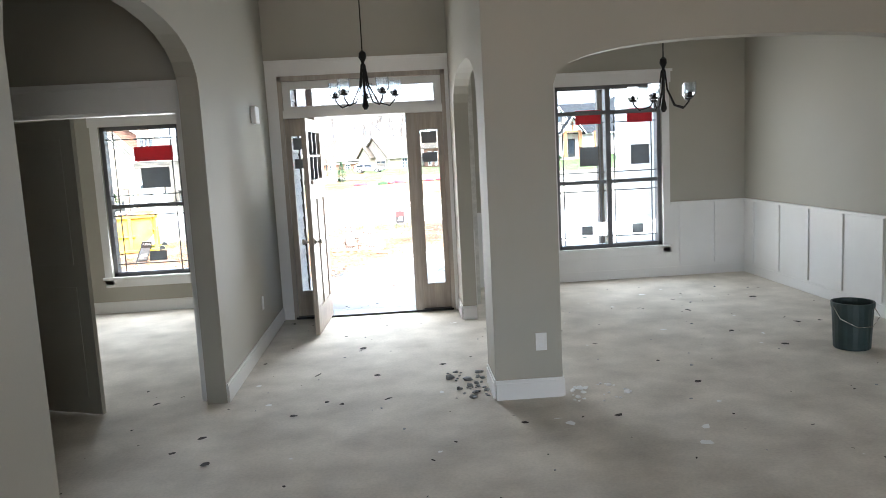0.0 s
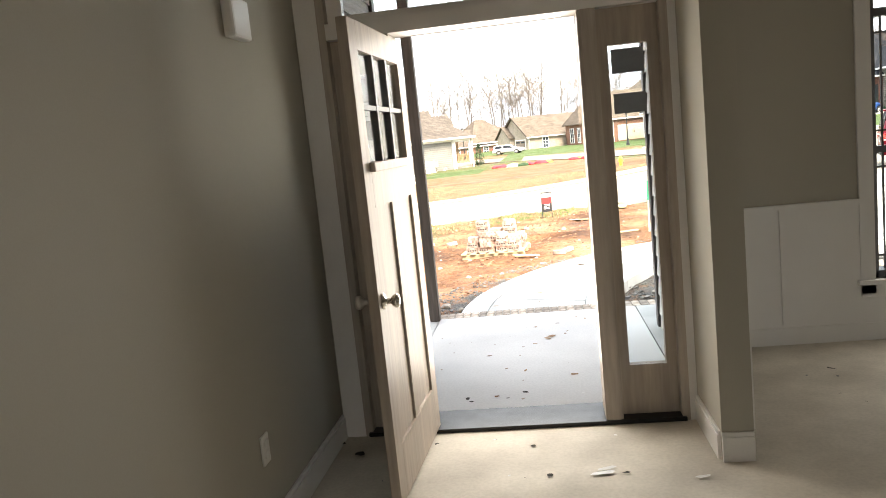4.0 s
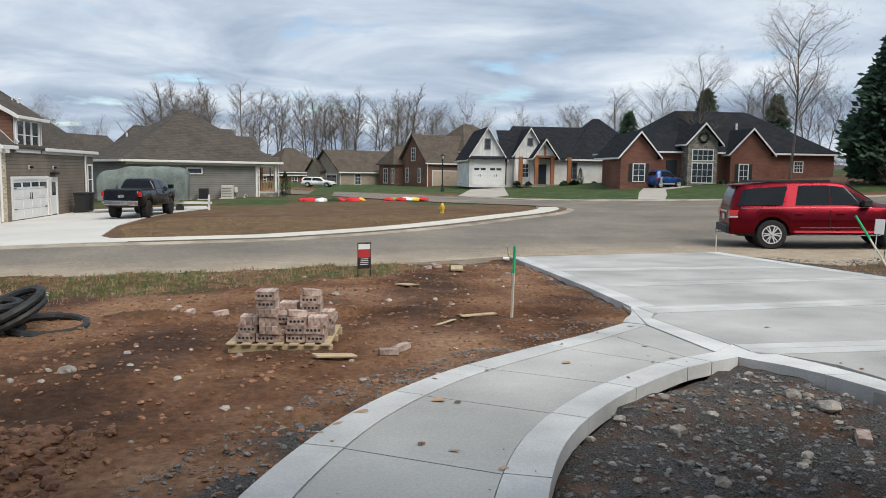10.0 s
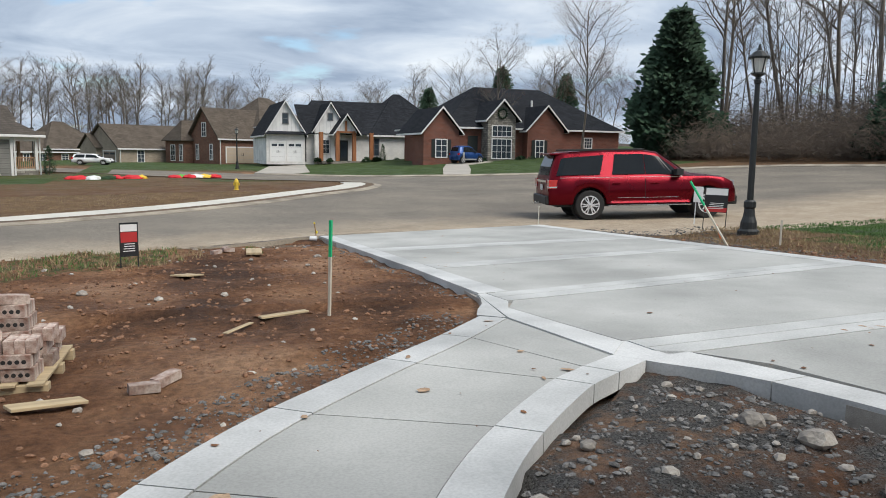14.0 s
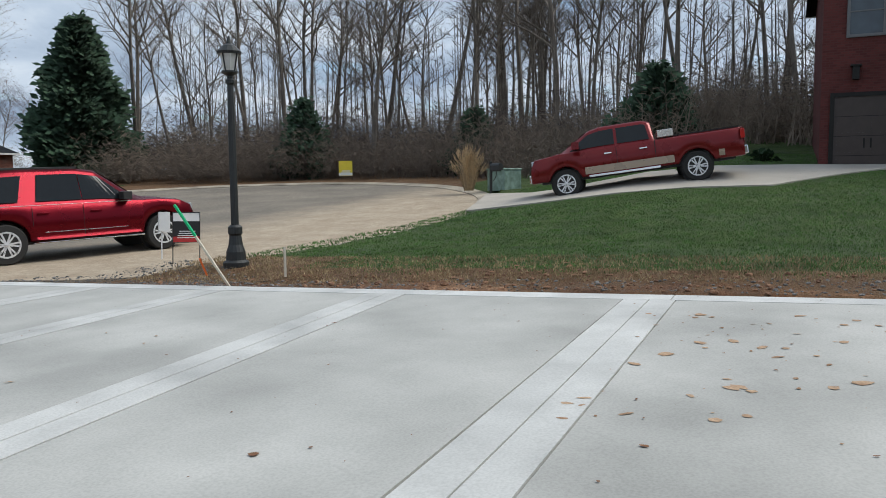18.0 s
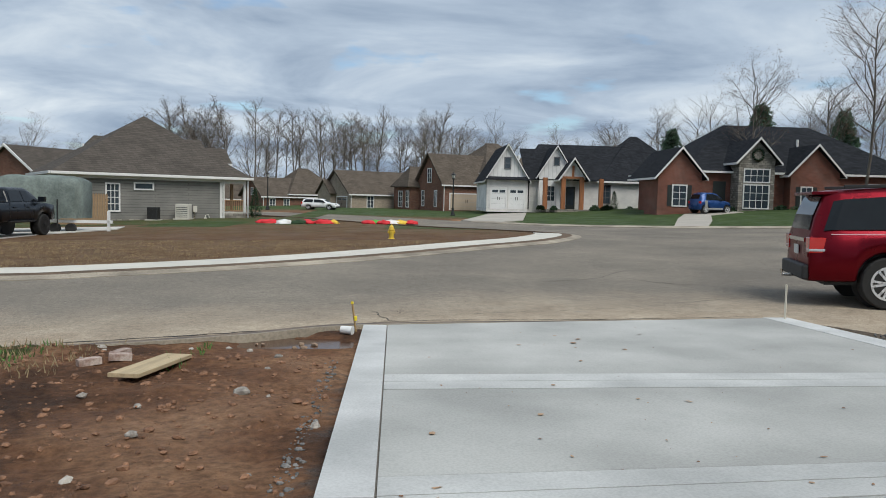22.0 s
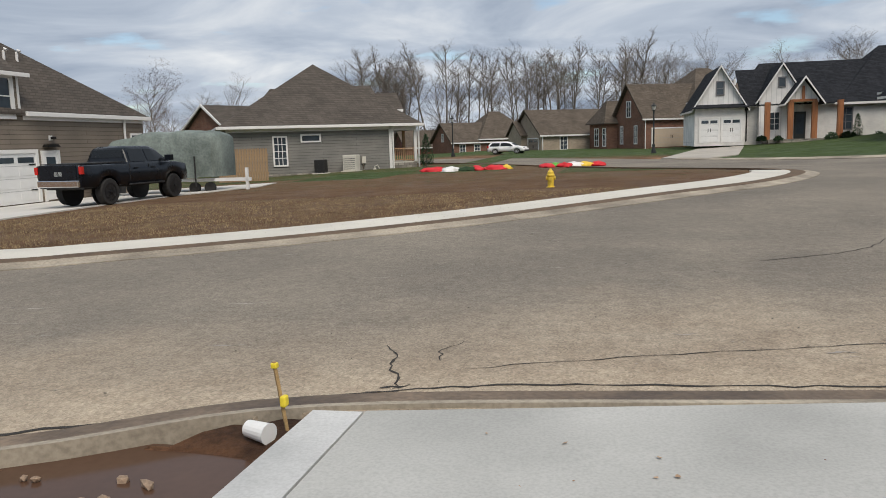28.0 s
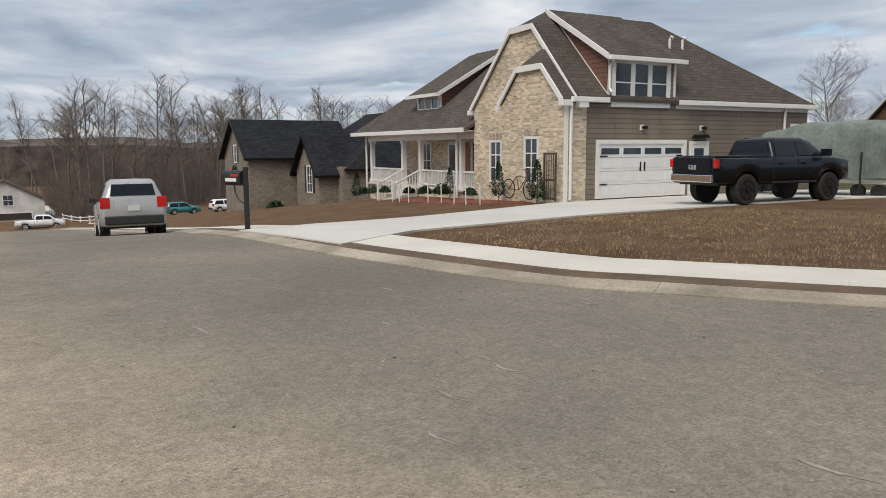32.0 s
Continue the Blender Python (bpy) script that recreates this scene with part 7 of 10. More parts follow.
def car(name, label, m, colour, tops, base, belt, half, wheels, r, rim, windows, shield, rear_glass=None, extras=None, tyre_w=0.27, category="car", lower=None):
    """A body lofted along its length. tops: (x, height, half width at the top). Local x is forward, z up from the road."""
    c = thing(name, label, category, at=m)
    xs = sorted({*np.arange(tops[0][0], tops[-1][0], 0.16).round(3).tolist(), *(t[0] for t in tops), *(w + d * r * 1.16 for w in wheels for d in (-1, -0.92, -0.75, -0.45, 0, 0.45, 0.75, 0.92, 1))})
    tx, tz, tw = zip(*tops)

    def zt(x):
        return float(np.interp(x, tx, tz))

    def wt(x):
        return float(np.interp(x, tx, tw))

    def hb(x):
        a, b_ = tops[0][0], tops[-1][0]
        e = min((x - a) / 0.5, (b_ - x) / 0.8, 1.0)
        return half * (0.86 + 0.14 * math.sqrt(max(0.0, 1 - (1 - max(e, 0.0)) ** 2)))

    def zb(x):
        z = base
        for w in wheels:
            d = abs(x - w) / (r * 1.16)
            if d < 1:
                z = max(z, r + r * 1.16 * math.sqrt(1 - d * d))
        return z

    bm = bmesh.new()
    rings = []
    for x in xs:
        h, t, b_ = hb(x), zt(x), zb(x)
        k = min(belt, t - 0.03)
        b_ = min(b_, k - 0.06)
        half_ring = [(0, b_), (h * 0.9, b_), (h * 0.985, b_ + 0.04), (h * 1.0, (b_ + k) / 2), (h * 0.985, k - 0.02), (h * 0.955, k), (wt(x), max(t - 0.07, k + 0.01)), (wt(x) * 0.86, t), (0, t + 0.012)]
        ring = [bm.verts.new((x, y, z)) for y, z in half_ring] + [bm.verts.new((x, -y, z)) for y, z in half_ring[-2:0:-1]]
        rings.append(ring)
    n = len(rings[0])
    for a, b_ in zip(rings, rings[1:]):
        for i in range(n):
            bm.faces.new((a[i], a[(i + 1) % n], b_[(i + 1) % n], b_[i]))
    bm.faces.new(rings[0])
    bm.faces.new(rings[-1][::-1])
    bmesh.ops.recalc_face_normals(bm, faces=bm.faces)
    for f in bm.faces:
        f.smooth = True
    body = part("body", bm, colour, c)
    part("underbody", boxes(((tops[0][0] + 0.25, -half * 0.8, base - 0.06), (tops[-1][0] - 0.3, half * 0.8, base + 0.3))), "black_plastic", c)
    for w in wheels:
        for s in (-1, 1):
            wheel(c, w, s * (half - tyre_w / 2 - 0.01), r, tyre_w, s, rim)
            f = bmesh.new()
            lathe(f, [(r * 1.13, 0.0), (r * 1.13, 0.02)], 20, (w, s * (half - tyre_w - 0.06), r * 1.02), "y")
            part("wheel_well", f, "black_plastic", c)
    # side glass on the slope of the cabin
    for s in (-1, 1):
        for quad in windows:
            f = bmesh.new()
            (x0, q0), (x1, q1), (x2, q2), (x3, q3) = quad
            cols = []
            for i in range(9):
                w = i / 8
                col = []
                for x, q in ((x0 + (x1 - x0) * w, q0 + (q1 - q0) * w), (x3 + (x2 - x3) * w, q3 + (q2 - q3) * w)):
                    k, t = min(belt, zt(x) - 0.03), zt(x) - 0.07
                    y = hb(x) * 0.955 + (wt(x) - hb(x) * 0.955) * q
                    col.append(f.verts.new((x, s * (y + 0.012), k + (t - k) * q + 0.004)))
                cols.append(col)
            for u, v in zip(cols, cols[1:]):
                f.faces.new((u[0], v[0], v[1], u[1]) if s < 0 else (u[0], u[1], v[1], v[0]))
            part("side_window", f, "car_glass", c)
    for nm, ends in (("windscreen", shield), ("rear_window", rear_glass)):
        if ends:
            f = bmesh.new()
            (xa, fa), (xb, fb) = ends
            pts = []
            for i in range(7):
                x = xa + (xb - xa) * i / 6
                w = wt(x) * (0.84 if i else 0.84)
                nx = 0.012 * (1 if nm == "windscreen" else -1)
                pts.append([f.verts.new((x + nx, y, zt(x) + 0.016)) for y in (-w, 0, w)])
            for a, b_ in zip(pts, pts[1:]):
                for i in range(2):
                    f.faces.new((a[i], a[i + 1], b_[i + 1], b_[i]))
            part(nm, f, "car_glass", c)
    for s in (-1, 1):
        if extras:
            for nm, mat, a, b_ in extras:
                part(nm, boxes(((a[0], s * a[1], a[2]), (b_[0], s * b_[1], b_[2])), bevel=0.008), mat, c)
    return c


def both_ends(c, rear, front, half, zr, zf, lamp_r=(0.25, 0.3), bar="black_plastic", plate=True):
    part("rear_bumper", boxes(((rear - 0.09, -half * 0.86, zr - 0.16), (rear + 0.2, half * 0.86, zr + 0.08)), bevel=0.03), bar, c)
    part("front_bumper", boxes(((front - 0.25, -half * 0.84, zf - 0.18), (front + 0.06, half * 0.84, zf + 0.06)), bevel=0.03), bar, c)
    if plate:
        part("licence_plate", boxes(((rear - 0.025, -0.16, zr + 0.22), (rear - 0.01, 0.16, zr + 0.37))), "plate", c)


SUV_AT = pose(13.47, 33.78, street_z(13.2, 33.2) + 0.005, 0, -1.6, -18)
SUV = [(-1.14, 0.82, 0.86), (-1.12, 1.14, 0.86), (-1.04, 1.46, 0.80), (-0.90, 1.80, 0.75), (-0.70, 1.87, 0.75), (0.4, 1.92, 0.76), (1.5, 1.92, 0.75), (1.95, 1.86, 0.73), (2.72, 1.34, 0.76), (2.9, 1.26, 0.82), (3.8, 1.16, 0.82), (4.06, 1.04, 0.80), (4.2, 0.78, 0.76)]
suv = car("red_suv", "long metallic red SUV parked at the kerb", SUV_AT, "red_paint", SUV, 0.42, 1.18, 1.0, (0.0, 3.34), 0.41, "alloy",
          [[(-0.94, 0.10), (0.28, 0.10), (0.42, 0.90), (-0.78, 0.86)], [(0.62, 0.10), (1.555, 0.10), (1.535, 0.92), (0.72, 0.92)], [(1.57, 0.10), (2.62, 0.12), (2.04, 0.91), (1.55, 0.92)]], ((2.70, 0), (2.02, 0)), ((-1.10, 0), (-0.92, 0)),
          [("door_handle", "red_paint", (0.62, 1.0, 0.98), (0.84, 1.03, 1.02)), ("door_handle", "red_paint", (1.70, 1.0, 0.98), (1.92, 1.03, 1.02)), ("window_trim", "chrome", (-0.85, 0.96, 1.165), (2.62, 0.985, 1.18)), ("side_step", "chrome", (0.5, 0.9, 0.38), (2.85, 1.05, 0.41)),
           ("mirror", "black_plastic", (2.36, 0.93, 1.21), (2.56, 1.17, 1.38)), ("tail_lamp", "tail_red", (-1.15, 0.70, 0.88), (-0.80, 0.965, 1.12)), ("lamp_stripe", "lamp_clear", (-1.155, 0.72, 0.90), (-0.79, 0.97, 0.94)), ("head_lamp", "lamp_clear", (3.86, 0.62, 0.90), (4.12, 0.90, 1.04)), ("roof_rail", "black_plastic", (-0.6, 0.62, 1.90), (1.6, 0.66, 1.955)), ("spoiler", "red_paint", (-1.08, 0.0, 1.80), (-0.70, 0.70, 1.85)), ("door_joint", "black_plastic", (1.545, 0.99, 0.5), (1.555, 1.002, 1.15)), ("door_joint", "black_plastic", (0.52, 0.99, 0.75), (0.53, 1.002, 1.15)), ("chrome_strip", "chrome", (0.75, 0.997, 0.60), (2.5, 1.005, 0.612))])
both_ends(suv, -1.14, 4.20, 1.0, 0.60, 0.54)
part("tailgate_trim", boxes(((-1.16, -0.6, 1.04), (-1.11, 0.6, 1.10))), "chrome", suv)
bm = bmesh.new()
tube(bm, [(-1.1, 0, 0.45), (-1.38, 0, 0.45), (-1.38, 0, 0.54)], 0.03, 6)
part("tow_hitch", bm, "steel", suv)


def pickup(name, label, m, colour, rim, r, lift, lower=None):
    L = lift
    tops = [(-1.30, 0.85 + L, 0.90), (-1.28, 1.28 + L, 0.92), (1.08, 1.30 + L, 0.92), (1.10, 1.42 + L, 0.86), (1.16, 1.80 + L, 0.72), (1.4, 1.88 + L, 0.71), (2.6, 1.88 + L, 0.71), (2.95, 1.80 + L, 0.70), (3.62, 1.36 + L, 0.76), (3.75, 1.28 + L, 0.84), (4.55, 1.18 + L, 0.84), (4.66, 1.0 + L, 0.82), (4.70, 0.8 + L, 0.8)]
    t = car(name, label, m, colour, tops, 0.48 + L, 1.24 + L, 1.0, (0.0, 3.68), r, rim,
            [[(1.22, 0.12), (2.12, 0.12), (2.12, 0.92), (1.30, 0.92)], [(2.2, 0.12), (3.5, 0.14), (2.98, 0.9), (2.2, 0.92)]], ((3.58, 0), (3.0, 0)), ((1.105, 0), (1.15, 0)),
            [("door_handle", colour if colour == "black_paint" else "chrome", (1.3, 1.0, 1.06 + L), (1.52, 1.03, 1.10 + L)), ("door_handle", colour if colour == "black_paint" else "chrome", (2.3, 1.0, 1.06 + L), (2.52, 1.03, 1.10 + L)), ("mirror", colour, (3.2, 0.95, 1.30 + L), (3.4, 1.22, 1.52 + L)),
             ("tail_lamp", "tail_red", (-1.315, 0.86, 0.96 + L), (-1.2, 0.995, 1.22 + L)), ("head_lamp", "lamp_clear", (4.42, 0.62, 0.96 + L), (4.64, 0.90, 1.14 + L)), ("side_step", "chrome" if lower else "black_plastic", (1.0, 0.9, 0.46 + L), (3.0, 1.04, 0.52 + L)), ("cab_joint", "black_plastic", (1.08, 0.97, 0.6 + L), (1.10, 1.003, 1.25 + L)), ("door_joint", "black_plastic", (2.16, 0.99, 0.6 + L), (2.17, 1.003, 1.22 + L))]
            + ([("lower_panel", lower, (-0.75, 0.99, 0.56 + L), (-0.6, 1.004, 0.74 + L)), ("lower_panel", lower, (0.6, 0.99, 0.55 + L), (3.1, 1.006, 0.76 + L))] if lower else []), tyre_w=0.30, category="pickup truck")
    both_ends(t, -1.30, 4.70, 1.0, 0.68 + L, 0.68 + L, bar="chrome")
    part("bed_cover", boxes(((-1.2, -0.82, 1.29 + L), (1.02, 0.82, 1.325 + L))), "black_plastic", t)
    part("tailgate", boxes(((-1.325, -0.76, 0.82 + L), (-1.295, 0.76, 1.27 + L)), bevel=0.008), colour, t)
    return t


black_truck = pickup("black_pickup", "lifted black crew cab pickup with black wheels on the drive", pose(-8.30, 47.12, ground_z(-8.3, 48.5, False) + 0.04, 0, 0, 85.4), "black_paint", "black_alloy", 0.47, 0.18)
black_truck.scale = (0.83, 0.83, 0.83)
red_truck = pickup("maroon_pickup", "maroon crew cab pickup with beige lower panels on the slope", pose(26.45, 21.1, ground_z(25.5, 21, False) + 0.02, 0, 7.5, 101), "maroon_paint", "alloy", 0.42, 0.06, "beige_paint")
part("tool_box", boxes(((0.55, -0.86, 1.36), (1.0, 0.86, 1.58)), bevel=0.02), "steel", red_truck)
HATCH = [(-0.95, 0.75, 0.72), (-0.92, 1.1, 0.72), (-0.7, 1.55, 0.64), (-0.4, 1.68, 0.62), (1.4, 1.68, 0.62), (1.8, 1.55, 0.6), (2.4, 1.12, 0.66), (3.3, 0.98, 0.68), (3.5, 0.7, 0.64)]


def small_car(name, label, m, colour, scale=1.0, rim="alloy"):
    c = car(name, label, m, colour, HATCH, 0.34, 1.02, 0.9, (0.0, 2.62), 0.35, rim,
            [[(-0.7, 0.1), (0.55, 0.1), (0.55, 0.92), (-0.4, 0.9)], [(0.65, 0.1), (2.2, 0.12), (1.75, 0.9), (0.65, 0.92)]], ((2.35, 0), (1.85, 0)), ((-0.88, 0), (-0.72, 0)),
            [("tail_lamp", "tail_red", (-0.955, 0.62, 0.85), (-0.75, 0.875, 1.15)), ("mirror", "black_plastic", (1.85, 0.85, 1.06), (2.0, 1.05, 1.2)), ("head_lamp", "lamp_clear", (3.2, 0.5, 0.75), (3.44, 0.75, 0.9))], tyre_w=0.22)
    both_ends(c, -0.95, 3.5, 0.9, 0.55, 0.5)
    return c


small_car("silver_suv", "silver compact SUV parked facing away on the street", pose(-14.7, 33.35, street_z(-15.5, 33) + 0.01, 0, 4.5, 177), "silver_paint").scale = (0.82, 0.85, 0.85)
white_car = small_car("white_car", "white parked sedan in front of the tan houses", pose(-3.2, 100.6, ground_z(-3, 101, False) + 0.0, 0, 0, -14), "white_paint")
white_car.scale = (0.85, 0.82, 0.66)
MICRO = [(-0.48, 0.62, 0.66), (-0.46, 1.0, 0.66), (-0.30, 1.40, 0.58), (0.0, 1.53, 0.56), (0.75, 1.53, 0.56), (1.1, 1.42, 0.56), (1.62, 0.98, 0.62), (2.0, 0.86, 0.62), (2.14, 0.6, 0.58)]
blue = car("blue_microcar", "small blue two-seat car with silver frame on a drive", pose(27.9, 76.0, ground_z(28, 76, False) + 0.06, 0, 0, 12), "blue_paint", MICRO, 0.28, 0.92, 0.8, (0.0, 1.82), 0.30, "alloy",
           [[(0.02, 0.1), (1.5, 0.1), (1.08, 0.9), (0.12, 0.92)]], ((1.58, 0), (1.14, 0)), ((-0.44, 0), (-0.31, 0)),
           [("tail_lamp", "tail_red", (-0.485, 0.55, 0.72), (-0.38, 0.74, 0.9)), ("head_lamp", "lamp_clear", (1.92, 0.42, 0.62), (2.1, 0.66, 0.78)), ("mirror", "black_plastic", (1.2, 0.76, 0.95), (1.32, 0.92, 1.06)), ("frame_arch", "silver_paint", (-0.1, 0.785, 0.45), (0.1, 0.815, 0.95)), ("sill", "silver_paint", (0.1, 0.78, 0.3), (1.4, 0.81, 0.42))], tyre_w=0.19)
far_truck = pickup("white_pickup", "distant white pickup parked across the street end", pose(-86.5, 32.3, street_z(-86, 33) + 0.02, 0, 0, 82), "white_paint", "alloy", 0.42, 0.06)
far_truck.scale = (0.8, 0.8, 0.8)
for x, y, c, k in ((-80.0, 46.2, "teal_paint", "small teal car parked beyond the lawn"), (-75.0, 49.8, "white_paint", "small white car parked beyond the lawn"), (-77.0, 51.0, "tail_red", "small red car parked beyond the lawn")):
    small_car("parked_car", k, pose(x, y, ground_z(x, y, False) + 0.05, 0, 0, 95), c).scale = (0.8, 0.8, 0.8)

# ---- trees ----
MAT.update(
    bark=material("gray_brown_bark", (0.17, 0.145, 0.12), 0.95, 0.3, 6, 50, 0.5, stretch=(1, 1, 0.25)),
    twig=material("bare_twigs", (0.145, 0.12, 0.10), 0.95, 0.2, 6, 50, 0.0),
    pale_twig=material("pale_bare_twigs", (0.19, 0.158, 0.13), 0.95, 0.2, 6, 50, 0.0),
    cedar_leaf=material("dark_cedar_foliage", (0.036, 0.074, 0.038), 0.95, 0.45, 3, 30, 0.0),
    dry_leaf=material("dry_oak_leaves", (0.16, 0.075, 0.045), 0.95, 0.35, 5, 40, 0.0),
    far_wood=material("distant_winter_wood", (0.085, 0.066, 0.056), 0.98, 0.5, 0.4, 3.0, 0.0, second=(0.13, 0.10, 0.085)),
    brush_dark=material("dark_winter_brush", (0.115, 0.09, 0.075), 0.95, 0.45, 1.5, 20, 0.0),
    brush=material("winter_brush", (0.225, 0.178, 0.137), 0.95, 0.4, 2, 30, 0.0),
    shrub_leaf=material("clipped_shrub_foliage", (0.022, 0.052, 0.018), 0.9, 0.4, 6, 60, 0.0),
)


def sliver(bm, p, q, w, rng):
    """A thin twig, one narrow leaf-shaped face."""
    side = (q - p).cross(Vector((rng.uniform(-1, 1), rng.uniform(-1, 1), rng.uniform(-1, 1)))).normalized() * w
    bm.faces.new([bm.verts.new(v) for v in (p - side, p.lerp(q, 0.6) - side * 0.6, q, p.lerp(q, 0.6) + side * 0.6, p + side)])


def grow(bt, bl, start, way, length, radius, level, rng, tips, low, spread=0.34):
    """A limb and its branches; thick ones go to the trunk mesh, thin ones to the crown."""
    pts, p, d = [start], start.copy(), way.normalized()
    n = (6, 5, 3, 2)[level]
    for i in range(n):
        bend = (0.07, 0.24, 0.34, 0.4)[level]
        d = (d + Vector((rng.uniform(-1, 1), rng.uniform(-1, 1), rng.uniform(-0.55, 0.75))) * bend).normalized()
        p = p + d * length / n
        pts.append(p.copy())
    if level == 3:
        for a, b in zip(pts, pts[1:]):
            sliver(bl, a, b, radius * 0.75, rng)
        for k in range(4):
            q = pts[1].lerp(pts[2], rng.random()) if k > 1 else pts[0].lerp(pts[1], 0.3 + 0.7 * rng.random())
            w = (d + Vector((rng.uniform(-1, 1), rng.uniform(-1, 1), rng.uniform(-0.6, 0.8)))).normalized()
            sliver(bl, q, q + w * length * rng.uniform(0.35, 0.7), radius * 0.45, rng)
        tips.append(p)
        return
    tube(bt if level < 2 else bl, pts, radius, (7, 5, 3)[level], radius * (0.22, 0.25, 0.4)[level])
    count = (15, 8, 6)[level]
    for k in range(count):
        f = low + (0.99 - low) * (k + rng.random() * 0.8) / count if level == 0 else 0.22 + 0.77 * (k + rng.random()) / count
        f = min(f, 0.99)
        i = min(int(f * n), n - 1)
        q = pts[i].lerp(pts[i + 1], f * n - i)
        a = rng.random() * 2 * math.pi
        side = Vector((math.cos(a), math.sin(a), 0))
        rise = rng.uniform(0.35, 1.1) if level == 0 else rng.uniform(-0.1, 0.5)
        w = (d * (0.45 if level == 0 else 0.8) + side + Vector((0, 0, rise))).normalized()
        g = (spread, 0.52, 0.6)[level] * rng.uniform(0.6, 1.2)
        g *= 1.25 - 0.75 * abs(f - 0.45) if level == 0 else 1.1 - 0.4 * f
        grow(bt, bl, q, w, length * g, radius * (0.46 if level == 0 else 0.42) * (1.15 - 0.5 * f), level + 1, rng, tips, low, spread)


def bare_tree(height, seed, label, twig="twig", leaves=0, m=None, low=0.38, spread=0.34):
    rng = random.Random(seed)
    t = thing("bare_tree", label, "tree", "bare winter trees", at=m)
    bt, bl, tips = bmesh.new(), bmesh.new(), []
    grow(bt, bl, Vector((0, 0, -0.3)), Vector((rng.uniform(-0.06, 0.06), rng.uniform(-0.06, 0.06), 1)), height * 0.9, height * 0.0088, 0, rng, tips, low, spread)
    part("trunk", bt, "bark", t)
    part("crown", bl, twig, t)
    if leaves:
        bf = bmesh.new()
        for p in tips:
            for _ in range(leaves):
                o = p + Vector((rng.gauss(0, 0.25), rng.gauss(0, 0.25), rng.gauss(0, 0.25)))
                u = Vector((rng.uniform(-1, 1), rng.uniform(-1, 1), rng.uniform(-1, 1))).normalized() * 0.05
                v = u.orthogonal().normalized() * 0.035
                bf.faces.new([bf.verts.new(o + q) for q in (u, v, -u, -v)])
        part("leaves", bf, "dry_leaf", t, "dry brown leaves")
    return t


protos = [bare_tree(h, k, "tall slender bare gray tree at the wood edge", tw, 0, pose(x, y, ground_z(x, y, False)), low, sp) for h, k, tw, x, y, low, sp in [
    (15.5, 1, "twig", 47.5, 44.0, 0.42, 0.24), (17.5, 2, "pale_twig", 46.0, 36.0, 0.5, 0.2), (16.0, 4, "twig", 45.5, 29.0, 0.45, 0.22), (18.0, 8, "pale_twig", 47.0, 24.0, 0.55, 0.18)]]
round_protos = [bare_tree(h, k, "bare deciduous tree with a rounded crown of fine twigs", tw, 0, pose(x, y, ground_z(x, y, False)), low, sp) for h, k, tw, x, y, low, sp in [
    (13.5, 3, "pale_twig", 50.0, 60.0, 0.3, 0.36), (12.0, 5, "pale_twig", 52.0, 70.0, 0.32, 0.38), (14.0, 9, "twig", 55.0, 66.0, 0.36, 0.34)]]
leafy = bare_tree(14.2, 7, "slender tree with some dry brown leaves still on", "pale_twig", 4, pose(38.5, 73.0, ground_z(38, 73, False)))
rng = random.Random(11)


def wood(n, xr, yr, zf, scale=(0.8, 1.2), kinds=protos, keep=lambda x, y: True):
    for i in range(n):
        for _ in range(20):
            x, y = rng.uniform(*xr), rng.uniform(*yr)
            if keep(x, y):
                break
        s = rng.uniform(*scale)
        ob = copy_thing(rng.choice(kinds), pose(x, y, zf(x, y) - 0.1, 0, 0, rng.uniform(0, 360)))
        ob.scale = (s * rng.uniform(0.95, 1.3), s * rng.uniform(0.95, 1.3), s)


def gz(x, y):
    return ground_z(x, y, False)


# the wood beyond the turning circle
wood(62, (42, 70), (12, 66), gz, (0.85, 1.3), keep=lambda x, y: math.hypot(x - 27, y - 40) > 16.5 and (x > 43 or y > 55))
wood(12, (36, 60), (-6, 16), gz, (0.9, 1.25), keep=lambda x, y: x > 42)
# trees behind the houses
wood(54, (-30, 14), (131, 152), gz, (0.7, 1.0))
wood(16, (-30, 14), (133, 150), gz, (0.7, 1.0), kinds=round_protos)
wood(34, (12, 75), (122, 150), gz, (0.65, 0.95), kinds=round_protos)
wood(14, (28, 75), (98, 118), gz, (0.65, 0.95), kinds=round_protos)
wood(54, (-140, -96), (38, 104), gz, (0.8, 1.15))
wood(14, (-130, -94), (40, 104), gz, (0.8, 1.0), kinds=round_protos)
wood(12, (-60, -28), (100, 130), gz, (0.6, 0.8), kinds=round_protos)
wood(10, (-165, -118), (14, 42), gz, (0.8, 1.1))
for x, y, s in ((-21.5, 72.5, 0.5), (-26, 80, 0.38), (47, 84, 0.7), (52, 88, 0.62), (34.6, 81, 0.8)):
    ob = copy_thing(leafy, pose(x, y, gz(x, y) - 0.1, 0, 0, x * 37))
    ob.scale = (s, s, s)


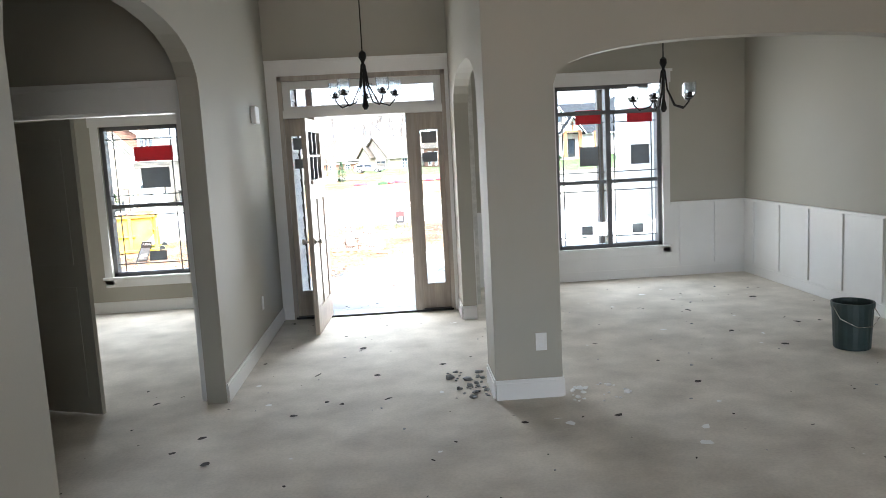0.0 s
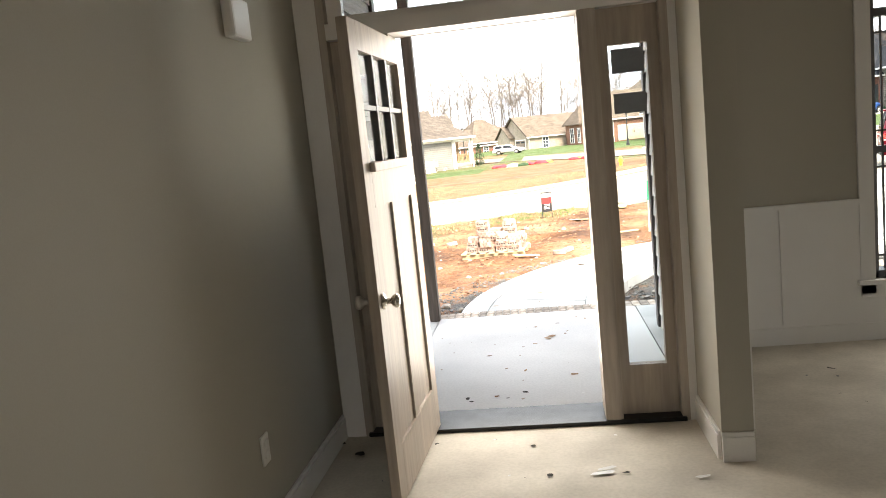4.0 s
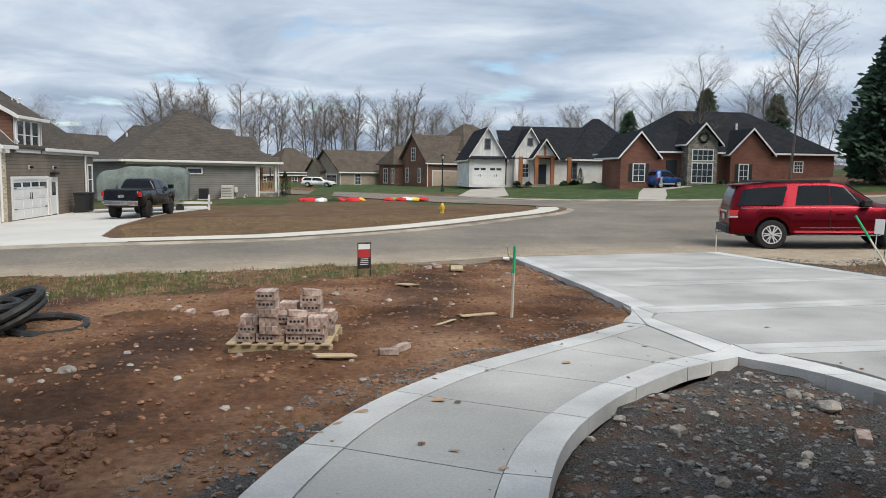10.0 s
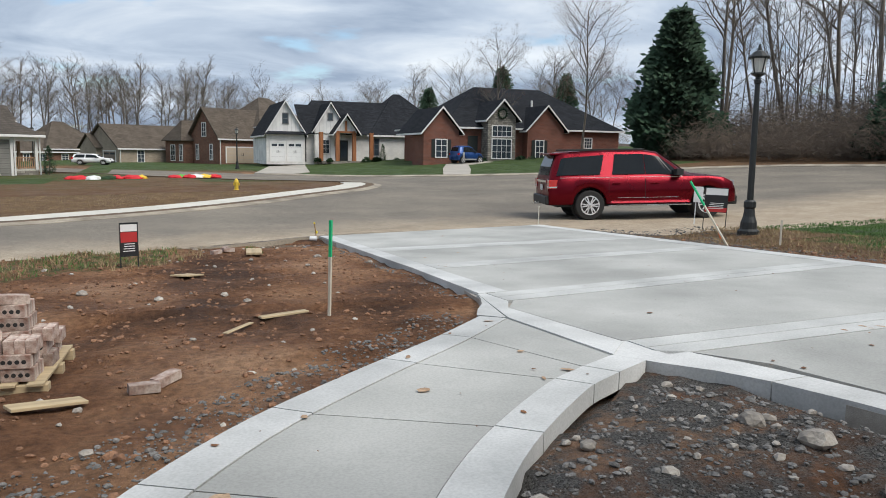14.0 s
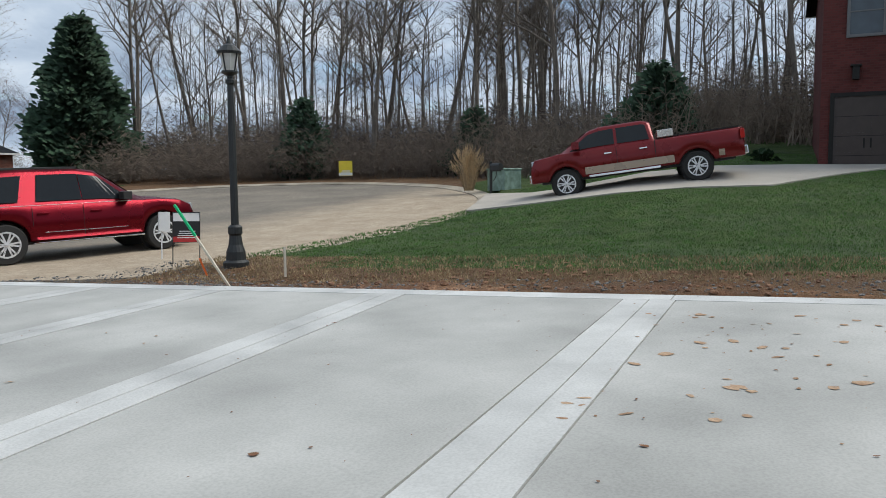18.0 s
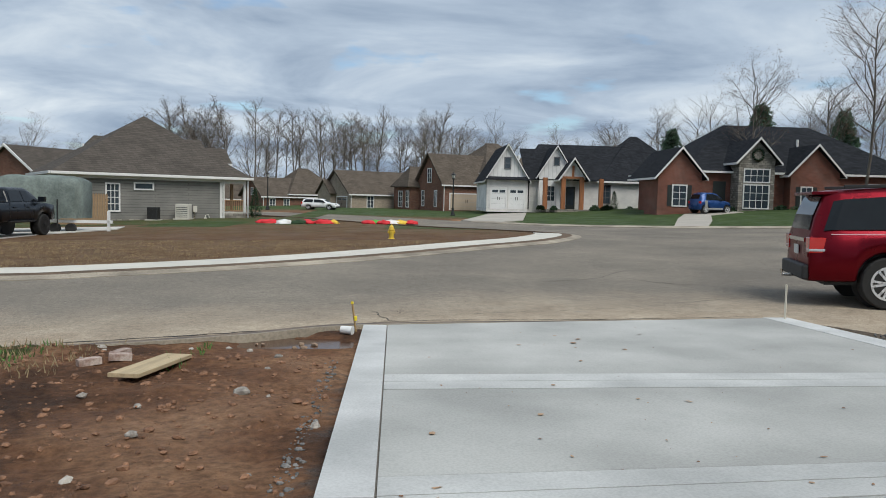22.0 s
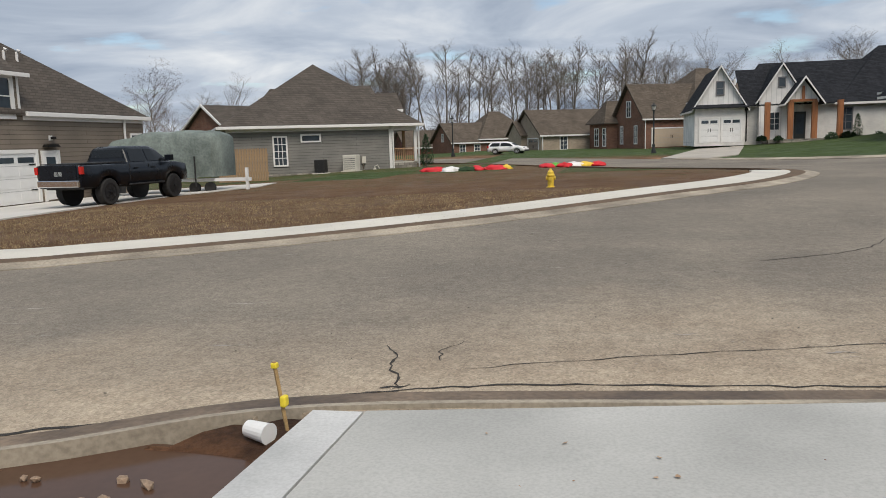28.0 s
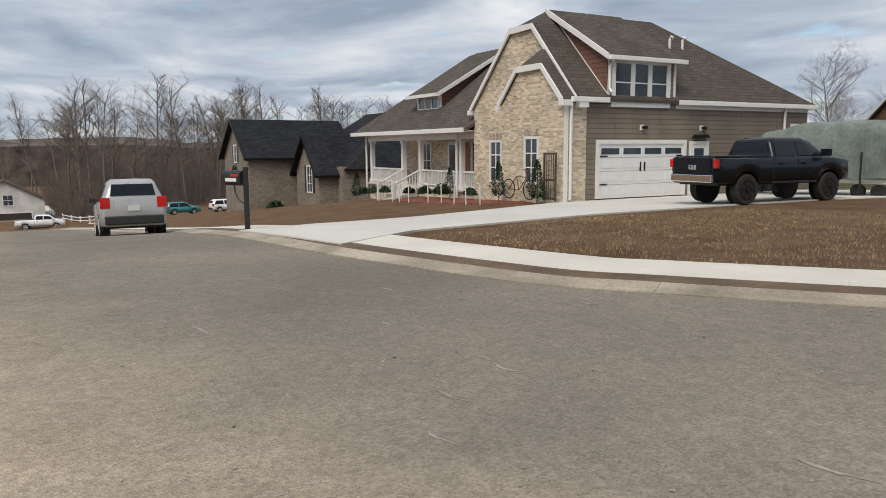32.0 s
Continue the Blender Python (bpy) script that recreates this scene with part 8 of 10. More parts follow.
def saplings(name, n, xr, yr, hr, seed, label, keep):
    """Thin young trees deep in the wood, one body: tapered stems with short upswept boughs."""
    r = random.Random(seed)
    bm = bmesh.new()
    for i in range(n):
        for _ in range(20):
            x, y = r.uniform(*xr), r.uniform(*yr)
            if keep(x, y):
                break
        h, z = r.uniform(*hr), gz(x, y) - 0.2
        lean = Vector((r.gauss(0, 0.05), r.gauss(0, 0.05), 1))
        stem = [Vector((x, y, z)) + lean * h * f + Vector((r.gauss(0, 0.06), r.gauss(0, 0.06), 0)) for f in (0, 0.35, 0.7, 1.0)]
        tube(bm, stem, h * 0.0052, 4, h * 0.0012)
        for k in range(14):
            f = 0.3 + 0.68 * (k + r.random()) / 14
            q = stem[0].lerp(stem[3], f)
            a = r.random() * 2 * math.pi
            w = Vector((math.cos(a), math.sin(a), r.uniform(0.4, 1.2))).normalized()
            l = h * 0.15 * r.uniform(0.5, 1.1) * (1.2 - f * 0.6)
            sliver(bm, q, q + w * l, 0.018, r)
            for _ in range(3):
                p = q + w * l * r.uniform(0.3, 0.9)
                u = (w + Vector((r.uniform(-1, 1), r.uniform(-1, 1), r.uniform(-0.3, 0.8)))).normalized()
                sliver(bm, p, p + u * l * 0.5, 0.010, r)
    tagged(part(name, bm, "bark"), label, "trees", kind="stuff")


saplings("saplings", 260, (43, 64), (8, 66), (7.0, 13.0), 41, "many thin bare young trees filling the wood", lambda x, y: math.hypot(x - 27, y - 40) > 17.5 and (x > 44 or y > 55))


def evergreen(height, spread, seed, m, label, clumps=900, name="evergreen_tree", leaf="cedar_leaf", full=0.72):
    """A conical evergreen: trunk, and a crown of many small sprays."""
    r = random.Random(seed)
    t = thing(name, label, "tree", at=m)
    bt = bmesh.new()
    tube(bt, [(0, 0, -0.3), (0.05, 0, height * 0.5), (0, 0, height * 0.96)], height * 0.018, 7, 0.02)
    part("trunk", bt, "bark", t)
    bf = bmesh.new()
    for i in range(clumps):
        f = r.random() ** 1.25
        z = height * (0.07 + 0.93 * f)
        a = r.random() * 2 * math.pi
        lump = 0.78 + 0.22 * math.sin(3 * a + z * 1.7) + 0.12 * math.sin(7 * a - z * 3)
        R = spread * (1 - f) ** full * lump * min(1, 0.55 + f * 3)
        d = R * (0.35 + 0.65 * r.random() ** 0.4)
        o = Vector((math.cos(a) * d, math.sin(a) * d, z))
        for _ in range(5):
            w = Vector((math.cos(a) + r.uniform(-0.8, 0.8), math.sin(a) + r.uniform(-0.8, 0.8), r.uniform(-0.5, 0.7))).normalized()
            s = spread * r.uniform(0.08, 0.17)
            v = w.orthogonal().normalized() * s * 0.35
            q = o + Vector((r.gauss(0, 0.12), r.gauss(0, 0.12), r.gauss(0, 0.12))) * spread * 0.5
            bf.faces.new([bf.verts.new(p) for p in (q, q + w * s * 0.5 + v, q + w * s, q + w * s * 0.5 - v)])
    part("crown", bf, leaf, t)
    return t


evergreen(11.0, 4.1, 1, pose(40.8, 63.5, gz(41, 63) - 0.1), "tall dense dark green cedar at the wood edge", 5600, full=0.74)
evergreen(9.0, 2.6, 2, pose(52.0, 98, gz(52, 98)), "dark green conifer near a brick house", 1200)
evergreen(10.0, 3.0, 3, pose(44.0, 100, gz(44, 100)), "dark green conifer near a brick house", 1200)
evergreen(8.0, 2.6, 4, pose(36.0, 104, gz(36, 104)), "dark green conifer near a brick house", 1000)
evergreen(4.2, 2.8, 6, pose(41.0, 24.5, gz(41, 24) - 0.2), "low spreading green cedar by the drive", 900)
evergreen(5.0, 2.4, 8, pose(43.0, 46.5, gz(43, 46) - 0.2), "scraggly dark evergreen in the thicket", 700)
evergreen(4.0, 2.2, 9, pose(44.5, 35.5, gz(44, 35) - 0.2), "scraggly dark evergreen in the thicket", 600)
small = evergreen(1.9, 0.52, 12, pose(-3.6, 71.6, gz(-3.6, 71.6)), "small upright evergreen shrub at the porch corner", 420, "shrub", "shrub_leaf")
for x, y, z, s in ((-13.85, 45.2, -1.0, 0.66), (-16.0, 45.2, -1.02, 0.62), (-19.6, 45.4, -1.15, 0.55), (-28.9, 45.6, -1.7, 0.62), (27.0, 94.8, 0.1, 1.0)):
    ob = copy_thing(small, pose(x, y, z))
    ob.scale = (s, s, s)


def thicket(name, n, xr, yr, hr, seed, mat, label, keep=lambda x, y: True):
    """Low winter brush, one tangle of thin stems and sprays."""
    r = random.Random(seed)
    verts, faces = [], []
    for i in range(n):
        for _ in range(12):
            x, y = r.uniform(*xr), r.uniform(*yr)
            if keep(x, y):
                break
        z = gz(x, y) - 0.1
        h = r.uniform(*hr)
        for k in range(9):
            a, lean = r.random() * 2 * math.pi, r.uniform(0.05, 0.55)
            hh = h * r.uniform(0.5, 1.0)
            w = 0.018 + 0.012 * r.random()
            ox, oy = x + r.gauss(0, 0.4), y + r.gauss(0, 0.4)
            tx, ty = ox + math.cos(a) * lean * hh, oy + math.sin(a) * lean * hh
            b = len(verts)
            verts += [(ox - w, oy - w, z), (ox + w, oy + w, z), (tx, ty, z + hh)]
            faces.append((b, b + 1, b + 2))
            for j in range(5):
                f = r.uniform(0.3, 1.0)
                px, py, pz = ox + (tx - ox) * f, oy + (ty - oy) * f, z + hh * f
                e, l = r.random() * 2 * math.pi, r.uniform(0.2, 0.6)
                b = len(verts)
                verts += [(px, py, pz - 0.02), (px, py, pz + 0.03), (px + math.cos(e) * l, py + math.sin(e) * l, pz + r.uniform(0, 0.5))]
                faces.append((b, b + 1, b + 2))
    me = bpy.data.meshes.new(name)
    me.from_pydata(verts, [], faces)
    me.materials.append(MAT[mat])
    tagged(new(name, me), label, "brush", kind="stuff")


ring = lambda x, y: 15.0 < math.hypot(x - 27, y - 40) < 26 and x > 38.5
thicket("thicket", 1300, (38.5, 52), (16, 64), (0.9, 4.4), 3, "brush", "tangled brown winter brush at the wood edge", ring)
thicket("thicket", 1100, (44, 66), (10, 66), (1.5, 7.0), 4, "brush_dark", "tangled brown winter brush in the wood")
thicket("thicket", 420, (48, 70), (60, 78), (1.5, 6.5), 14, "brush", "tangled brown winter brush in the wood")
thicket("thicket", 700, (-40, 20), (131, 146), (2.0, 7.0), 5, "brush_dark", "distant brown brush below the trees")
thicket("thicket", 1500, (-140, -92), (36, 110), (2.0, 9.0), 6, "brush_dark", "distant brown brush below the trees")
thicket("thicket", 420, (20, 75), (112, 128), (1.5, 5.5), 7, "brush", "distant brown brush below the trees")


def hill(name, pts, h, label):
    """A far wooded rise behind everything."""
    bm = bmesh.new()
    rows = []
    r = random.Random(5)
    line = resample(curve_points([Vector(p) for p in pts], 4), 4.0)
    for p in line:
        k = h * (0.85 + 0.3 * noise.noise((p.x * 0.05, p.y * 0.05, 3)) + 0.12 * r.random())
        rows.append([bm.verts.new((p.x, p.y, -8)), bm.verts.new((p.x, p.y, -1 + k * 0.6)), bm.verts.new((p.x * 1.04, p.y * 1.04, -1 + k))])
    for a, b in zip(rows, rows[1:]):
        for i in range(2):
            bm.faces.new((a[i], a[i + 1], b[i + 1], b[i]))
    tagged(part(name, bm, "far_wood"), label, "backdrop", kind="structure")


hill("backdrop_wood", [(-190, 20), (-185, 90), (-110, 150), (-40, 185), (30, 185), (90, 150), (110, 90), (95, 30), (85, -30)], 5.0, "distant hazy brown woodland")

# ---- things outdoors ----
MAT.update(
    iron=material("black_cast_iron", (0.018, 0.02, 0.02), 0.5, 0.2, 10, 120, 0.1),
    frost=material("frosted_lamp_glass", (0.55, 0.55, 0.52), 0.35, 0.1, 6, 60, 0.0),
    green_paint=material("green_spray_paint", (0.02, 0.45, 0.18), 0.7, 0.1, 20, 100, 0.1),
    raw_wood=wood_grain("raw_lumber", (0.46, 0.36, 0.22), 0.8, "X", 3, 0.2),
    stake_wood=wood_grain("pale_stake_wood", (0.62, 0.57, 0.47), 0.8, "Z", 3, 0.2),
    white_card=material("white_sign_card", (0.75, 0.75, 0.74), 0.5, 0.03, 6, 60, 0.0),
    red_card=material("red_sign_card", (0.45, 0.03, 0.03), 0.5, 0.05, 6, 60, 0.0),
    black_card=material("black_sign_card", (0.02, 0.02, 0.022), 0.45, 0.05, 6, 60, 0.0),
    yellow_card=material("yellow_sign_card", (0.78, 0.62, 0.04), 0.5, 0.05, 6, 60, 0.0),
    orange=material("orange_plastic", (0.8, 0.16, 0.03), 0.5, 0.1, 6, 60, 0.0),
    dumpster_yellow=material("chipped_yellow_paint", (0.62, 0.33, 0.03), 0.55, 0.15, 2.5, 60, 0.1, second=(0.66, 0.40, 0.06)),
    pipe=material("black_corrugated_plastic", (0.02, 0.021, 0.022), 0.6, 0.2, 6, 80, 0.1),
    lid_green=material("faded_green_plastic", (0.16, 0.25, 0.20), 0.6, 0.2, 5, 60, 0.1, second=(0.26, 0.36, 0.31)),
    hydrant_yellow=material("yellow_hydrant_paint", (0.72, 0.50, 0.05), 0.5, 0.12, 8, 60, 0.05),
    cover_cloth=material("gray_green_tarpaulin", (0.135, 0.165, 0.15), 0.75, 0.2, 1.5, 12, 0.5, second=(0.19, 0.225, 0.205), depth=0.03),
    fence_wood=wood_grain("cedar_fence_boards", (0.33, 0.225, 0.13), 0.85, "Z", 3, 0.25),
    cloth_red=material("red_fabric", (0.62, 0.02, 0.03), 0.7, 0.1, 5, 60, 0.1),
    cloth_white=material("white_fabric", (0.75, 0.74, 0.72), 0.7, 0.08, 5, 60, 0.1),
    cloth_green=material("green_fabric", (0.12, 0.42, 0.06), 0.7, 0.1, 5, 60, 0.1),
    cloth_yellow=material("yellow_fabric", (0.75, 0.5, 0.05), 0.7, 0.1, 5, 60, 0.1),
    rock=material("gray_limestone", (0.26, 0.23, 0.20), 0.9, 0.25, 8, 60, 0.3, second=(0.36, 0.33, 0.29), each=0.25),
    clod=material("red_soil_clods", (0.165, 0.083, 0.047), 0.97, 0.35, 9, 60, 0.3, second=(0.27, 0.145, 0.083)),
    clod_moist=material("moist_dug_soil", (0.085, 0.040, 0.022), 0.9, 0.35, 9, 60, 0.3, second=(0.15, 0.075, 0.042)),
    pebble=material("gravel_chips", (0.075, 0.072, 0.069), 0.9, 0.45, 9, 60, 0.2, second=(0.22, 0.212, 0.203), spread=0.7),
    water=material("muddy_water", (0.085, 0.047, 0.03), 0.14, 0.1, 2, 20, 0.0, spec=0.2),
    crack_dark=material("asphalt_crack", (0.035, 0.03, 0.026), 0.95, 0.2, 4, 60, 0.1),
    scuff=material("pale_concrete_smear", (0.33, 0.30, 0.265), 0.95, 0.2, 4, 60, 0.1),
    rust_leaf=material("fallen_leaf_brown", (0.20, 0.095, 0.045), 0.95, 0.3, 9, 60, 0.1),
    plume=material("tan_grass_plume", (0.45, 0.33, 0.19), 0.95, 0.25, 9, 60, 0.0),
    brick_pale=material("mortar_smeared_brick", (0.36, 0.205, 0.155), 0.92, 0.3, 14, 80, 0.3, each=0.3, second=(0.47, 0.40, 0.35), depth=0.004),
)


def street_lamp(m, s=1.0):
    t = thing("street_lamp", "black cast-iron street lamp with a lantern head", "lamp", "street lamps", at=m)
    b = bmesh.new()
    lathe(b, [(0.22, -0.05), (0.22, 0.06), (0.17, 0.10), (0.16, 0.24), (0.12, 0.36), (0.10, 0.52), (0.12, 0.55), (0.12, 0.66), (0.08, 0.70)], 16)
    part("base", b, "iron", t, smooth=False)
    b = bmesh.new()
    lathe(b, [(0.065, 0.68), (0.062, 2.2), (0.05, 3.05), (0.075, 3.08), (0.075, 3.13), (0.05, 3.16), (0.05, 3.22)], 14)
    part("pole", b, "iron", t)
    head = bmesh.new()
    lathe(head, [(0.05, 3.20), (0.14, 3.25), (0.14, 3.28), (0.05, 3.285)], 12)
    part("lantern_cup", head, "iron", t)
    g = bmesh.new()
    lathe(g, [(0.10, 3.285), (0.155, 3.56)], 8)
    glass = part("lantern_glass", g, "frost", t, "frosted lantern glass")
    for k in range(4):
        a = k * math.pi / 2
        bb = bmesh.new()
        tube(bb, [(0.105 * math.cos(a), 0.105 * math.sin(a), 3.28), (0.165 * math.cos(a), 0.165 * math.sin(a), 3.57)], 0.013, 5)
        part("lantern_bar", bb, "iron", t)
    c = bmesh.new()
    lathe(c, [(0.20, 3.56), (0.21, 3.60), (0.11, 3.70), (0.05, 3.73), (0.03, 3.80), (0.015, 3.86)], 12)
    part("lantern_cap", c, "iron", t)
    return t


lamp = street_lamp(pose(13.33, 27.2, ground_z(13.33, 27.2) + 0.02))
for x, y, s in ((10.6, 88.0, 1.0), (-7.5, 100, 1.0)):
    copy_thing(lamp, pose(x, y, gz(x, y)))


def stake(name, base, top, w, label, tip=None, mat="stake_wood"):
    t = thing(name, label, "stake")
    a, b_ = Vector(base), Vector(top)
    bm = bmesh.new()
    k = 0.62 if tip else 1.0
    tube(bm, [a - (b_ - a) * 0.1, a.lerp(b_, k)], w, 4)
    part("shaft", bm, mat, t)
    if tip:
        bm = bmesh.new()
        tube(bm, [a.lerp(b_, k), b_], w * 1.04, 4)
        part("painted_tip", bm, tip, t, "painted tip")
    return t


MAT["bare_stake"] = material("weathered_stake_wood", (0.36, 0.24, 0.11), 0.9, 0.25, 6, 90, 0.1)
z = ground_z(3.3, 22.6)
stake("survey_stake", (3.3, 22.6, z), (3.32, 22.6, z + 0.98), 0.019, "upright white survey stake with a green top", "green_paint")
stake("leaning_stake", (11.44, 25.77, -0.52), (10.82, 26.1, 0.62), 0.02, "leaning white stake with a green top", "green_paint")
stake("thin_stake", (10.9, 31.72, -0.72), (10.9, 31.72, -0.22), 0.016, "thin pale survey stake at the drive corner")
stake("short_post", (12.55, 25.6, -0.5), (12.55, 25.6, -0.08), 0.025, "short weathered wooden post in bare soil")
z = ground_z(12.7, 27.3)
stake("orange_marker", (12.72, 27.3, z), (12.62, 27.36, z + 0.30), 0.022, "short orange marking flag stake", mat="orange")
t = stake("taped_stake", (5.06, 30.84, -0.85), (5.0, 30.84, -0.42), 0.012, "short wooden stake wound with yellow tape", mat="bare_stake")
part("tape_end", boxes(((4.985, 30.825, -0.455), (5.02, 30.857, -0.425)), bevel=0.006), "yellow_card", t)
part("tape_knot", boxes(((5.03, 30.81, -0.66), (5.065, 30.86, -0.60)), bevel=0.01), "yellow_card", t)


def yard_sign(name, at, w, h, legs, faces, label, tilt=0):
    """A panel in a metal frame; faces: (material, z0, z1) bands."""
    s = thing(name, label, "sign", at=at)
    fr = 0.012
    part("frame", boxes(((-w / 2 - fr, -fr, 0 - 0.1), (-w / 2, fr, legs + h)), ((w / 2, -fr, -0.1), (w / 2 + fr, fr, legs + h)), ((-w / 2, -fr, legs + h - fr), (w / 2, fr, legs + h)), ((-w / 2, -fr, legs), (w / 2, fr, legs + fr))), "iron", s)
    for i, (mat, a, b_) in enumerate(faces):
        part("panel", boxes(((-w / 2, -0.006 - 0.0005 * i, legs + h * a), (w / 2, 0.006 + 0.0005 * i, legs + h * b_))), mat, s)
    for k in range(4):
        zz = legs + h * (0.15 + 0.07 * k)
        part("text_bar", boxes(((-w * (0.36 - 0.03 * k), -0.010, zz), (w * 0.34, -0.008, zz + h * 0.025))), "white_card", s)
    return s


yard_sign("yard_sign", pose(1.4, 27.08, ground_z(1.4, 27.08), 0, 0, 18), 0.24, 0.50, 0.16, [("black_card", 0, 1.0), ("red_card", 0.42, 0.72), ("white_card", 0.74, 0.95)], "small black-framed yard sign with a red and white panel")
s = yard_sign("realty_sign", pose(14.05, 29.0, ground_z(14.05, 29.0), 0, 2, -28), 0.50, 0.58, 0.30, [("black_card", 0, 1.0), ("red_card", 0.02, 0.2), ("white_card", 0.70, 0.97)], "dark realty sign with papers clipped beside it")
part("paper_box", boxes(((-0.52, -0.05, 0.52), (-0.32, 0.02, 0.88)), ((-0.47, -0.01, 0.0), (-0.45, 0.01, 0.52))), "white_card", s, "white flyer box")
s = yard_sign("for_sale_sign", pose(-4.86, 21.9, ground_z(-4.86, 21.9) - 0.02, 20, 6, 78), 0.42, 0.50, 0.06, [("black_card", 0, 1.0), ("gray_sticker", 0.05, 0.68)], "tilted black and gray sale sign on wire legs")
fc = bpy.data.curves.new("sign_text", "FONT")
fc.body, fc.size, fc.align_x = "FOR SALE", 0.09, "CENTER"
ft = new("sign_text", fc)
ft.parent = s
ft.matrix_basis = pose(0, -0.012, 0.47, 90, 0, 0)
fc.materials.append(MAT["white_card"])
s = yard_sign("yellow_sign", pose(39.0, 41.0, gz(39, 41), 0, 0, -62), 0.75, 0.85, 0.35, [("yellow_card", 0, 1.0), ("white_card", 0.04, 0.22)], "yellow lot sign on legs at the wood edge")


def brick_mesh(parent):
    """A plain solid brick; the dark of its core holes is added as discs."""
    bm = bmesh.new()
    box(bm, (-0.1, -0.045, 0), (0.1, 0.045, 0.064), 0.003)
    return part("brick", bm, "brick_pale", parent)


def brick_pallet():
    zp = ground_z(0.42, 21.1, False)
    p = thing("pallet", "wooden pallet on bare soil under salvaged bricks", "pallet", at=pose(0.42, 21.12, zp - 0.02, 0, 0, -6))
    for y in (-0.48, 0, 0.40):
        part("runner", boxes(((-0.55, y, 0), (0.55, y + 0.09, 0.09)), bevel=0.004), "raw_wood", p)
    for i in range(7):
        x = -0.56 + i * 0.165
        part("board", boxes(((x, -0.52, 0.09), (x + 0.1, 0.52, 0.11)), bevel=0.003), "raw_wood", p)
    g = thing("brick_stack", "rough stack of pale mortar-smeared cored bricks on a pallet", "bricks", at=pose(0.42, 21.12, zp + 0.09, 0, 0, -6))
    r = random.Random(4)
    lay = []
    # columns: left edge, front depth, rows, kind of each row (c: cored face outward, h: three headers, s: stretcher)
    for x0, y0, rows in ((-0.46, -0.44, "cch"), (-0.26, -0.47, "chhhcc"), (-0.05, -0.40, "vvvc"), (0.06, -0.46, "cccs"), (0.26, -0.45, "cch"), (0.17, -0.16, "cccccs"), (-0.32, -0.14, "chhc"), (-0.10, -0.12, "cchh"), (-0.46, -0.1, "ch"), (0.28, -0.1, "hch"), (-0.2, 0.16, "cch"), (0.05, 0.14, "hcc"), (0.28, 0.2, "ch"), (-0.44, 0.2, "h")):
        z = 0.0
        for k, kind in enumerate(rows):
            jx, jy, jr = r.uniform(-0.012, 0.012), r.uniform(-0.015, 0.015), r.uniform(-4, 4)
            if kind == "c":
                for q in range(4):
                    lay.append((pose(x0 + 0.1 + jx + r.uniform(-0.004, 0.004), y0 + 0.066 * (q + 1) + jy, z + 0.045, 90, 0, jr), q == 0))
                z += 0.091
            elif kind == "h":
                for q in range(3):
                    lay.append((pose(x0 + 0.035 + q * 0.066 + jx, y0 + 0.1 + jy, z + 0.045, 90, 0, 90 + jr * 0.5), False))
                z += 0.091
            elif kind == "v":
                lay.append((pose(x0 + 0.05 + jx, y0 + 0.1 + jy, z, 0, 0, 90 + jr), False))
                z += 0.066
            else:
                lay.append((pose(x0 + 0.1, y0 + 0.08, z, 0, 6, 24), False))
                z += 0.066
    proto = dark = None
    for m_, front in lay:
        if proto is None:
            proto = brick_mesh(g)
            proto.matrix_basis = m_
        else:
            shared("brick", proto, g, m_)
        if front:
            # flat black discs paint the shade inside the core holes
            for q in (-0.062, -0.021, 0.021, 0.062):
                hm = m_ @ Matrix.Translation((q, 0, 0.0645))
                if dark is None:
                    bb = bmesh.new()
                    lathe(bb, [(0.0, -0.002), (0.015, -0.002), (0.015, 0.0015), (0.0, 0.0015)], 8, (0, 0, 0))
                    dark = part("core_hole", bb, "black_plastic", g)
                    dark.matrix_basis = hm
                else:
                    shared("core_hole", dark, g, hm)
    return proto


proto_brick = brick_pallet()
for i, (x, y, rz) in enumerate([(3.0, 28.75, 20), (2.95, 28.9, 70), (2.78, 28.6, 40), (1.5, 20.4, 10), (1.65, 20.55, 40), (-0.6, 22.9, 30), (4.6, 17.3, 60), (-1.1, 23.4, 80)]):
    ob = new("loose_brick", proto_brick.data)
    ob.matrix_basis = pose(x, y, ground_z(x, y) + 0.005, 0, random.uniform(-8, 8), rz)
    tagged(ob, "single loose cored brick lying on bare soil", "brick", "loose bricks")


def plank(x0, y0, x1, y1, w, t, label, mat="raw_wood", lift=0.02):
    a, b_ = Vector((x0, y0)), Vector((x1, y1))
    z0, z1 = ground_z(x0, y0) + lift, ground_z(x1, y1) + lift
    L = (b_ - a).length
    ob = part("board", boxes(((0, -w / 2, 0), (L, w / 2, t)), bevel=0.003), mat)
    ob.matrix_basis = Matrix.Translation((x0, y0, z0)) @ Euler((0, -math.atan2(z1 - z0, L), math.atan2(y1 - y0, x1 - x0))).to_matrix().to_4x4()
    tagged(ob, label, "board", "scrap boards")


plank(3.32, 27.9, 3.47, 28.95, 0.26, 0.035, "pale pine plank lying on bare soil", lift=0.03)
plank(0.75, 20.05, 1.15, 20.25, 0.13, 0.02, "short scrap of wood beside the pallet")
plank(2.2, 22.0, 2.5, 22.5, 0.05, 0.012, "thin wood lath lying on bare soil")
plank(2.6, 22.6, 3.1, 22.75, 0.09, 0.02, "short scrap board near the survey stake")
plank(2.0, 25.6, 2.25, 26.0, 0.25, 0.02, "small yellowish board on the verge")


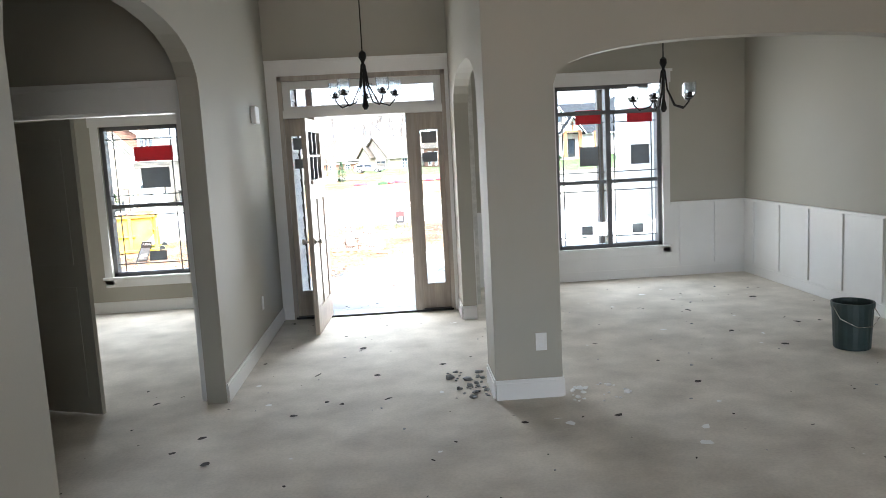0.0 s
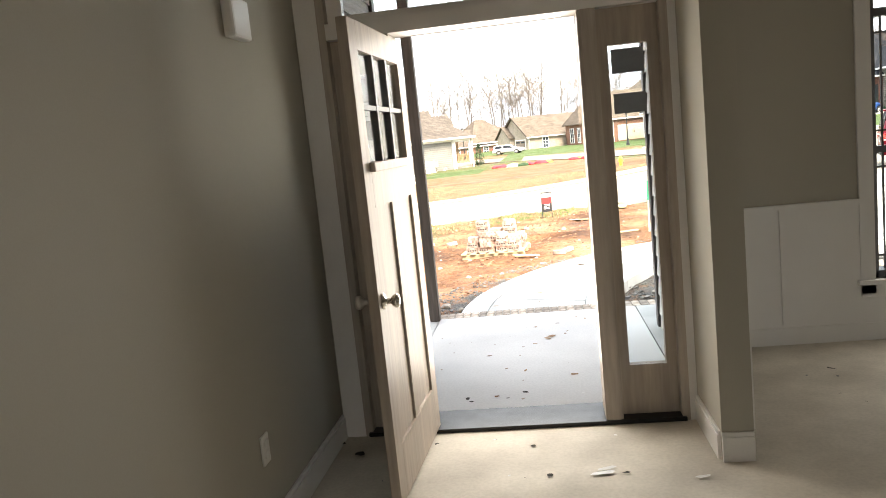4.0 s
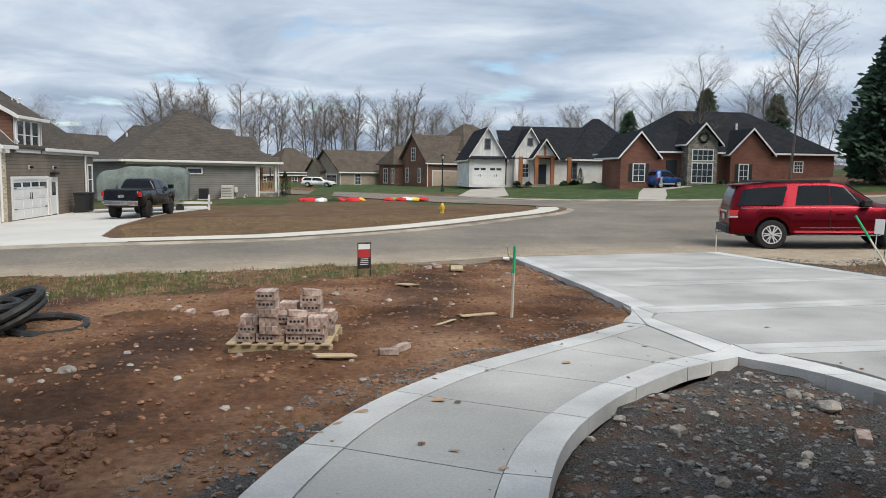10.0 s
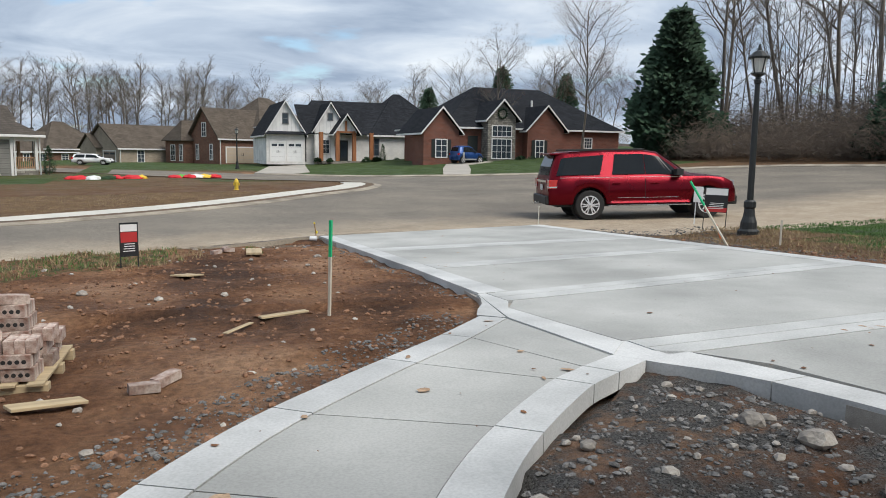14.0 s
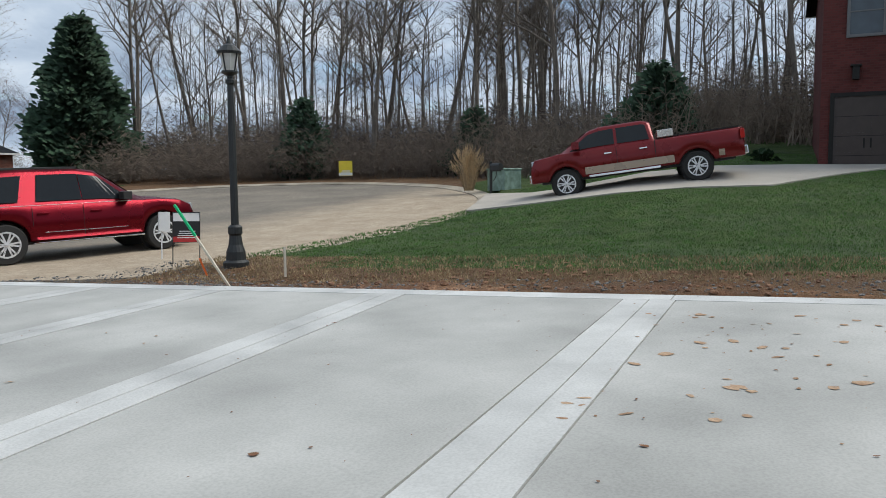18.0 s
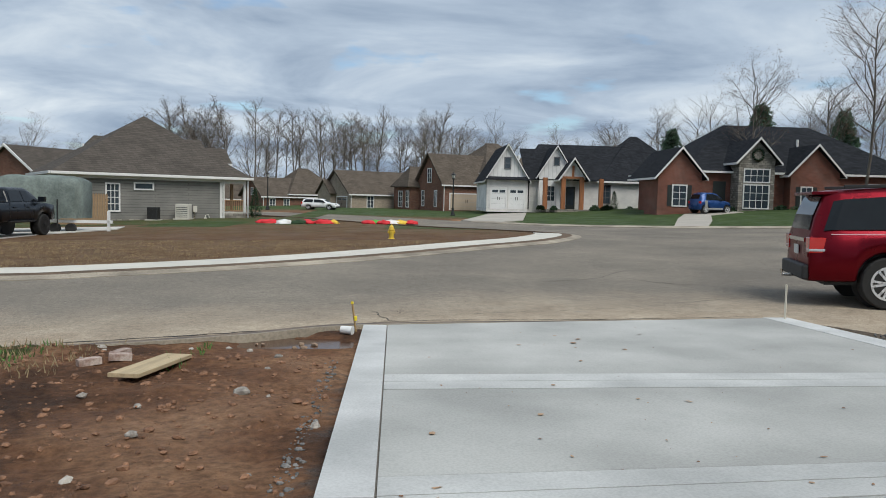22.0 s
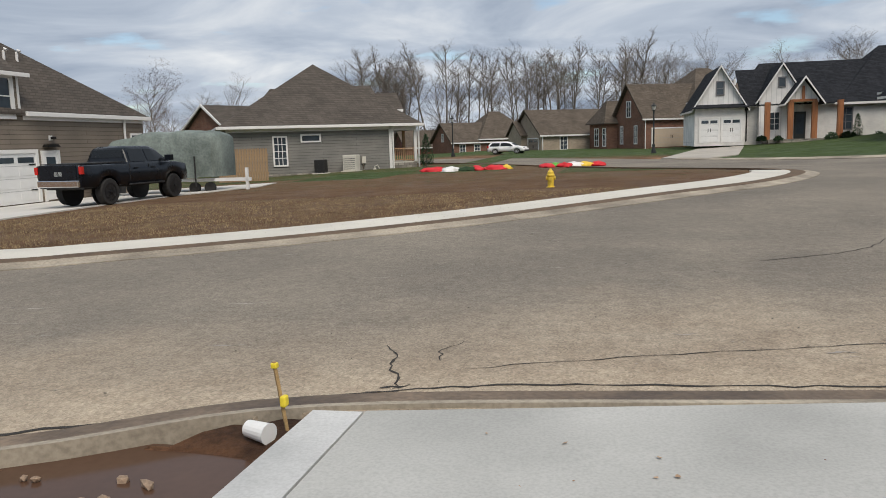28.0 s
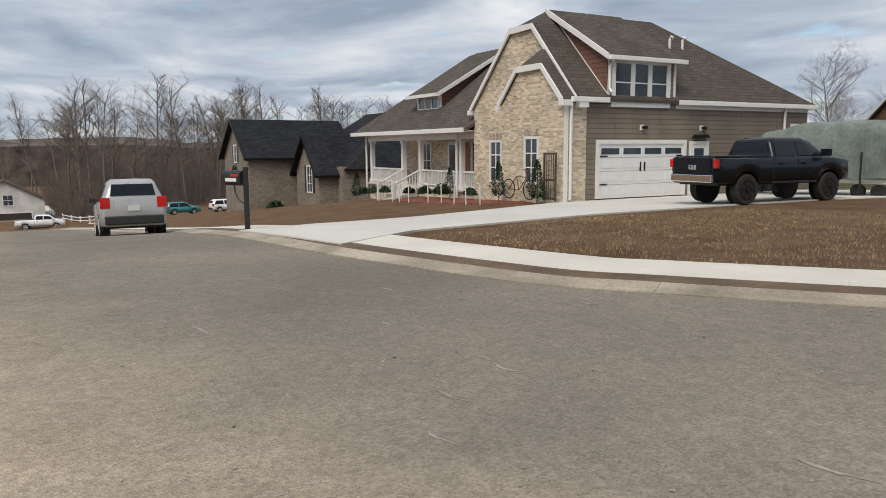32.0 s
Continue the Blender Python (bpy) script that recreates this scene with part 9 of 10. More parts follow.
def dumpster():
    zb = street_z(-6, 25.5) + 0.02
    d = thing("dumpster", "open yellow roll-off dumpster full of debris", "dumpster", at=pose(-5.62, 25.3, zb, 0, 0, 14))
    L, W, T = 5.2, 2.1, 1.08
    prof = [(0, T), (0, 0.52), (-0.36, 0.12), (-L, 0.12), (-L, T)]
    for y in (0.0, W - 0.05):
        bm = bmesh.new()
        prism(bm, prof, y, y + 0.05, "y")
        part("side", bm, "dumpster_yellow", d)
    bm = bmesh.new()
    prism(bm, [(0, T), (0, 0.52), (-0.36, 0.12), (-L, 0.12), (-L, T), (-L + 0.05, T), (-L + 0.05, 0.17), (-0.38, 0.17), (-0.05, 0.54), (-0.05, T)], 0.052, W - 0.052, "y")
    part("shell", bm, "dumpster_yellow", d)
    for y in (-0.07, W - 0.04):
        part("top_rail", boxes(((-L, y, T - 0.05), (0.05, y + 0.11, T + 0.04)), bevel=0.01), "dumpster_yellow", d)
        part("middle_rail", boxes(((-L, y + 0.02, 0.50), (-0.45, y + 0.09, 0.55)), bevel=0.006), "dumpster_yellow", d)
        part("foot_rail", boxes(((-L, y, 0.07), (-0.32, y + 0.11, 0.14)), bevel=0.006), "dumpster_yellow", d)
        for i in range(9):
            x = -0.62 - i * 0.54
            part("rib", boxes(((x, y, 0.14), (x + 0.09, y + 0.1, T - 0.05)), bevel=0.008), "dumpster_yellow", d)
    part("end_rail", boxes(((-0.02, 0.05, T - 0.05), (0.07, W - 0.05, T + 0.035)), bevel=0.01), "dumpster_yellow", d)
    for y in (0.42, 1.52):
        part("corner_post", boxes(((0.0, y, 0.1), (0.09, y + 0.1, T - 0.05)), bevel=0.008), "dumpster_yellow", d)
        part("skid_rail", boxes(((-L, y, 0.0), (0.16, y + 0.13, 0.11)), bevel=0.012), "dumpster_yellow", d)
        bm = bmesh.new()
        lathe(bm, [(0.0, -0.07), (0.08, -0.07), (0.08, 0.07), (0.0, 0.07)], 14, (0.2, y + 0.065, 0.08), "y")
        part("roller", bm, "iron", d)
    part("latch", boxes(((0.0, 0.12, 0.66), (0.05, 0.40, 0.70)), bevel=0.006), "dumpster_yellow", d)
    part("label_plate", boxes(((0.09, 0.62, 0.72), (0.098, 1.02, 0.94))), "white_card", d)
    for k in range(3):
        part("label_text", boxes(((0.098, 0.66, 0.77 + 0.05 * k), (0.1, 0.98 - 0.06 * k, 0.79 + 0.05 * k))), "gray_sticker", d)
    heap = bmesh.new()
    bmesh.ops.create_grid(heap, x_segments=30, y_segments=14, size=1)
    for v in heap.verts:
        x, y = v.co.x, v.co.y
        v.co = Vector((-L / 2 + x * (L / 2 - 0.06), W / 2 + y * (W / 2 - 0.06), T - 0.1 + 0.22 * max(0, 1 - x * x) * max(0, 1 - y * y) + 0.14 * noise.noise((x * 5, y * 3, 2))))
    part("debris_heap", heap, "clod", d, "mixed brown construction debris")
    part("debris_sheet", boxes(((-1.7, 0.3, T + 0.05), (-0.7, 1.1, T + 0.11)), bevel=0.02), "white_card", d, "pale sheet of waste board")
    r = random.Random(9)
    for k in range(7):
        bm = bmesh.new()
        x, y = r.uniform(-4.4, -0.9), r.uniform(0.4, 1.6)
        tube(bm, [(x, y, T + r.uniform(0.0, 0.08)), (x + r.uniform(-0.6, 0.6), y + r.uniform(-0.3, 0.3), T + r.uniform(0.08, 0.3))], 0.025, 5)
        part("debris_stick", bm, "raw_wood", d)


dumpster()


def coil(name, c, R, r, turns, label, tilt=(0, 0)):
    t = thing(name, label, "pipe coil", "pipe coils", at=pose(*c, *tilt, 0))
    for k in range(turns):
        bm = bmesh.new()
        n = 44
        rings = []
        for i in range(n):
            a = i / n * 2 * math.pi
            rr = r * (1.0 if i % 2 else 0.9)
            Rk = R * (1 + 0.06 * math.sin(k * 2.1))
            rings.append([bm.verts.new(((Rk + rr * math.cos(b_)) * math.cos(a), (Rk + rr * math.cos(b_)) * math.sin(a), r + k * r * 1.85 + rr * math.sin(b_))) for b_ in [j / 8 * 2 * math.pi for j in range(8)]])
        for i in range(n):
            for j in range(8):
                bm.faces.new((rings[i][j], rings[i][(j + 1) % 8], rings[(i + 1) % n][(j + 1) % 8], rings[(i + 1) % n][j]))
        part("turn", bm, "pipe", t)


zc = ground_z(-3.4, 22.7)
coil("pipe_coil", (-3.3, 22.35, zc - 0.03), 0.38, 0.055, 4, "stack of black corrugated drain pipe coils on soil")
coil("pipe_coil", (-2.62, 22.45, zc + 0.0), 0.44, 0.055, 1, "loose black corrugated drain pipe coil on soil", (4, 3))
coil("pipe_coil", (-3.0, 22.35, zc + 0.16), 0.42, 0.055, 2, "slumped black corrugated pipe coil leaning on others", (14, -22))


def septic_riser():
    zz = ground_z(-1.85, 17.55, False) - 0.04
    s = thing("septic_riser", "faded green ribbed septic riser with a domed lid", "riser", at=pose(-1.87, 17.56, zz, 3, -4))
    b = bmesh.new()
    lathe(b, [(0.285 if i % 2 else 0.265, -0.15 + i * 0.035) for i in range(11)], 28)
    part("riser", b, "lid_green", s)
    b = bmesh.new()
    lathe(b, [(0.29, 0.20), (0.305, 0.215), (0.305, 0.235), (0.26, 0.245), (0.25, 0.238), (0.16, 0.247), (0.15, 0.24), (0.03, 0.25), (0.0, 0.25)], 28)
    part("lid", b, "lid_green", s)


septic_riser()


def hydrant():
    h = thing("fire_hydrant", "yellow fire hydrant on dormant lawn", "hydrant", at=pose(5.4, 46.85, gz(5.4, 46.85) - 0.03))
    h.scale = (0.62, 0.62, 0.62)
    b = bmesh.new()
    lathe(b, [(0.19, -0.05), (0.19, 0.06), (0.13, 0.08), (0.13, 0.5), (0.17, 0.52), (0.17, 0.57), (0.14, 0.6), (0.13, 0.68), (0.06, 0.76), (0.03, 0.82)], 16)
    part("barrel", b, "hydrant_yellow", h)
    for ax, o in (("x", (-0.2, 0, 0.42)), ("y", (0, -0.2, 0.40))):
        b = bmesh.new()
        lathe(b, [(0.07, 0.0), (0.08, 0.02), (0.08, 0.07), (0.06, 0.09), (0.06, 0.33 if ax == "x" else 0.2), (0.08, 0.34 if ax == "x" else 0.21), (0.08, 0.40 if ax == "x" else 0.22)], 12, o, ax)
        part("nozzle", b, "hydrant_yellow", h)


hydrant()


def heap_of_cloth(x, y, sx, sy, h, mat, seed, label):
    bm = bmesh.new()
    bmesh.ops.create_icosphere(bm, subdivisions=3, radius=1)
    for v in bm.verts:
        n_ = 1 + 0.35 * noise.noise(v.co * 2.3 + Vector((seed, seed, 0))) + 0.15 * noise.noise(v.co * 6 + Vector((0, seed, 0)))
        v.co = Vector((v.co.x * sx * n_, v.co.y * sy * n_, max(-0.05, v.co.z) * h * n_))
    ob = part("lawn_inflatable", bm, mat, smooth=True)
    ob.matrix_basis = pose(x, y, gz(x, y), 0, 0, seed * 40)
    tagged(ob, label, "yard decoration", "deflated yard decorations")


for i, (x, y, sx, mat) in enumerate([(-1.5, 64.3, 0.9, "cloth_red"), (-0.6, 64.0, 0.8, "cloth_white"), (0.6, 64.4, 0.7, "cloth_red"), (1.5, 64.8, 0.8, "cloth_red"), (2.0, 64.9, 0.4, "cloth_yellow"), (0.2, 64.0, 0.5, "shrub_leaf"), (4.0, 65.8, 0.8, "cloth_red"), (4.4, 66.3, 0.5, "cloth_green"), (5.3, 66.3, 0.7, "cloth_white"), (5.9, 66.5, 0.6, "cloth_yellow"), (6.5, 66.8, 0.7, "cloth_red"), (4.9, 65.9, 0.5, "cloth_red")]):
    heap_of_cloth(x, y, sx * 0.85, 0.4, 0.22, mat, i + 1, "deflated %s fabric yard decoration lying on grass" % MAT[mat].name.split("_")[0])


def camper():
    zz = gz(-9.5, 53.3) + 0.03
    c = thing("camper", "travel trailer under a gray-green fitted cover", "trailer", at=pose(-11.35, 52.25, zz, 0, 0, 3))
    bm = bmesh.new()
    L, W, Hh = 4.25, 2.0, 2.3
    rows = []
    for i in range(71):
        f = i / 70
        x = f * L
        top = Hh * (0.86 + 0.14 * math.sin(min(1, f * 2.0) * math.pi / 2)) - 0.22 * max(0, (f - 0.9) / 0.1) ** 2 - 0.3 * max(0, (0.08 - f) / 0.08) ** 2 + 0.03 * math.cos(f * 18)
        ring = []
        for y, zf in ((0.0, 0.12), (0.0, 0.25), (-0.01, 0.38), (-0.02, 0.5), (-0.01, 0.62), (0.01, 0.74), (0.03, 0.86), (0.14, 0.95), (0.7, 1.0), (W - 0.7, 1.0), (W - 0.14, 0.95), (W, 0.5), (W, 0.12)):
            sag = 0.05 * noise.noise((x * 1.2, y * 2, zf * 3)) + 0.03 * math.sin(x * 5) * (1 - zf) + 0.045 * abs(noise.noise((x * 2.2 + zf * 2.5, 7, zf * 1.2))) * (1.1 - zf) + 0.02 * noise.noise((x * 6, zf * 5, 3))
            ring.append(bm.verts.new((x + 0.4 * (1 - zf) * (f - 0.5) * -0.3, y + sag, 0.35 + (top - 0.35) * zf + sag)))
        rows.append(ring)
    for a, b_ in zip(rows, rows[1:]):
        for i in range(12):
            bm.faces.new((a[i], a[i + 1], b_[i + 1], b_[i]))
    bm.faces.new(rows[0])
    bm.faces.new(rows[-1][::-1])
    bmesh.ops.recalc_face_normals(bm, faces=bm.faces)
    part("cover", bm, "cover_cloth", c, smooth=True)
    for x in (1.0, 2.55, 3.55):
        part("strap", boxes(((x, -0.07, 0.25), (x + 0.04, -0.035, 1.35))), "black_plastic", c)
    part("frame_rail", boxes(((0.2, 0.25, 0.42), (5.55, 0.35, 0.54))), "white_card", c)
    part("tongue_jack", boxes(((5.35, 0.25, 0.0), (5.45, 0.35, 0.9))), "white_card", c)
    for x in (3.35, 3.95):
        b = bmesh.new()
        lathe(b, [(0.0, -0.07), (0.1, -0.09), (0.2, -0.08), (0.2, 0.08), (0.1, 0.09), (0.0, 0.07)], 16, (x, 0.3, 0.2), "y")
        part("wheel", b, "tyre", c)


camper()


def fence():
    f = thing("wooden_fence", "short run of cedar picket fence beside the gray house", "fence", at=pose(-11.6, 61.2, gz(-10, 62), 0, 0, 28))
    proto = None
    for i in range(19):
        m_ = pose(i * 0.125, 0, 0)
        if proto is None:
            b = bmesh.new()
            prism(b, [(0, 0), (0.115, 0), (0.115, 1.55), (0.085, 1.62), (0.03, 1.62), (0, 1.55)], 0, 0.018, "y")
            proto = part("picket", b, "fence_wood", f)
        else:
            shared("picket", proto, f, m_)
    for zr in (0.35, 1.25):
        part("rail", boxes(((0, 0.02, zr), (2.4, 0.06, zr + 0.09))), "fence_wood", f)


fence()


def rail_fence():
    f = thing("rail_fence", "white three-rail fence along the lawn at the street end", "fence")
    a, b = Vector((-93.0, 36.2)), Vector((-78.0, 40.6))
    n = 7
    for i in range(n):
        p = a.lerp(b, i / (n - 1))
        z = gz(p.x, p.y)
        part("post", boxes(((p.x - 0.07, p.y - 0.07, z - 0.2), (p.x + 0.07, p.y + 0.07, z + 1.25))), "trim", f)
        if i:
            q = a.lerp(b, (i - 1) / (n - 1))
            zq = gz(q.x, q.y)
            for h_ in (0.35, 0.72, 1.08):
                bm = bmesh.new()
                tube(bm, [(q.x, q.y, zq + h_), (p.x, p.y, z + h_)], 0.06, 4)
                part("rail", bm, "trim", f)


rail_fence()


def condenser(x, y, w, h, mat, label):
    c = thing("air_conditioner", label, "air conditioner", at=pose(x, y, gz(x, y)))
    part("cabinet", boxes(((-w / 2, -w / 2, 0.05), (w / 2, w / 2, h)), bevel=0.03), mat, c)
    for k in range(6):
        part("louvre", boxes(((-w / 2 + 0.06, -w / 2 - 0.01, 0.14 + k * (h - 0.25) / 6), (w / 2 - 0.06, -w / 2, 0.17 + k * (h - 0.25) / 6))), "black_plastic", c)
    part("pad", boxes(((-w / 2 - 0.1, -w / 2 - 0.1, -0.1), (w / 2 + 0.1, w / 2 + 0.1, 0.05))), "pale_concrete", c)


condenser(-9.05, 68.35, 0.6, 0.8, "black_plastic", "black cylindrical style condenser beside the gray house")
condenser(-7.55, 69.35, 0.8, 0.95, "pale_concrete", "gray air conditioner unit beside the gray house")


def wheelie_bin(x, y, rz, label):
    c = thing("waste_bin", label, "bin", at=pose(x, y, gz(x, y) + 0.03, 0, 0, rz))
    bm = bmesh.new()
    prism(bm, [(-0.24, 0.06), (0.24, 0.06), (0.30, 0.95), (-0.30, 0.95)], -0.3, 0.3, "y")
    part("bin_body", bm, "black_plastic", c)
    part("lid", boxes(((-0.33, -0.34, 0.95), (0.33, 0.34, 1.03)), bevel=0.03), "black_plastic", c)
    for y_ in (-0.26, 0.26):
        b = bmesh.new()
        lathe(b, [(0.1, -0.03), (0.1, 0.03)], 12, (-0.26, y_, 0.1), "y")
        part("wheel", b, "tyre", c)


wheelie_bin(-12.45, 53.55, 0, "black wheeled waste bin beside the garage")
wheelie_bin(-12.4, 54.3, 10, "black wheeled waste bin beside the siding wall")


def mailbox(x, y, z, rz, label, scale=1.0):
    m_ = thing("mailbox", label, "mailbox", at=pose(x, y, z, 0, 0, rz))
    part("post", boxes(((-0.04, -0.04, -0.2), (0.04, 0.04, 1.25)), bevel=0.006), "iron", m_)
    part("arm", boxes(((-0.55, -0.03, 0.88), (0.02, 0.03, 0.93))), "iron", m_)
    b = bmesh.new()
    prism(b, [(-0.1, 0.93), (0.1, 0.93), (0.1, 1.08)] + [(0.1 * math.cos(k / 6 * math.pi), 1.08 + 0.1 * math.sin(k / 6 * math.pi)) for k in range(1, 6)] + [(-0.1, 1.08)], -0.25, 0.25, "y")
    bmesh.ops.transform(b, matrix=Matrix.Translation((-0.32, 0, 0)) @ Matrix.Rotation(radians(90), 4, "Z"), verts=b.verts)
    part("box", b, "iron", m_)
    part("flag", boxes(((-0.30, -0.115, 1.06), (-0.10, -0.105, 1.11))), "red_card", m_)
    part("number_plate", boxes(((-0.46, -0.108, 0.96), (-0.16, -0.101, 1.03))), "white_card", m_)
    b = bmesh.new()
    tube(b, [(-0.04, 0, 0.5), (-0.2, 0, 0.58), (-0.3, 0, 0.72), (-0.32, 0, 0.88)], 0.015, 6)
    part("scroll", b, "iron", m_)


mailbox(-9.75, 34.85, street_z(-9.75, 34.85) + 0.05, 30, "black iron mailbox with a scrolled arm at the kerb")
mailbox(29.4, 28.7, gz(29.4, 28.4) - 0.02, 60, "black mailbox on a post beside the sloping drive")
ub = thing("utility_box", "pale green utility cabinet on the grass", "utility box", at=pose(32.2, 29.2, gz(32.2, 29.2), 0, 0, 60))
part("cabinet", boxes(((-0.55, -0.45, -0.1), (0.55, 0.45, 0.75)), bevel=0.03), "lid_green", ub)
part("hood", boxes(((-0.58, -0.48, 0.75), (0.58, 0.48, 0.82)), bevel=0.02), "lid_green", ub)


def grass_clump(x, y, h, label):
    r = random.Random(3)
    g = thing("ornamental_grass", label, "plant", at=pose(x, y, gz(x, y)))
    b, pl = bmesh.new(), bmesh.new()
    for i in range(420):
        a, l = r.random() * 2 * math.pi, r.random() ** 0.6
        hh = h * (1.0 - 0.45 * l * l) * r.uniform(0.72, 1.0)
        out = Vector((math.cos(a), math.sin(a), 0))
        q = out * l * 0.2 - Vector((0, 0, 0.05))
        mid = out * l * 0.42 + Vector((0, 0, hh * 0.6))
        tp = out * l * 0.85 + Vector((0, 0, hh))
        s = Vector((-math.sin(a), math.cos(a), 0)) * 0.009
        v = [b.verts.new(p) for p in (q - s, q + s, mid + s * 0.7, mid - s * 0.7, tp)]
        b.faces.new(v[:4])
        b.faces.new((v[3], v[2], v[4]))
        if i % 3 == 0:
            d = (tp - mid).normalized()
            for k in range(7):
                w = Vector((r.gauss(0, 1), r.gauss(0, 1), r.gauss(0, 0.5))).normalized() * 0.04
                c = tp - d * 0.045 * k
                pl.faces.new([pl.verts.new(p) for p in (c - d * 0.05, c + w, c + d * 0.10 + w * 0.4)])
    part("blades", b, "plume", g)
    part("plumes", pl, "plume", g)


grass_clump(31.8, 30.6, 1.95, "tan clump of ornamental plume grass by the mailbox")


def low_shrub(x, y, z, r0, seed):
    r = random.Random(seed)
    t = thing("low_shrub", "small rounded green foundation shrub in mulch", "shrub", "foundation shrubs", at=pose(x, y, z))
    b = bmesh.new()
    for i in range(170):
        d = Vector((r.gauss(0, 1), r.gauss(0, 1), abs(r.gauss(0, 0.8)))).normalized()
        p = d * r0 * r.uniform(0.55, 1.05)
        for _ in range(2):
            w = Vector((r.gauss(0, 1), r.gauss(0, 1), r.gauss(0, 1))).normalized() * r0 * 0.2
            v = w.orthogonal() * 0.6
            b.faces.new([b.verts.new(q) for q in (p - w, p + v, p + w, p - v)])
    part("foliage", b, "shrub_leaf", t)
    b = bmesh.new()
    tube(b, [(0, 0, -0.1), (0, 0, r0 * 0.6)], 0.03, 5)
    part("stem", b, "bark", t)
    return t


sh = low_shrub(24.5, 92.6, 0.1, 0.5, 1)
for x, y, z, s in [(25.6, 92.8, 0.1, 1), (26.2, 94.4, 0.1, 1.1), (19.4, 93.2, 0.1, 0.8), (20.6, 92.8, 0.1, 0.7), (28.6, 94.8, 0.1, 0.9), (29.5, 77.4, 0.2, 1.1), (30.6, 77.2, 0.2, 1.3), (34.6, 77.0, 0.3, 1.3), (35.6, 76.8, 0.3, 1.2), (37.2, 77.4, 0.3, 1.2), (38.6, 77.4, 0.3, 1.0), (39.8, 77.6, 0.3, 1.0),
                    (-20.4, 45.5, -1.1, 0.7), (-21.6, 45.4, -1.15, 0.55), (-22.8, 45.3, -1.2, 0.5), (-24.9, 45.2, -1.25, 0.5), (-26.3, 45.3, -1.35, 0.6), (-27.6, 45.4, -1.45, 0.55), (-42.6, 45.8, -3.3, 1.2), (-18.3, 45.5, -1.05, 0.5), (33.2, 19.6, 1.2, 1.4), (31.6, 19.4, 1.1, 1.2)]:
    ob = copy_thing(sh, pose(x, y, z, 0, 0, x * 50))
    ob.scale = (s, s, s)


MAT["mulch_red"] = material("red_bark_mulch", (0.16, 0.045, 0.03), 0.95, 0.4, 6, 40, 0.5, second=(0.24, 0.08, 0.05))
tagged(part("mulch_bed", draped([(-23.2, 45.0), (-22.2, 44.5), (-18.5, 44.4), (-15.4, 44.6), (-14.2, 45.3), (-15.5, 45.75), (-23.2, 45.75)], lambda x, y: gz(x, y) + 0.04, 0.8, 0.1), "mulch_red"), "red bark mulch bed along the brick house", "mulch bed", kind="structure")
for k, x in enumerate((-22.6, -22.0, -21.2, -19.6, -18.6, -17.7, -16.9, -16.0)):
    b = bmesh.new()
    tube(b, [(0, 0, -0.1), (0, 0, 0.72)], 0.022, 6)
    ob = part("garden_stake", b, "white_card")
    ob.matrix_basis = pose(x, 44.45, gz(x, 44.45), 2 - k % 3, k % 2, 0)
    tagged(ob, "thin white stake at the edge of a mulch bed", "stake", "garden stakes")


def bicycle():
    b = thing("bicycle", "decorative rusty bicycle leaning on the brick wall", "bicycle", at=pose(-14.85, 45.2, -1.02, 0, 0, 4))
    for x in (-0.5, 0.55):
        w = bmesh.new()
        tube(w, [(x + 0.31 * math.cos(k / 24 * 2 * math.pi), 0, 0.33 + 0.31 * math.sin(k / 24 * 2 * math.pi)) for k in range(25)], 0.02, 6)
        wheel = part("wheel", w, "iron", b)
        for k in range(8):
            a = k / 8 * math.pi
            sp = bmesh.new()
            tube(sp, [(x - 0.3 * math.cos(a), 0, 0.33 - 0.3 * math.sin(a)), (x + 0.3 * math.cos(a), 0, 0.33 + 0.3 * math.sin(a))], 0.004, 4)
            part("spoke", sp, "iron", wheel)
    f = bmesh.new()
    for p, q in (((-0.5, 0.33), (-0.1, 0.75)), ((-0.1, 0.75), (0.4, 0.72)), ((0.4, 0.72), (0.55, 0.33)), ((-0.1, 0.75), (0.02, 0.3)), ((0.02, 0.3), (0.4, 0.72)), ((0.02, 0.3), (-0.5, 0.33)), ((0.4, 0.72), (0.36, 0.95)), ((0.25, 0.98), (0.42, 0.93))):
        tube(f, [(p[0], 0, p[1]), (q[0], 0, q[1])], 0.018, 6)
    part("frame", f, "rust_leaf", b)


bicycle()

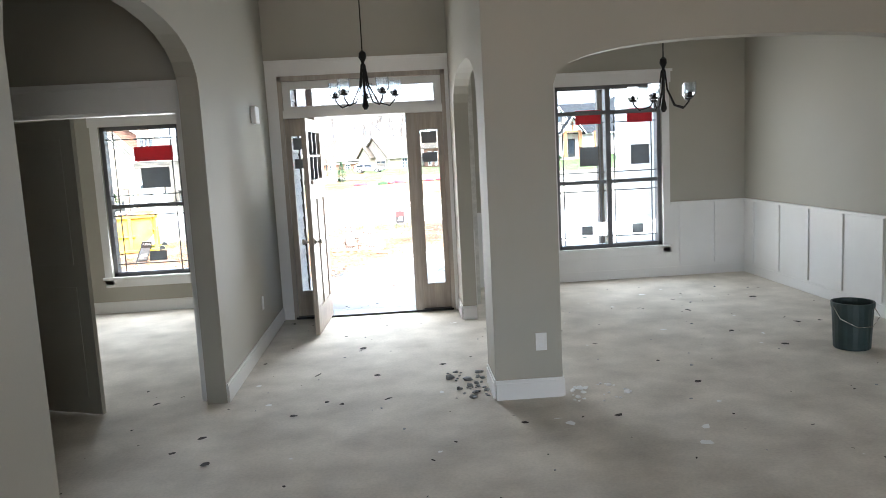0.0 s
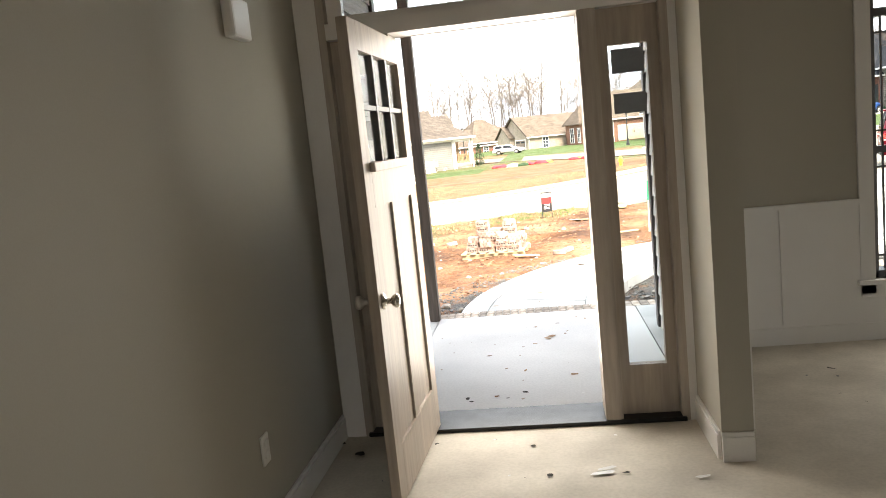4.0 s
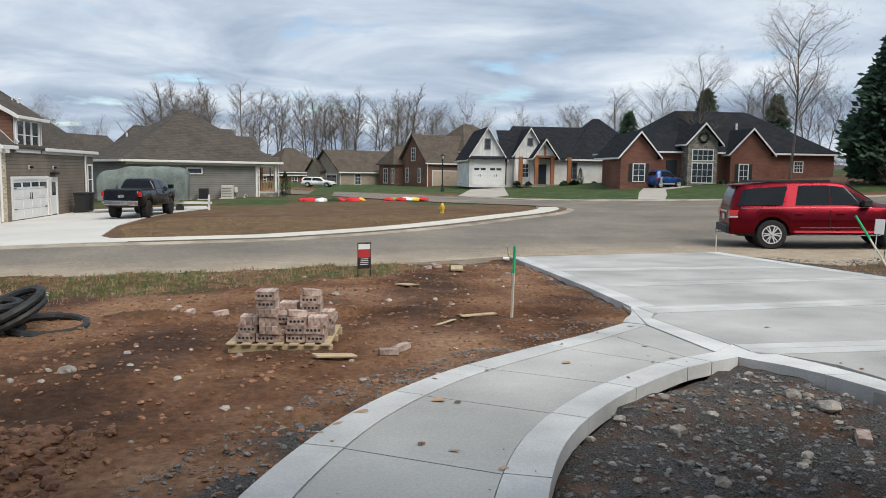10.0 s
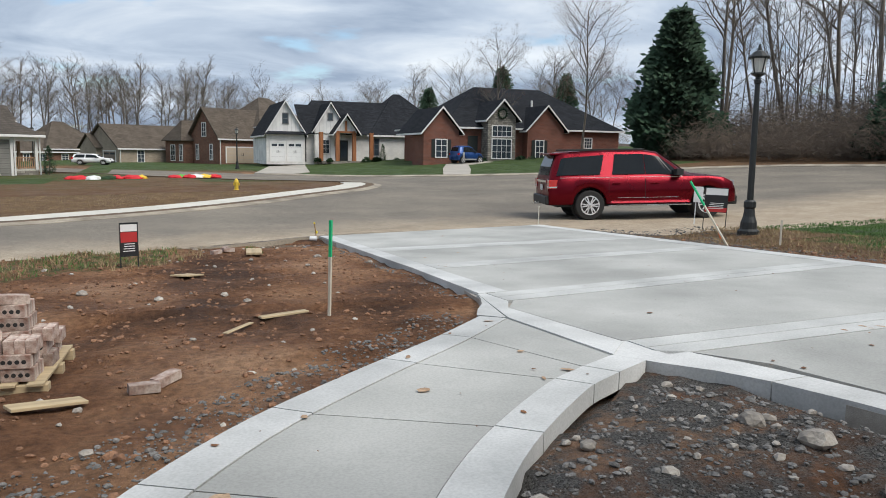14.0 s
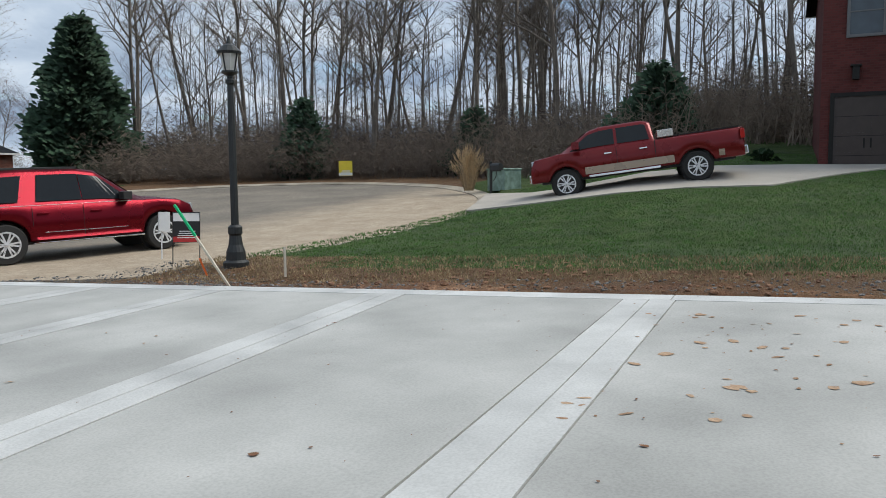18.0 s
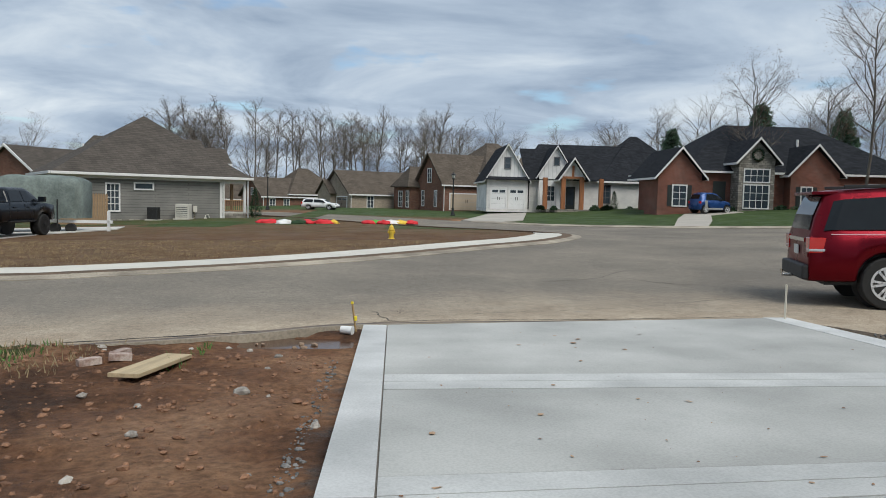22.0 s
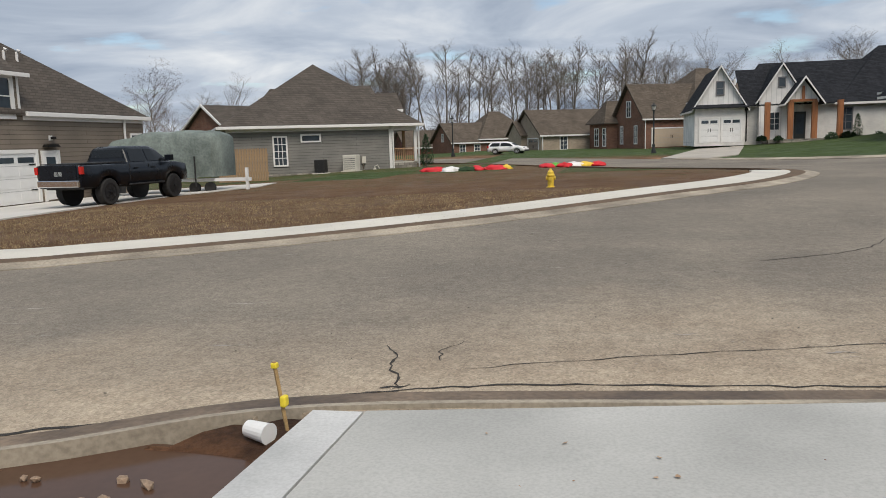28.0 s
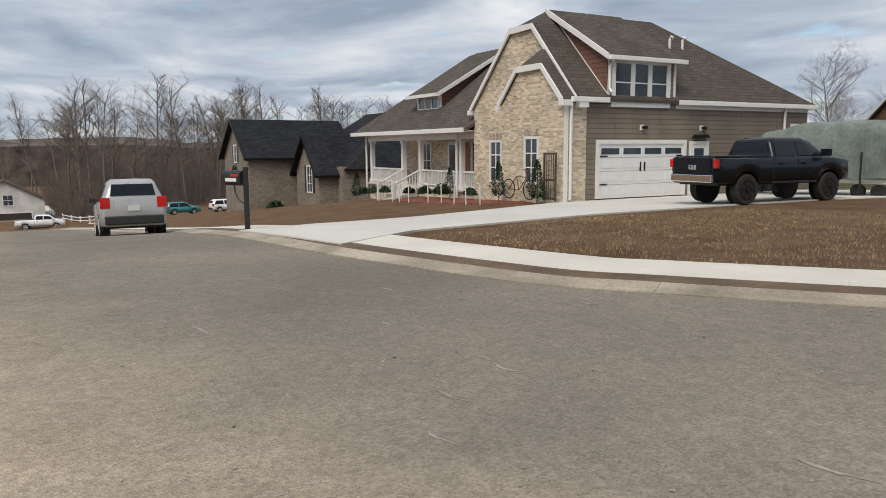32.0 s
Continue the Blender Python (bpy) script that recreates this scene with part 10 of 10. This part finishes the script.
# ---- loose stones, clods, leaves, cracks ----
def lumps(name, n, area, sizes, mat, label, seed, keep=lambda x, y: True, zf=None, flat=0.6, sink=0.25):
    """Many small irregular stones as one scattered body."""
    r = random.Random(seed)
    bm = bmesh.new()
    bmesh.ops.create_icosphere(bm, subdivisions=1, radius=1)
    base = [v.co.copy() for v in bm.verts]
    tri = [[v.index for v in f.verts] for f in bm.faces]
    bm.free()
    verts, faces = [], []
    for _ in range(n):
        for _ in range(15):
            x, y = r.uniform(area[0], area[1]), r.uniform(area[2], area[3])
            if keep(x, y):
                break
        else:
            continue
        s = sizes[0] + (sizes[1] - sizes[0]) * r.random() ** 3
        z = (zf or ground_z)(x, y) - sink * s * flat
        rot = Euler((r.uniform(0, 6), r.uniform(0, 6), r.uniform(0, 6))).to_matrix()
        st = Vector((s * r.uniform(0.7, 1.3), s * r.uniform(0.7, 1.2), s * r.uniform(0.6, 1.1)))
        b = len(verts)
        for p in base:
            q = rot @ Vector((p.x * st.x, p.y * st.y, p.z * st.z)) * r.uniform(0.8, 1.15)
            verts.append((x + q.x, y + q.y, z + q.z * flat + s * flat * 0.5))
        faces += [tuple(b + i for i in t) for t in tri]
    me = bpy.data.meshes.new(name)
    me.from_pydata(verts, [], faces)
    me.materials.append(MAT[mat])
    return tagged(new(name, me), label, "stones", kind="stuff")


BED = [(1.95, 14.75), (2.15, 16.4), (2.55, 17.3), (3.3, 18.3), (4.4, 19.1), (4.95, 19.25), (5.2, 18.6), (5.42, 17.4), (5.5, 14.75)]
in_bed = lambda x, y: inside(BED, x, y)
yard = lambda x, y: x < 5.0 and ((x - PUDDLE[0]) / 0.6) ** 2 + ((y - PUDDLE[1]) / 0.32) ** 2 > 1 and not inside(WALK_AREA, x, y) and not in_bed(x, y) and not inside(ROAD, x, y) and (x < 4.6 or y > 22.8) and not (y < 15 and x > -0.4) and not (y > 14.8 and y < 22 and x > 0.3 and inside([(0.3, 14.7), (5.1, 22.5), (5.6, 14.7)], x, y))
lumps("gravel", 4200, (1.9, 5.5, 14.75, 19.3), (0.008, 0.03), "pebble", "loose gray gravel in the planting bed", 1, in_bed)
lumps("clods", 9000, (-6.0, 5.0, 14.8, 29.5), (0.006, 0.042), "clod", "crumbled red soil clods over the yard", 2, yard)
lumps("clods", 4200, (-3.6, -0.5, 14.9, 18.0), (0.01, 0.075), "clod_moist", "crumbled moist soil clods on the spoil heap", 12, yard)
lumps("gravel", 4200, (-0.7, 5.0, 14.8, 31.0), (0.007, 0.026), "pebble", "loose gray gravel along the walk and drive", 3, lambda x, y: yard(x, y) and (min(math.hypot(x - p.x, y - p.y) for p in OUT_L[::3]) < 0.75 or (x > 4.87 and 22.5 < y < 29.0)))
lumps("gravel", 1500, (11.2, 15.0, 24.5, 31.0), (0.008, 0.03), "pebble", "loose gray gravel beside the driveway", 4, lambda x, y: x > drive_right(y) + 0.02 and not inside(ROAD, x, y) and x < 11.9 + (y - 24.5) * 0.45)
lumps("stones", 130, (-6.5, 5.0, 15, 30.5), (0.025, 0.06), "rock", "small pale stones over the red soil", 5, yard)
lumps("stones", 90, (1.9, 5.5, 14.75, 19.3), (0.03, 0.065), "rock", "small pale stones in the planting bed", 6, in_bed)
r = random.Random(21)
rock_spots = [(4.33, 27.62, 0.09), (3.2, 27.4, 0.05), (3.9, 26.4, 0.05), (4.4, 29.0, 0.05), (0.1, 16.1, 0.08), (-0.1, 15.9, 0.07), (0.3, 15.8, 0.06), (2.6, 23.5, 0.06), (1.7, 23.9, 0.07), (3.4, 17.6, 0.09), (4.9, 17.2, 0.13), (5.1, 16.9, 0.12), (4.3, 16.2, 0.1), (3.0, 16.3, 0.08), (3.6, 18.3, 0.06), (4.7, 18.3, 0.1), (4.1, 15.6, 0.12), (2.7, 15.6, 0.1), (-1.6, 15.9, 0.1), (4.77, 30.34, 0.09), (4.60, 30.36, 0.08), (4.75, 30.08, 0.08), (4.22, 30.14, 0.06), (4.31, 30.16, 0.06), (4.6, 30.02, 0.05), (-1.4, 19.6, 0.1), (4.75, 17.9, 0.12), (2.45, 16.05, 0.09), (0.9, 24.6, 0.08)]
for x, y, s in rock_spots:
    b = bmesh.new()
    bmesh.ops.create_icosphere(b, subdivisions=2, radius=1)
    k = r.random() * 50
    for v in b.verts:
        v.co = v.co * (1 + 0.35 * noise.noise(v.co * 1.4 + Vector((k, 0, 0))))
        v.co.z *= 0.62
        v.co = v.co * s * 0.75
    ob = part("rock", b, "rock")
    ob.matrix_basis = pose(x, y, ground_z(x, y) + s * 0.22, 0, 0, r.uniform(0, 360))
    tagged(ob, "rough broken stone lying on the soil", "rock", "loose rocks")

# puddle and cup at the drive corner
MAT["stone_tan"] = material("muddy_tan_stone", (0.30, 0.215, 0.15), 0.9, 0.25, 20, 90, 0.2)
pz = street_z(4.2, 30.0) - 0.065
bm = bmesh.new()
ring = [bm.verts.new((PUDDLE[0] + 0.79 * math.cos(a), PUDDLE[1] + 0.425 * math.sin(a), pz)) for a in [i / 40 * 2 * math.pi for i in range(40)]]
bm.faces.new(ring)
tagged(part("puddle", bm, "water"), "shallow muddy brown puddle at the drive corner", "water", kind="structure")
r = random.Random(5)
for dx, dy, s, st in ((0.05, -0.02, 0.034, 1.0), (0.20, -0.05, 0.032, 2.2), (0.0, -0.25, 0.026, 1.4), (0.10, -0.22, 0.036, 1.5), (-0.44, -0.08, 0.026, 1.0), (-0.37, -0.08, 0.026, 1.1)):
    b = bmesh.new()
    bmesh.ops.create_icosphere(b, subdivisions=1, radius=1)
    for v in b.verts:
        q = v.co * r.uniform(0.75, 1.15) * s
        v.co = Vector((q.x * st, q.y * 0.8, q.z * 0.75))
    ob = part("stone_chip", b, "stone_tan", smooth=False)
    ob.matrix_basis = pose(PUDDLE[0] + dx, PUDDLE[1] + dy, pz + 0.012, 0, 0, r.uniform(-50, 50))
    tagged(ob, "tan stone chip lying half in the muddy puddle", "rock", "stones in the puddle")
b = bmesh.new()
lathe(b, [(0.042, 0), (0.044, 0.002), (0.054, 0.145), (0.057, 0.15), (0.051, 0.15)], 18)
cup = part("paper_cup", b, "white_card")
cup.matrix_basis = pose(4.88, 30.74, street_z(4.9, 30.7) + 0.03, 92, 0, 70)
tagged(cup, "crushed white paper cup lying beside the puddle", "cup")


def ribbon(line, width, zf, seed, lift=0.004):
    """A thin wavering strip along a plan line."""
    r = random.Random(seed)
    pts = resample(curve_points([Vector(p) for p in line], 5), 0.12)
    bm = bmesh.new()
    prev = None
    for i, p in enumerate(pts):
        t_ = (pts[min(i + 1, len(pts) - 1)] - pts[max(i - 1, 0)]).normalized()
        nrm = Vector((-t_.y, t_.x))
        p = p + nrm * r.uniform(-0.02, 0.02) * (1 if lift > 0.0035 else 0.3)
        w = 0.7 * width * r.uniform(0.35, 1.2) * min(1, (i + 1) / 4, (len(pts) - i) / 6)
        a, c = p + nrm * w, p - nrm * w
        cur = [bm.verts.new((q.x, q.y, zf(q.x, q.y) + lift)) for q in (a, c)]
        if prev:
            bm.faces.new((prev[0], prev[1], cur[1], cur[0]))
        prev = cur
    return bm


cracks = thing("road_cracks", "dark branching cracks in the asphalt street", "cracks", kind="structure")
for i, (line, w) in enumerate([([(5.3, 31.42), (5.8, 31.57), (6.4, 31.68), (8.2, 31.85), (10.8, 32.25)], 0.018), ([(1.6, 29.75), (2.6, 30.15), (3.57, 30.57), (4.23, 30.90), (4.9, 31.24), (5.5, 31.47)], 0.034), ([(5.46, 31.5), (5.42, 31.75), (5.3, 31.95), (5.28, 32.2), (5.15, 32.45)], 0.015), ([(5.36, 31.52), (5.54, 31.58)], 0.05), ([(5.7, 31.9), (6.4, 32.15), (7.2, 32.4), (8.9, 32.9), (10.6, 33.8), (12.6, 34.7)], 0.009), ([(5.62, 32.1), (5.58, 32.35), (5.7, 32.6)], 0.01), ([(8.2, 36.0), (9.6, 36.8), (10.6, 38.2), (12.0, 39.0)], 0.014), ([(10.2, 36.9), (10.8, 36.2), (11.4, 35.9)], 0.03), ([(10.8, 36.4), (11.2, 35.3)], 0.014)]):
    part("crack", ribbon(line, w, street_z, i), "crack_dark", cracks)
scuffs = thing("road_scuffs", "pale scuffs and dried concrete smears on asphalt", "scuffs", kind="structure")
r = random.Random(8)
for i in range(90):
    x, y = r.uniform(-9, 16), r.uniform(31.5, 43)
    if not inside(ROAD, x, y) or not inside(ROAD, x + 0.8, y + 0.3) or not inside(ROAD, x, y - 0.8):
        continue
    l = r.uniform(0.05, 0.4)
    part("scuff", ribbon([(x, y), (x + l * 0.5, y + r.uniform(-0.03, 0.05)), (x + l, y + l * 0.2)], r.uniform(0.008, 0.028), street_z, i, 0.003), "scuff", scuffs)


def leaf_litter(name, n, area, zf, sizes, label, seed, keep, mat="rust_leaf"):
    r = random.Random(seed)
    verts, faces = [], []
    for _ in range(n):
        x, y = r.uniform(area[0], area[1]), r.uniform(area[2], area[3])
        if not keep(x, y):
            continue
        s = sizes[0] + (sizes[1] - sizes[0]) * r.random() ** 2.5
        k = r.randint(5, 8)
        b = len(verts)
        a0, e = r.random() * 6, r.uniform(0.3, 1)
        for i in range(k):
            a = i / k * 2 * math.pi
            q = (math.cos(a) * s * r.uniform(0.6, 1.2), math.sin(a) * s * e * r.uniform(0.6, 1.2))
            X_, Y_ = x + q[0] * math.cos(a0) - q[1] * math.sin(a0), y + q[0] * math.sin(a0) + q[1] * math.cos(a0)
            verts.append((X_, Y_, zf(X_, Y_) + 0.006 + r.uniform(0, 0.004)))
        faces.append(tuple(range(b, b + k)))
    me = bpy.data.meshes.new(name)
    me.from_pydata(verts, [], faces)
    me.materials.append(MAT[mat])
    tagged(new(name, me), label, "litter", kind="stuff")


on_drive = lambda x, y: inside(DRIVE, x, y) and x > 5.5 and x < drive_right(y) - 0.1
leaf_litter("fallen_leaves", 140, (5.4, 11.6, 14, 31), drive_z, (0.004, 0.022), "scattered brown leaves on the driveway", 2, on_drive)
leaf_litter("soil_smears", 40, (5.6, 11.2, 15, 27), drive_z, (0.008, 0.03), "smears of brown soil on the driveway", 3, on_drive)
MAT["mud_smear"] = material("dried_orange_mud", (0.36, 0.20, 0.105), 0.95, 0.3, 6, 60, 0.1, second=(0.42, 0.30, 0.2))
leaf_litter("mud_smears", 240, (7.0, 10.6, 15.0, 19.8), lambda x, y: drive_z(x, y) - 0.003, (0.006, 0.07), "dried orange mud smears on the driveway", 31, on_drive, "mud_smear")
leaf_litter("mud_smears", 60, (5.5, 8.4, 23.6, 31), drive_z, (0.008, 0.06), "dried orange mud smears on the driveway", 32, on_drive, "mud_smear")
leaf_litter("mud_smears", 60, (0.6, 5, 14.9, 22), lambda x, y: walk_z(x, y) + 0.003, (0.012, 0.07), "dried orange mud smears on the front walk", 33, lambda x, y: inside(WALK_AREA, x, y), "mud_smear")
leaf_litter("mud_smears", 12, (0.6, 1.8, 12.6, 14.2), lambda x, y: PZ - 0.004, (0.01, 0.06), "dried orange mud smears on the porch slab", 34, lambda x, y: True, "mud_smear")
leaf_litter("soil_smears", 90, (0.3, 5, 14.9, 22), lambda x, y: walk_z(x, y) + 0.004, (0.005, 0.035), "smears of soil on the front walk", 4, lambda x, y: inside(WALK_AREA, x, y))
leaf_litter("soil_smears", 45, (0.35, 2.0, 11.7, 14.3), lambda x, y: PZ, (0.004, 0.022), "crumbs of soil on the porch slab", 5, lambda x, y: True)
leaf_litter("fallen_leaves", 500, (11.5, 17, 21, 27), lambda x, y: ground_z(x, y) + 0.01, (0.02, 0.07), "brown leaves along the edge of the lawn", 6, lambda x, y: x < 13.6 + 0.3 * math.sin(y * 3))


def tufts(name, n, area, h, mat, label, seed, keep):
    """Short grass blades."""
    r = random.Random(seed)
    verts, faces = [], []
    for _ in range(n):
        x, y = r.uniform(area[0], area[1]), r.uniform(area[2], area[3])
        if not keep(x, y):
            continue
        z = ground_z(x, y) - 0.01
        for k in range(3):
            a, l = r.random() * 6.3, h * r.uniform(0.5, 1.2)
            b = len(verts)
            dx, dy = math.cos(a) * 0.008, math.sin(a) * 0.008
            verts += [(x - dx, y - dy, z), (x + dx, y + dy, z), (x + r.gauss(0, 0.4) * l, y + r.gauss(0, 0.4) * l, z + l)]
            faces.append((b, b + 1, b + 2))
            x += r.gauss(0, 0.04)
            y += r.gauss(0, 0.04)
    me = bpy.data.meshes.new(name)
    me.from_pydata(verts, [], faces)
    me.materials.append(MAT[mat])
    tagged(new(name, me), label, "grass", kind="stuff")


MAT["blade_green"] = material("lawn_blades_green", (0.10, 0.20, 0.045), 0.9, 0.4, 2, 30, 0.0)
MAT["blade_straw"] = material("dry_grass_blades", (0.36, 0.27, 0.15), 0.9, 0.35, 2, 30, 0.0)
tufts("lawn_grass", 60000, (12.9, 34, 13, 28.2), 0.045, "blade_green", "mown green lawn grass", 1, lambda x, y: not inside(ROAD, x, y) and x > 13.1 + 0.25 * math.sin(y * 2.3) and (y < 25.8 or x > 14.4) and not inside([(23.2, 27.1), (29.5, 28.9), (28.2, 25.5), (30.1, 18.5), (24.6, 19.0), (23.6, 23.5)], x, y))
tufts("dry_grass", 5000, (-8, 2.6, 22.4, 30.6), 0.085, "blade_straw", "dry straw grass along the street edge", 2, lambda x, y: not inside(ROAD, x, y) and y > (23.2 if x < -3.3 else 25.2) + 0.52 * max(0, x + 2.4) + 0.4 * math.sin(x * 3) and not (-11.5 < x < -5.2 and y > 24.2))
tufts("verge_grass", 3500, (-6, 3.6, 23.0, 30.0), 0.08, "blade_green", "thin green grass along the street edge", 3, lambda x, y: not inside(ROAD, x, y) and y > 25.3 + 0.52 * max(0, x + 2.4) and math.sin(x * 1.7) > -0.5 and not (-11.5 < x < -5.2))
lumps("gravel", 1500, (11.1, 13.2, 14, 27.5), (0.008, 0.035), "pebble", "gravel and rubble along the driveway edge", 14, lambda x, y: drive_right(y) + 0.02 < x < drive_right(y) + 1.1)
lumps("clods", 1100, (11.1, 13.4, 14, 28), (0.01, 0.05), "clod", "crumbled soil along the driveway edge", 15, lambda x, y: drive_right(y) + 0.05 < x < drive_right(y) + 1.5)
tufts("dry_grass", 7000, (11.4, 14.5, 16.5, 28.5), 0.06, "blade_straw", "dry straw grass beside the driveway", 4, lambda x, y: x > drive_right(y) + 0.9)

tufts("dormant_lawn", 15000, (-9.5, 8, 36.5, 46), 0.05, "blade_straw", "dormant straw-coloured lawn grass", 5, lambda x, y: not inside(ROAD, x, y) and not kerb_near(x, y) and y > 38.0 + 0.35 * x and not inside([(-5.0, 34.5), (-11, 34), (-15, 45.0), (-15, 56), (-6.2, 58), (-6.0, 52), (-6.4, 46), (-7.0, 41)], x, y))
road_top = lambda x, y: street_z(x, y) - 0.002
leaf_litter("road_specks", 2400, (-8, 14, 30.5, 42), road_top, (0.003, 0.016), "pale grit and dried mortar specks on the asphalt", 21, lambda x, y: inside(ROAD, x, y) and inside(ROAD, x, y - 0.5), "scuff")
leaf_litter("road_specks", 700, (-8, 14, 30.5, 42), road_top, (0.004, 0.018), "dark grit on the asphalt", 22, lambda x, y: inside(ROAD, x, y) and inside(ROAD, x, y - 0.5), "crack_dark")

# ---- things indoors ----
before_rooms = set(bpy.data.objects)
MAT["bulb_glass"] = glass_pane("bulb_shade_glass", (0.85, 0.88, 0.9), 0.15)


def chandelier(x, y, zb, arms, label):
    c = thing("chandelier", label, "chandelier", "chandeliers", at=pose(x, y, zb))
    b = bmesh.new()
    tube(b, [(0, 0, 0.45), (0, 0, H - zb)], 0.006, 6)
    part("chain", b, "black_metal", c)
    b = bmesh.new()
    lathe(b, [(0.06, H - zb - 0.03), (0.06, H - zb - 0.001)], 16)
    part("canopy", b, "black_metal", c)
    b = bmesh.new()
    lathe(b, [(0.012, -0.03), (0.03, 0.0), (0.02, 0.06), (0.012, 0.1), (0.014, 0.38), (0.035, 0.42), (0.03, 0.46), (0.008, 0.48)], 12)
    part("hub", b, "black_metal", c)
    for k in range(arms):
        a = k / arms * 2 * math.pi + 0.3
        ca, sa = math.cos(a), math.sin(a)
        b = bmesh.new()
        tube(b, [(0.015 * ca, 0.015 * sa, 0.36), (0.04 * ca, 0.04 * sa, 0.18), (0.12 * ca, 0.12 * sa, 0.03), (0.22 * ca, 0.22 * sa, 0.0), (0.27 * ca, 0.27 * sa, 0.05), (0.28 * ca, 0.28 * sa, 0.08)], 0.008, 6)
        arm = part("arm", b, "black_metal", c)
        b = bmesh.new()
        lathe(b, [(0.02, 0.08), (0.035, 0.085), (0.035, 0.1), (0.015, 0.1), (0.015, 0.14)], 12, (0.28 * ca, 0.28 * sa, 0))
        part("socket", b, "black_metal", arm)
        b = bmesh.new()
        lathe(b, [(0.04, 0.10), (0.055, 0.12), (0.055, 0.22), (0.051, 0.22), (0.051, 0.125)], 14, (0.28 * ca, 0.28 * sa, 0))
        part("shade", b, "bulb_glass", arm, "clear glass shade")


chandelier(1.28, 10.0, 2.13, 5, "black iron chandelier with clear glass shades")
chandelier(4.06, 10.3, 1.99, 5, "black iron chandelier with clear glass shades")
bk = thing("bucket", "dark green plastic paint bucket on the floor", "bucket", at=pose(5.03, 8.85, 0.0))
b = bmesh.new()
lathe(b, [(0.13, 0.0), (0.135, 0.01), (0.15, 0.33), (0.158, 0.33), (0.158, 0.37), (0.145, 0.37), (0.128, 0.03)], 24)
part("tub", b, material("dark_green_plastic", (0.025, 0.045, 0.045), 0.45, 0.1, 6, 90, 0.05), bk)
b = bmesh.new()
tube(b, [(-0.158, 0, 0.34), (-0.16, -0.1, 0.26), (-0.06, -0.17, 0.2), (0.06, -0.17, 0.2), (0.16, -0.1, 0.26), (0.158, 0, 0.34)], 0.003, 6)
part("wire_handle", b, "steel", bk)


def plate_on_wall(name, x, y, z, face, w, h, label):
    p = thing(name, label, "wall fitting", at=pose(x, y, z, 0, 0, {"+x": 90, "-y": 0, "-x": -90}[face]))
    part("cover_plate", boxes(((-w / 2, -0.008, -h / 2), (w / 2, 0.0, h / 2)), bevel=0.002), "trim", p)
    if h < 0.16:
        for dz in (-0.022, 0.022):
            part("receptacle", boxes(((-0.016, -0.011, dz - 0.014), (0.016, -0.008, dz + 0.014)), bevel=0.002), "white_card", p)


plate_on_wall("wall_outlet", 2.43, 8.18, 0.39, "-y", 0.075, 0.12, "white electrical outlet on a greige pillar")
plate_on_wall("wall_outlet", X0, 10.12, 0.41, "+x", 0.075, 0.12, "white electrical outlet on the foyer wall")
ch = thing("door_chime", "white plastic door chime box on the foyer wall", "chime", at=pose(X0, 10.38, 2.12, 0, 0, 90))
part("cover", boxes(((-0.09, -0.05, -0.08), (0.09, 0.0, 0.08)), bevel=0.01), "trim", ch)
floor_at = lambda x, y: 0.0
indoors = lambda x, y: True
leaf_litter("floor_scraps", 230, (-0.5, 5.8, 3.5, 12.0), floor_at, (0.008, 0.045), "dark scraps and dirt on the bare floor", 7, indoors, "crack_dark")
leaf_litter("floor_scraps", 60, (0.3, 5.8, 4.5, 12.0), floor_at, (0.012, 0.06), "torn white paper scraps on the bare floor", 8, indoors, "white_card")
lumps("rubble", 50, (1.82, 2.08, 8.25, 8.9), (0.01, 0.045), "gray_sticker", "small pile of gray rubble beside the pillar", 9, zf=floor_at)
lumps("rubble", 26, (2.6, 3.1, 8.0, 8.4), (0.01, 0.03), "white_card", "torn white scraps beside the pillar", 10, zf=floor_at)
lumps("rubble", 40, (0.4, 5.5, 5, 12), (0.006, 0.02), "gray_sticker", "small crumbs on the bare floor", 11, zf=floor_at)
for ob in set(bpy.data.objects) - before_rooms:
    if ob.parent is None:
        ob.location = ob.location + HOME
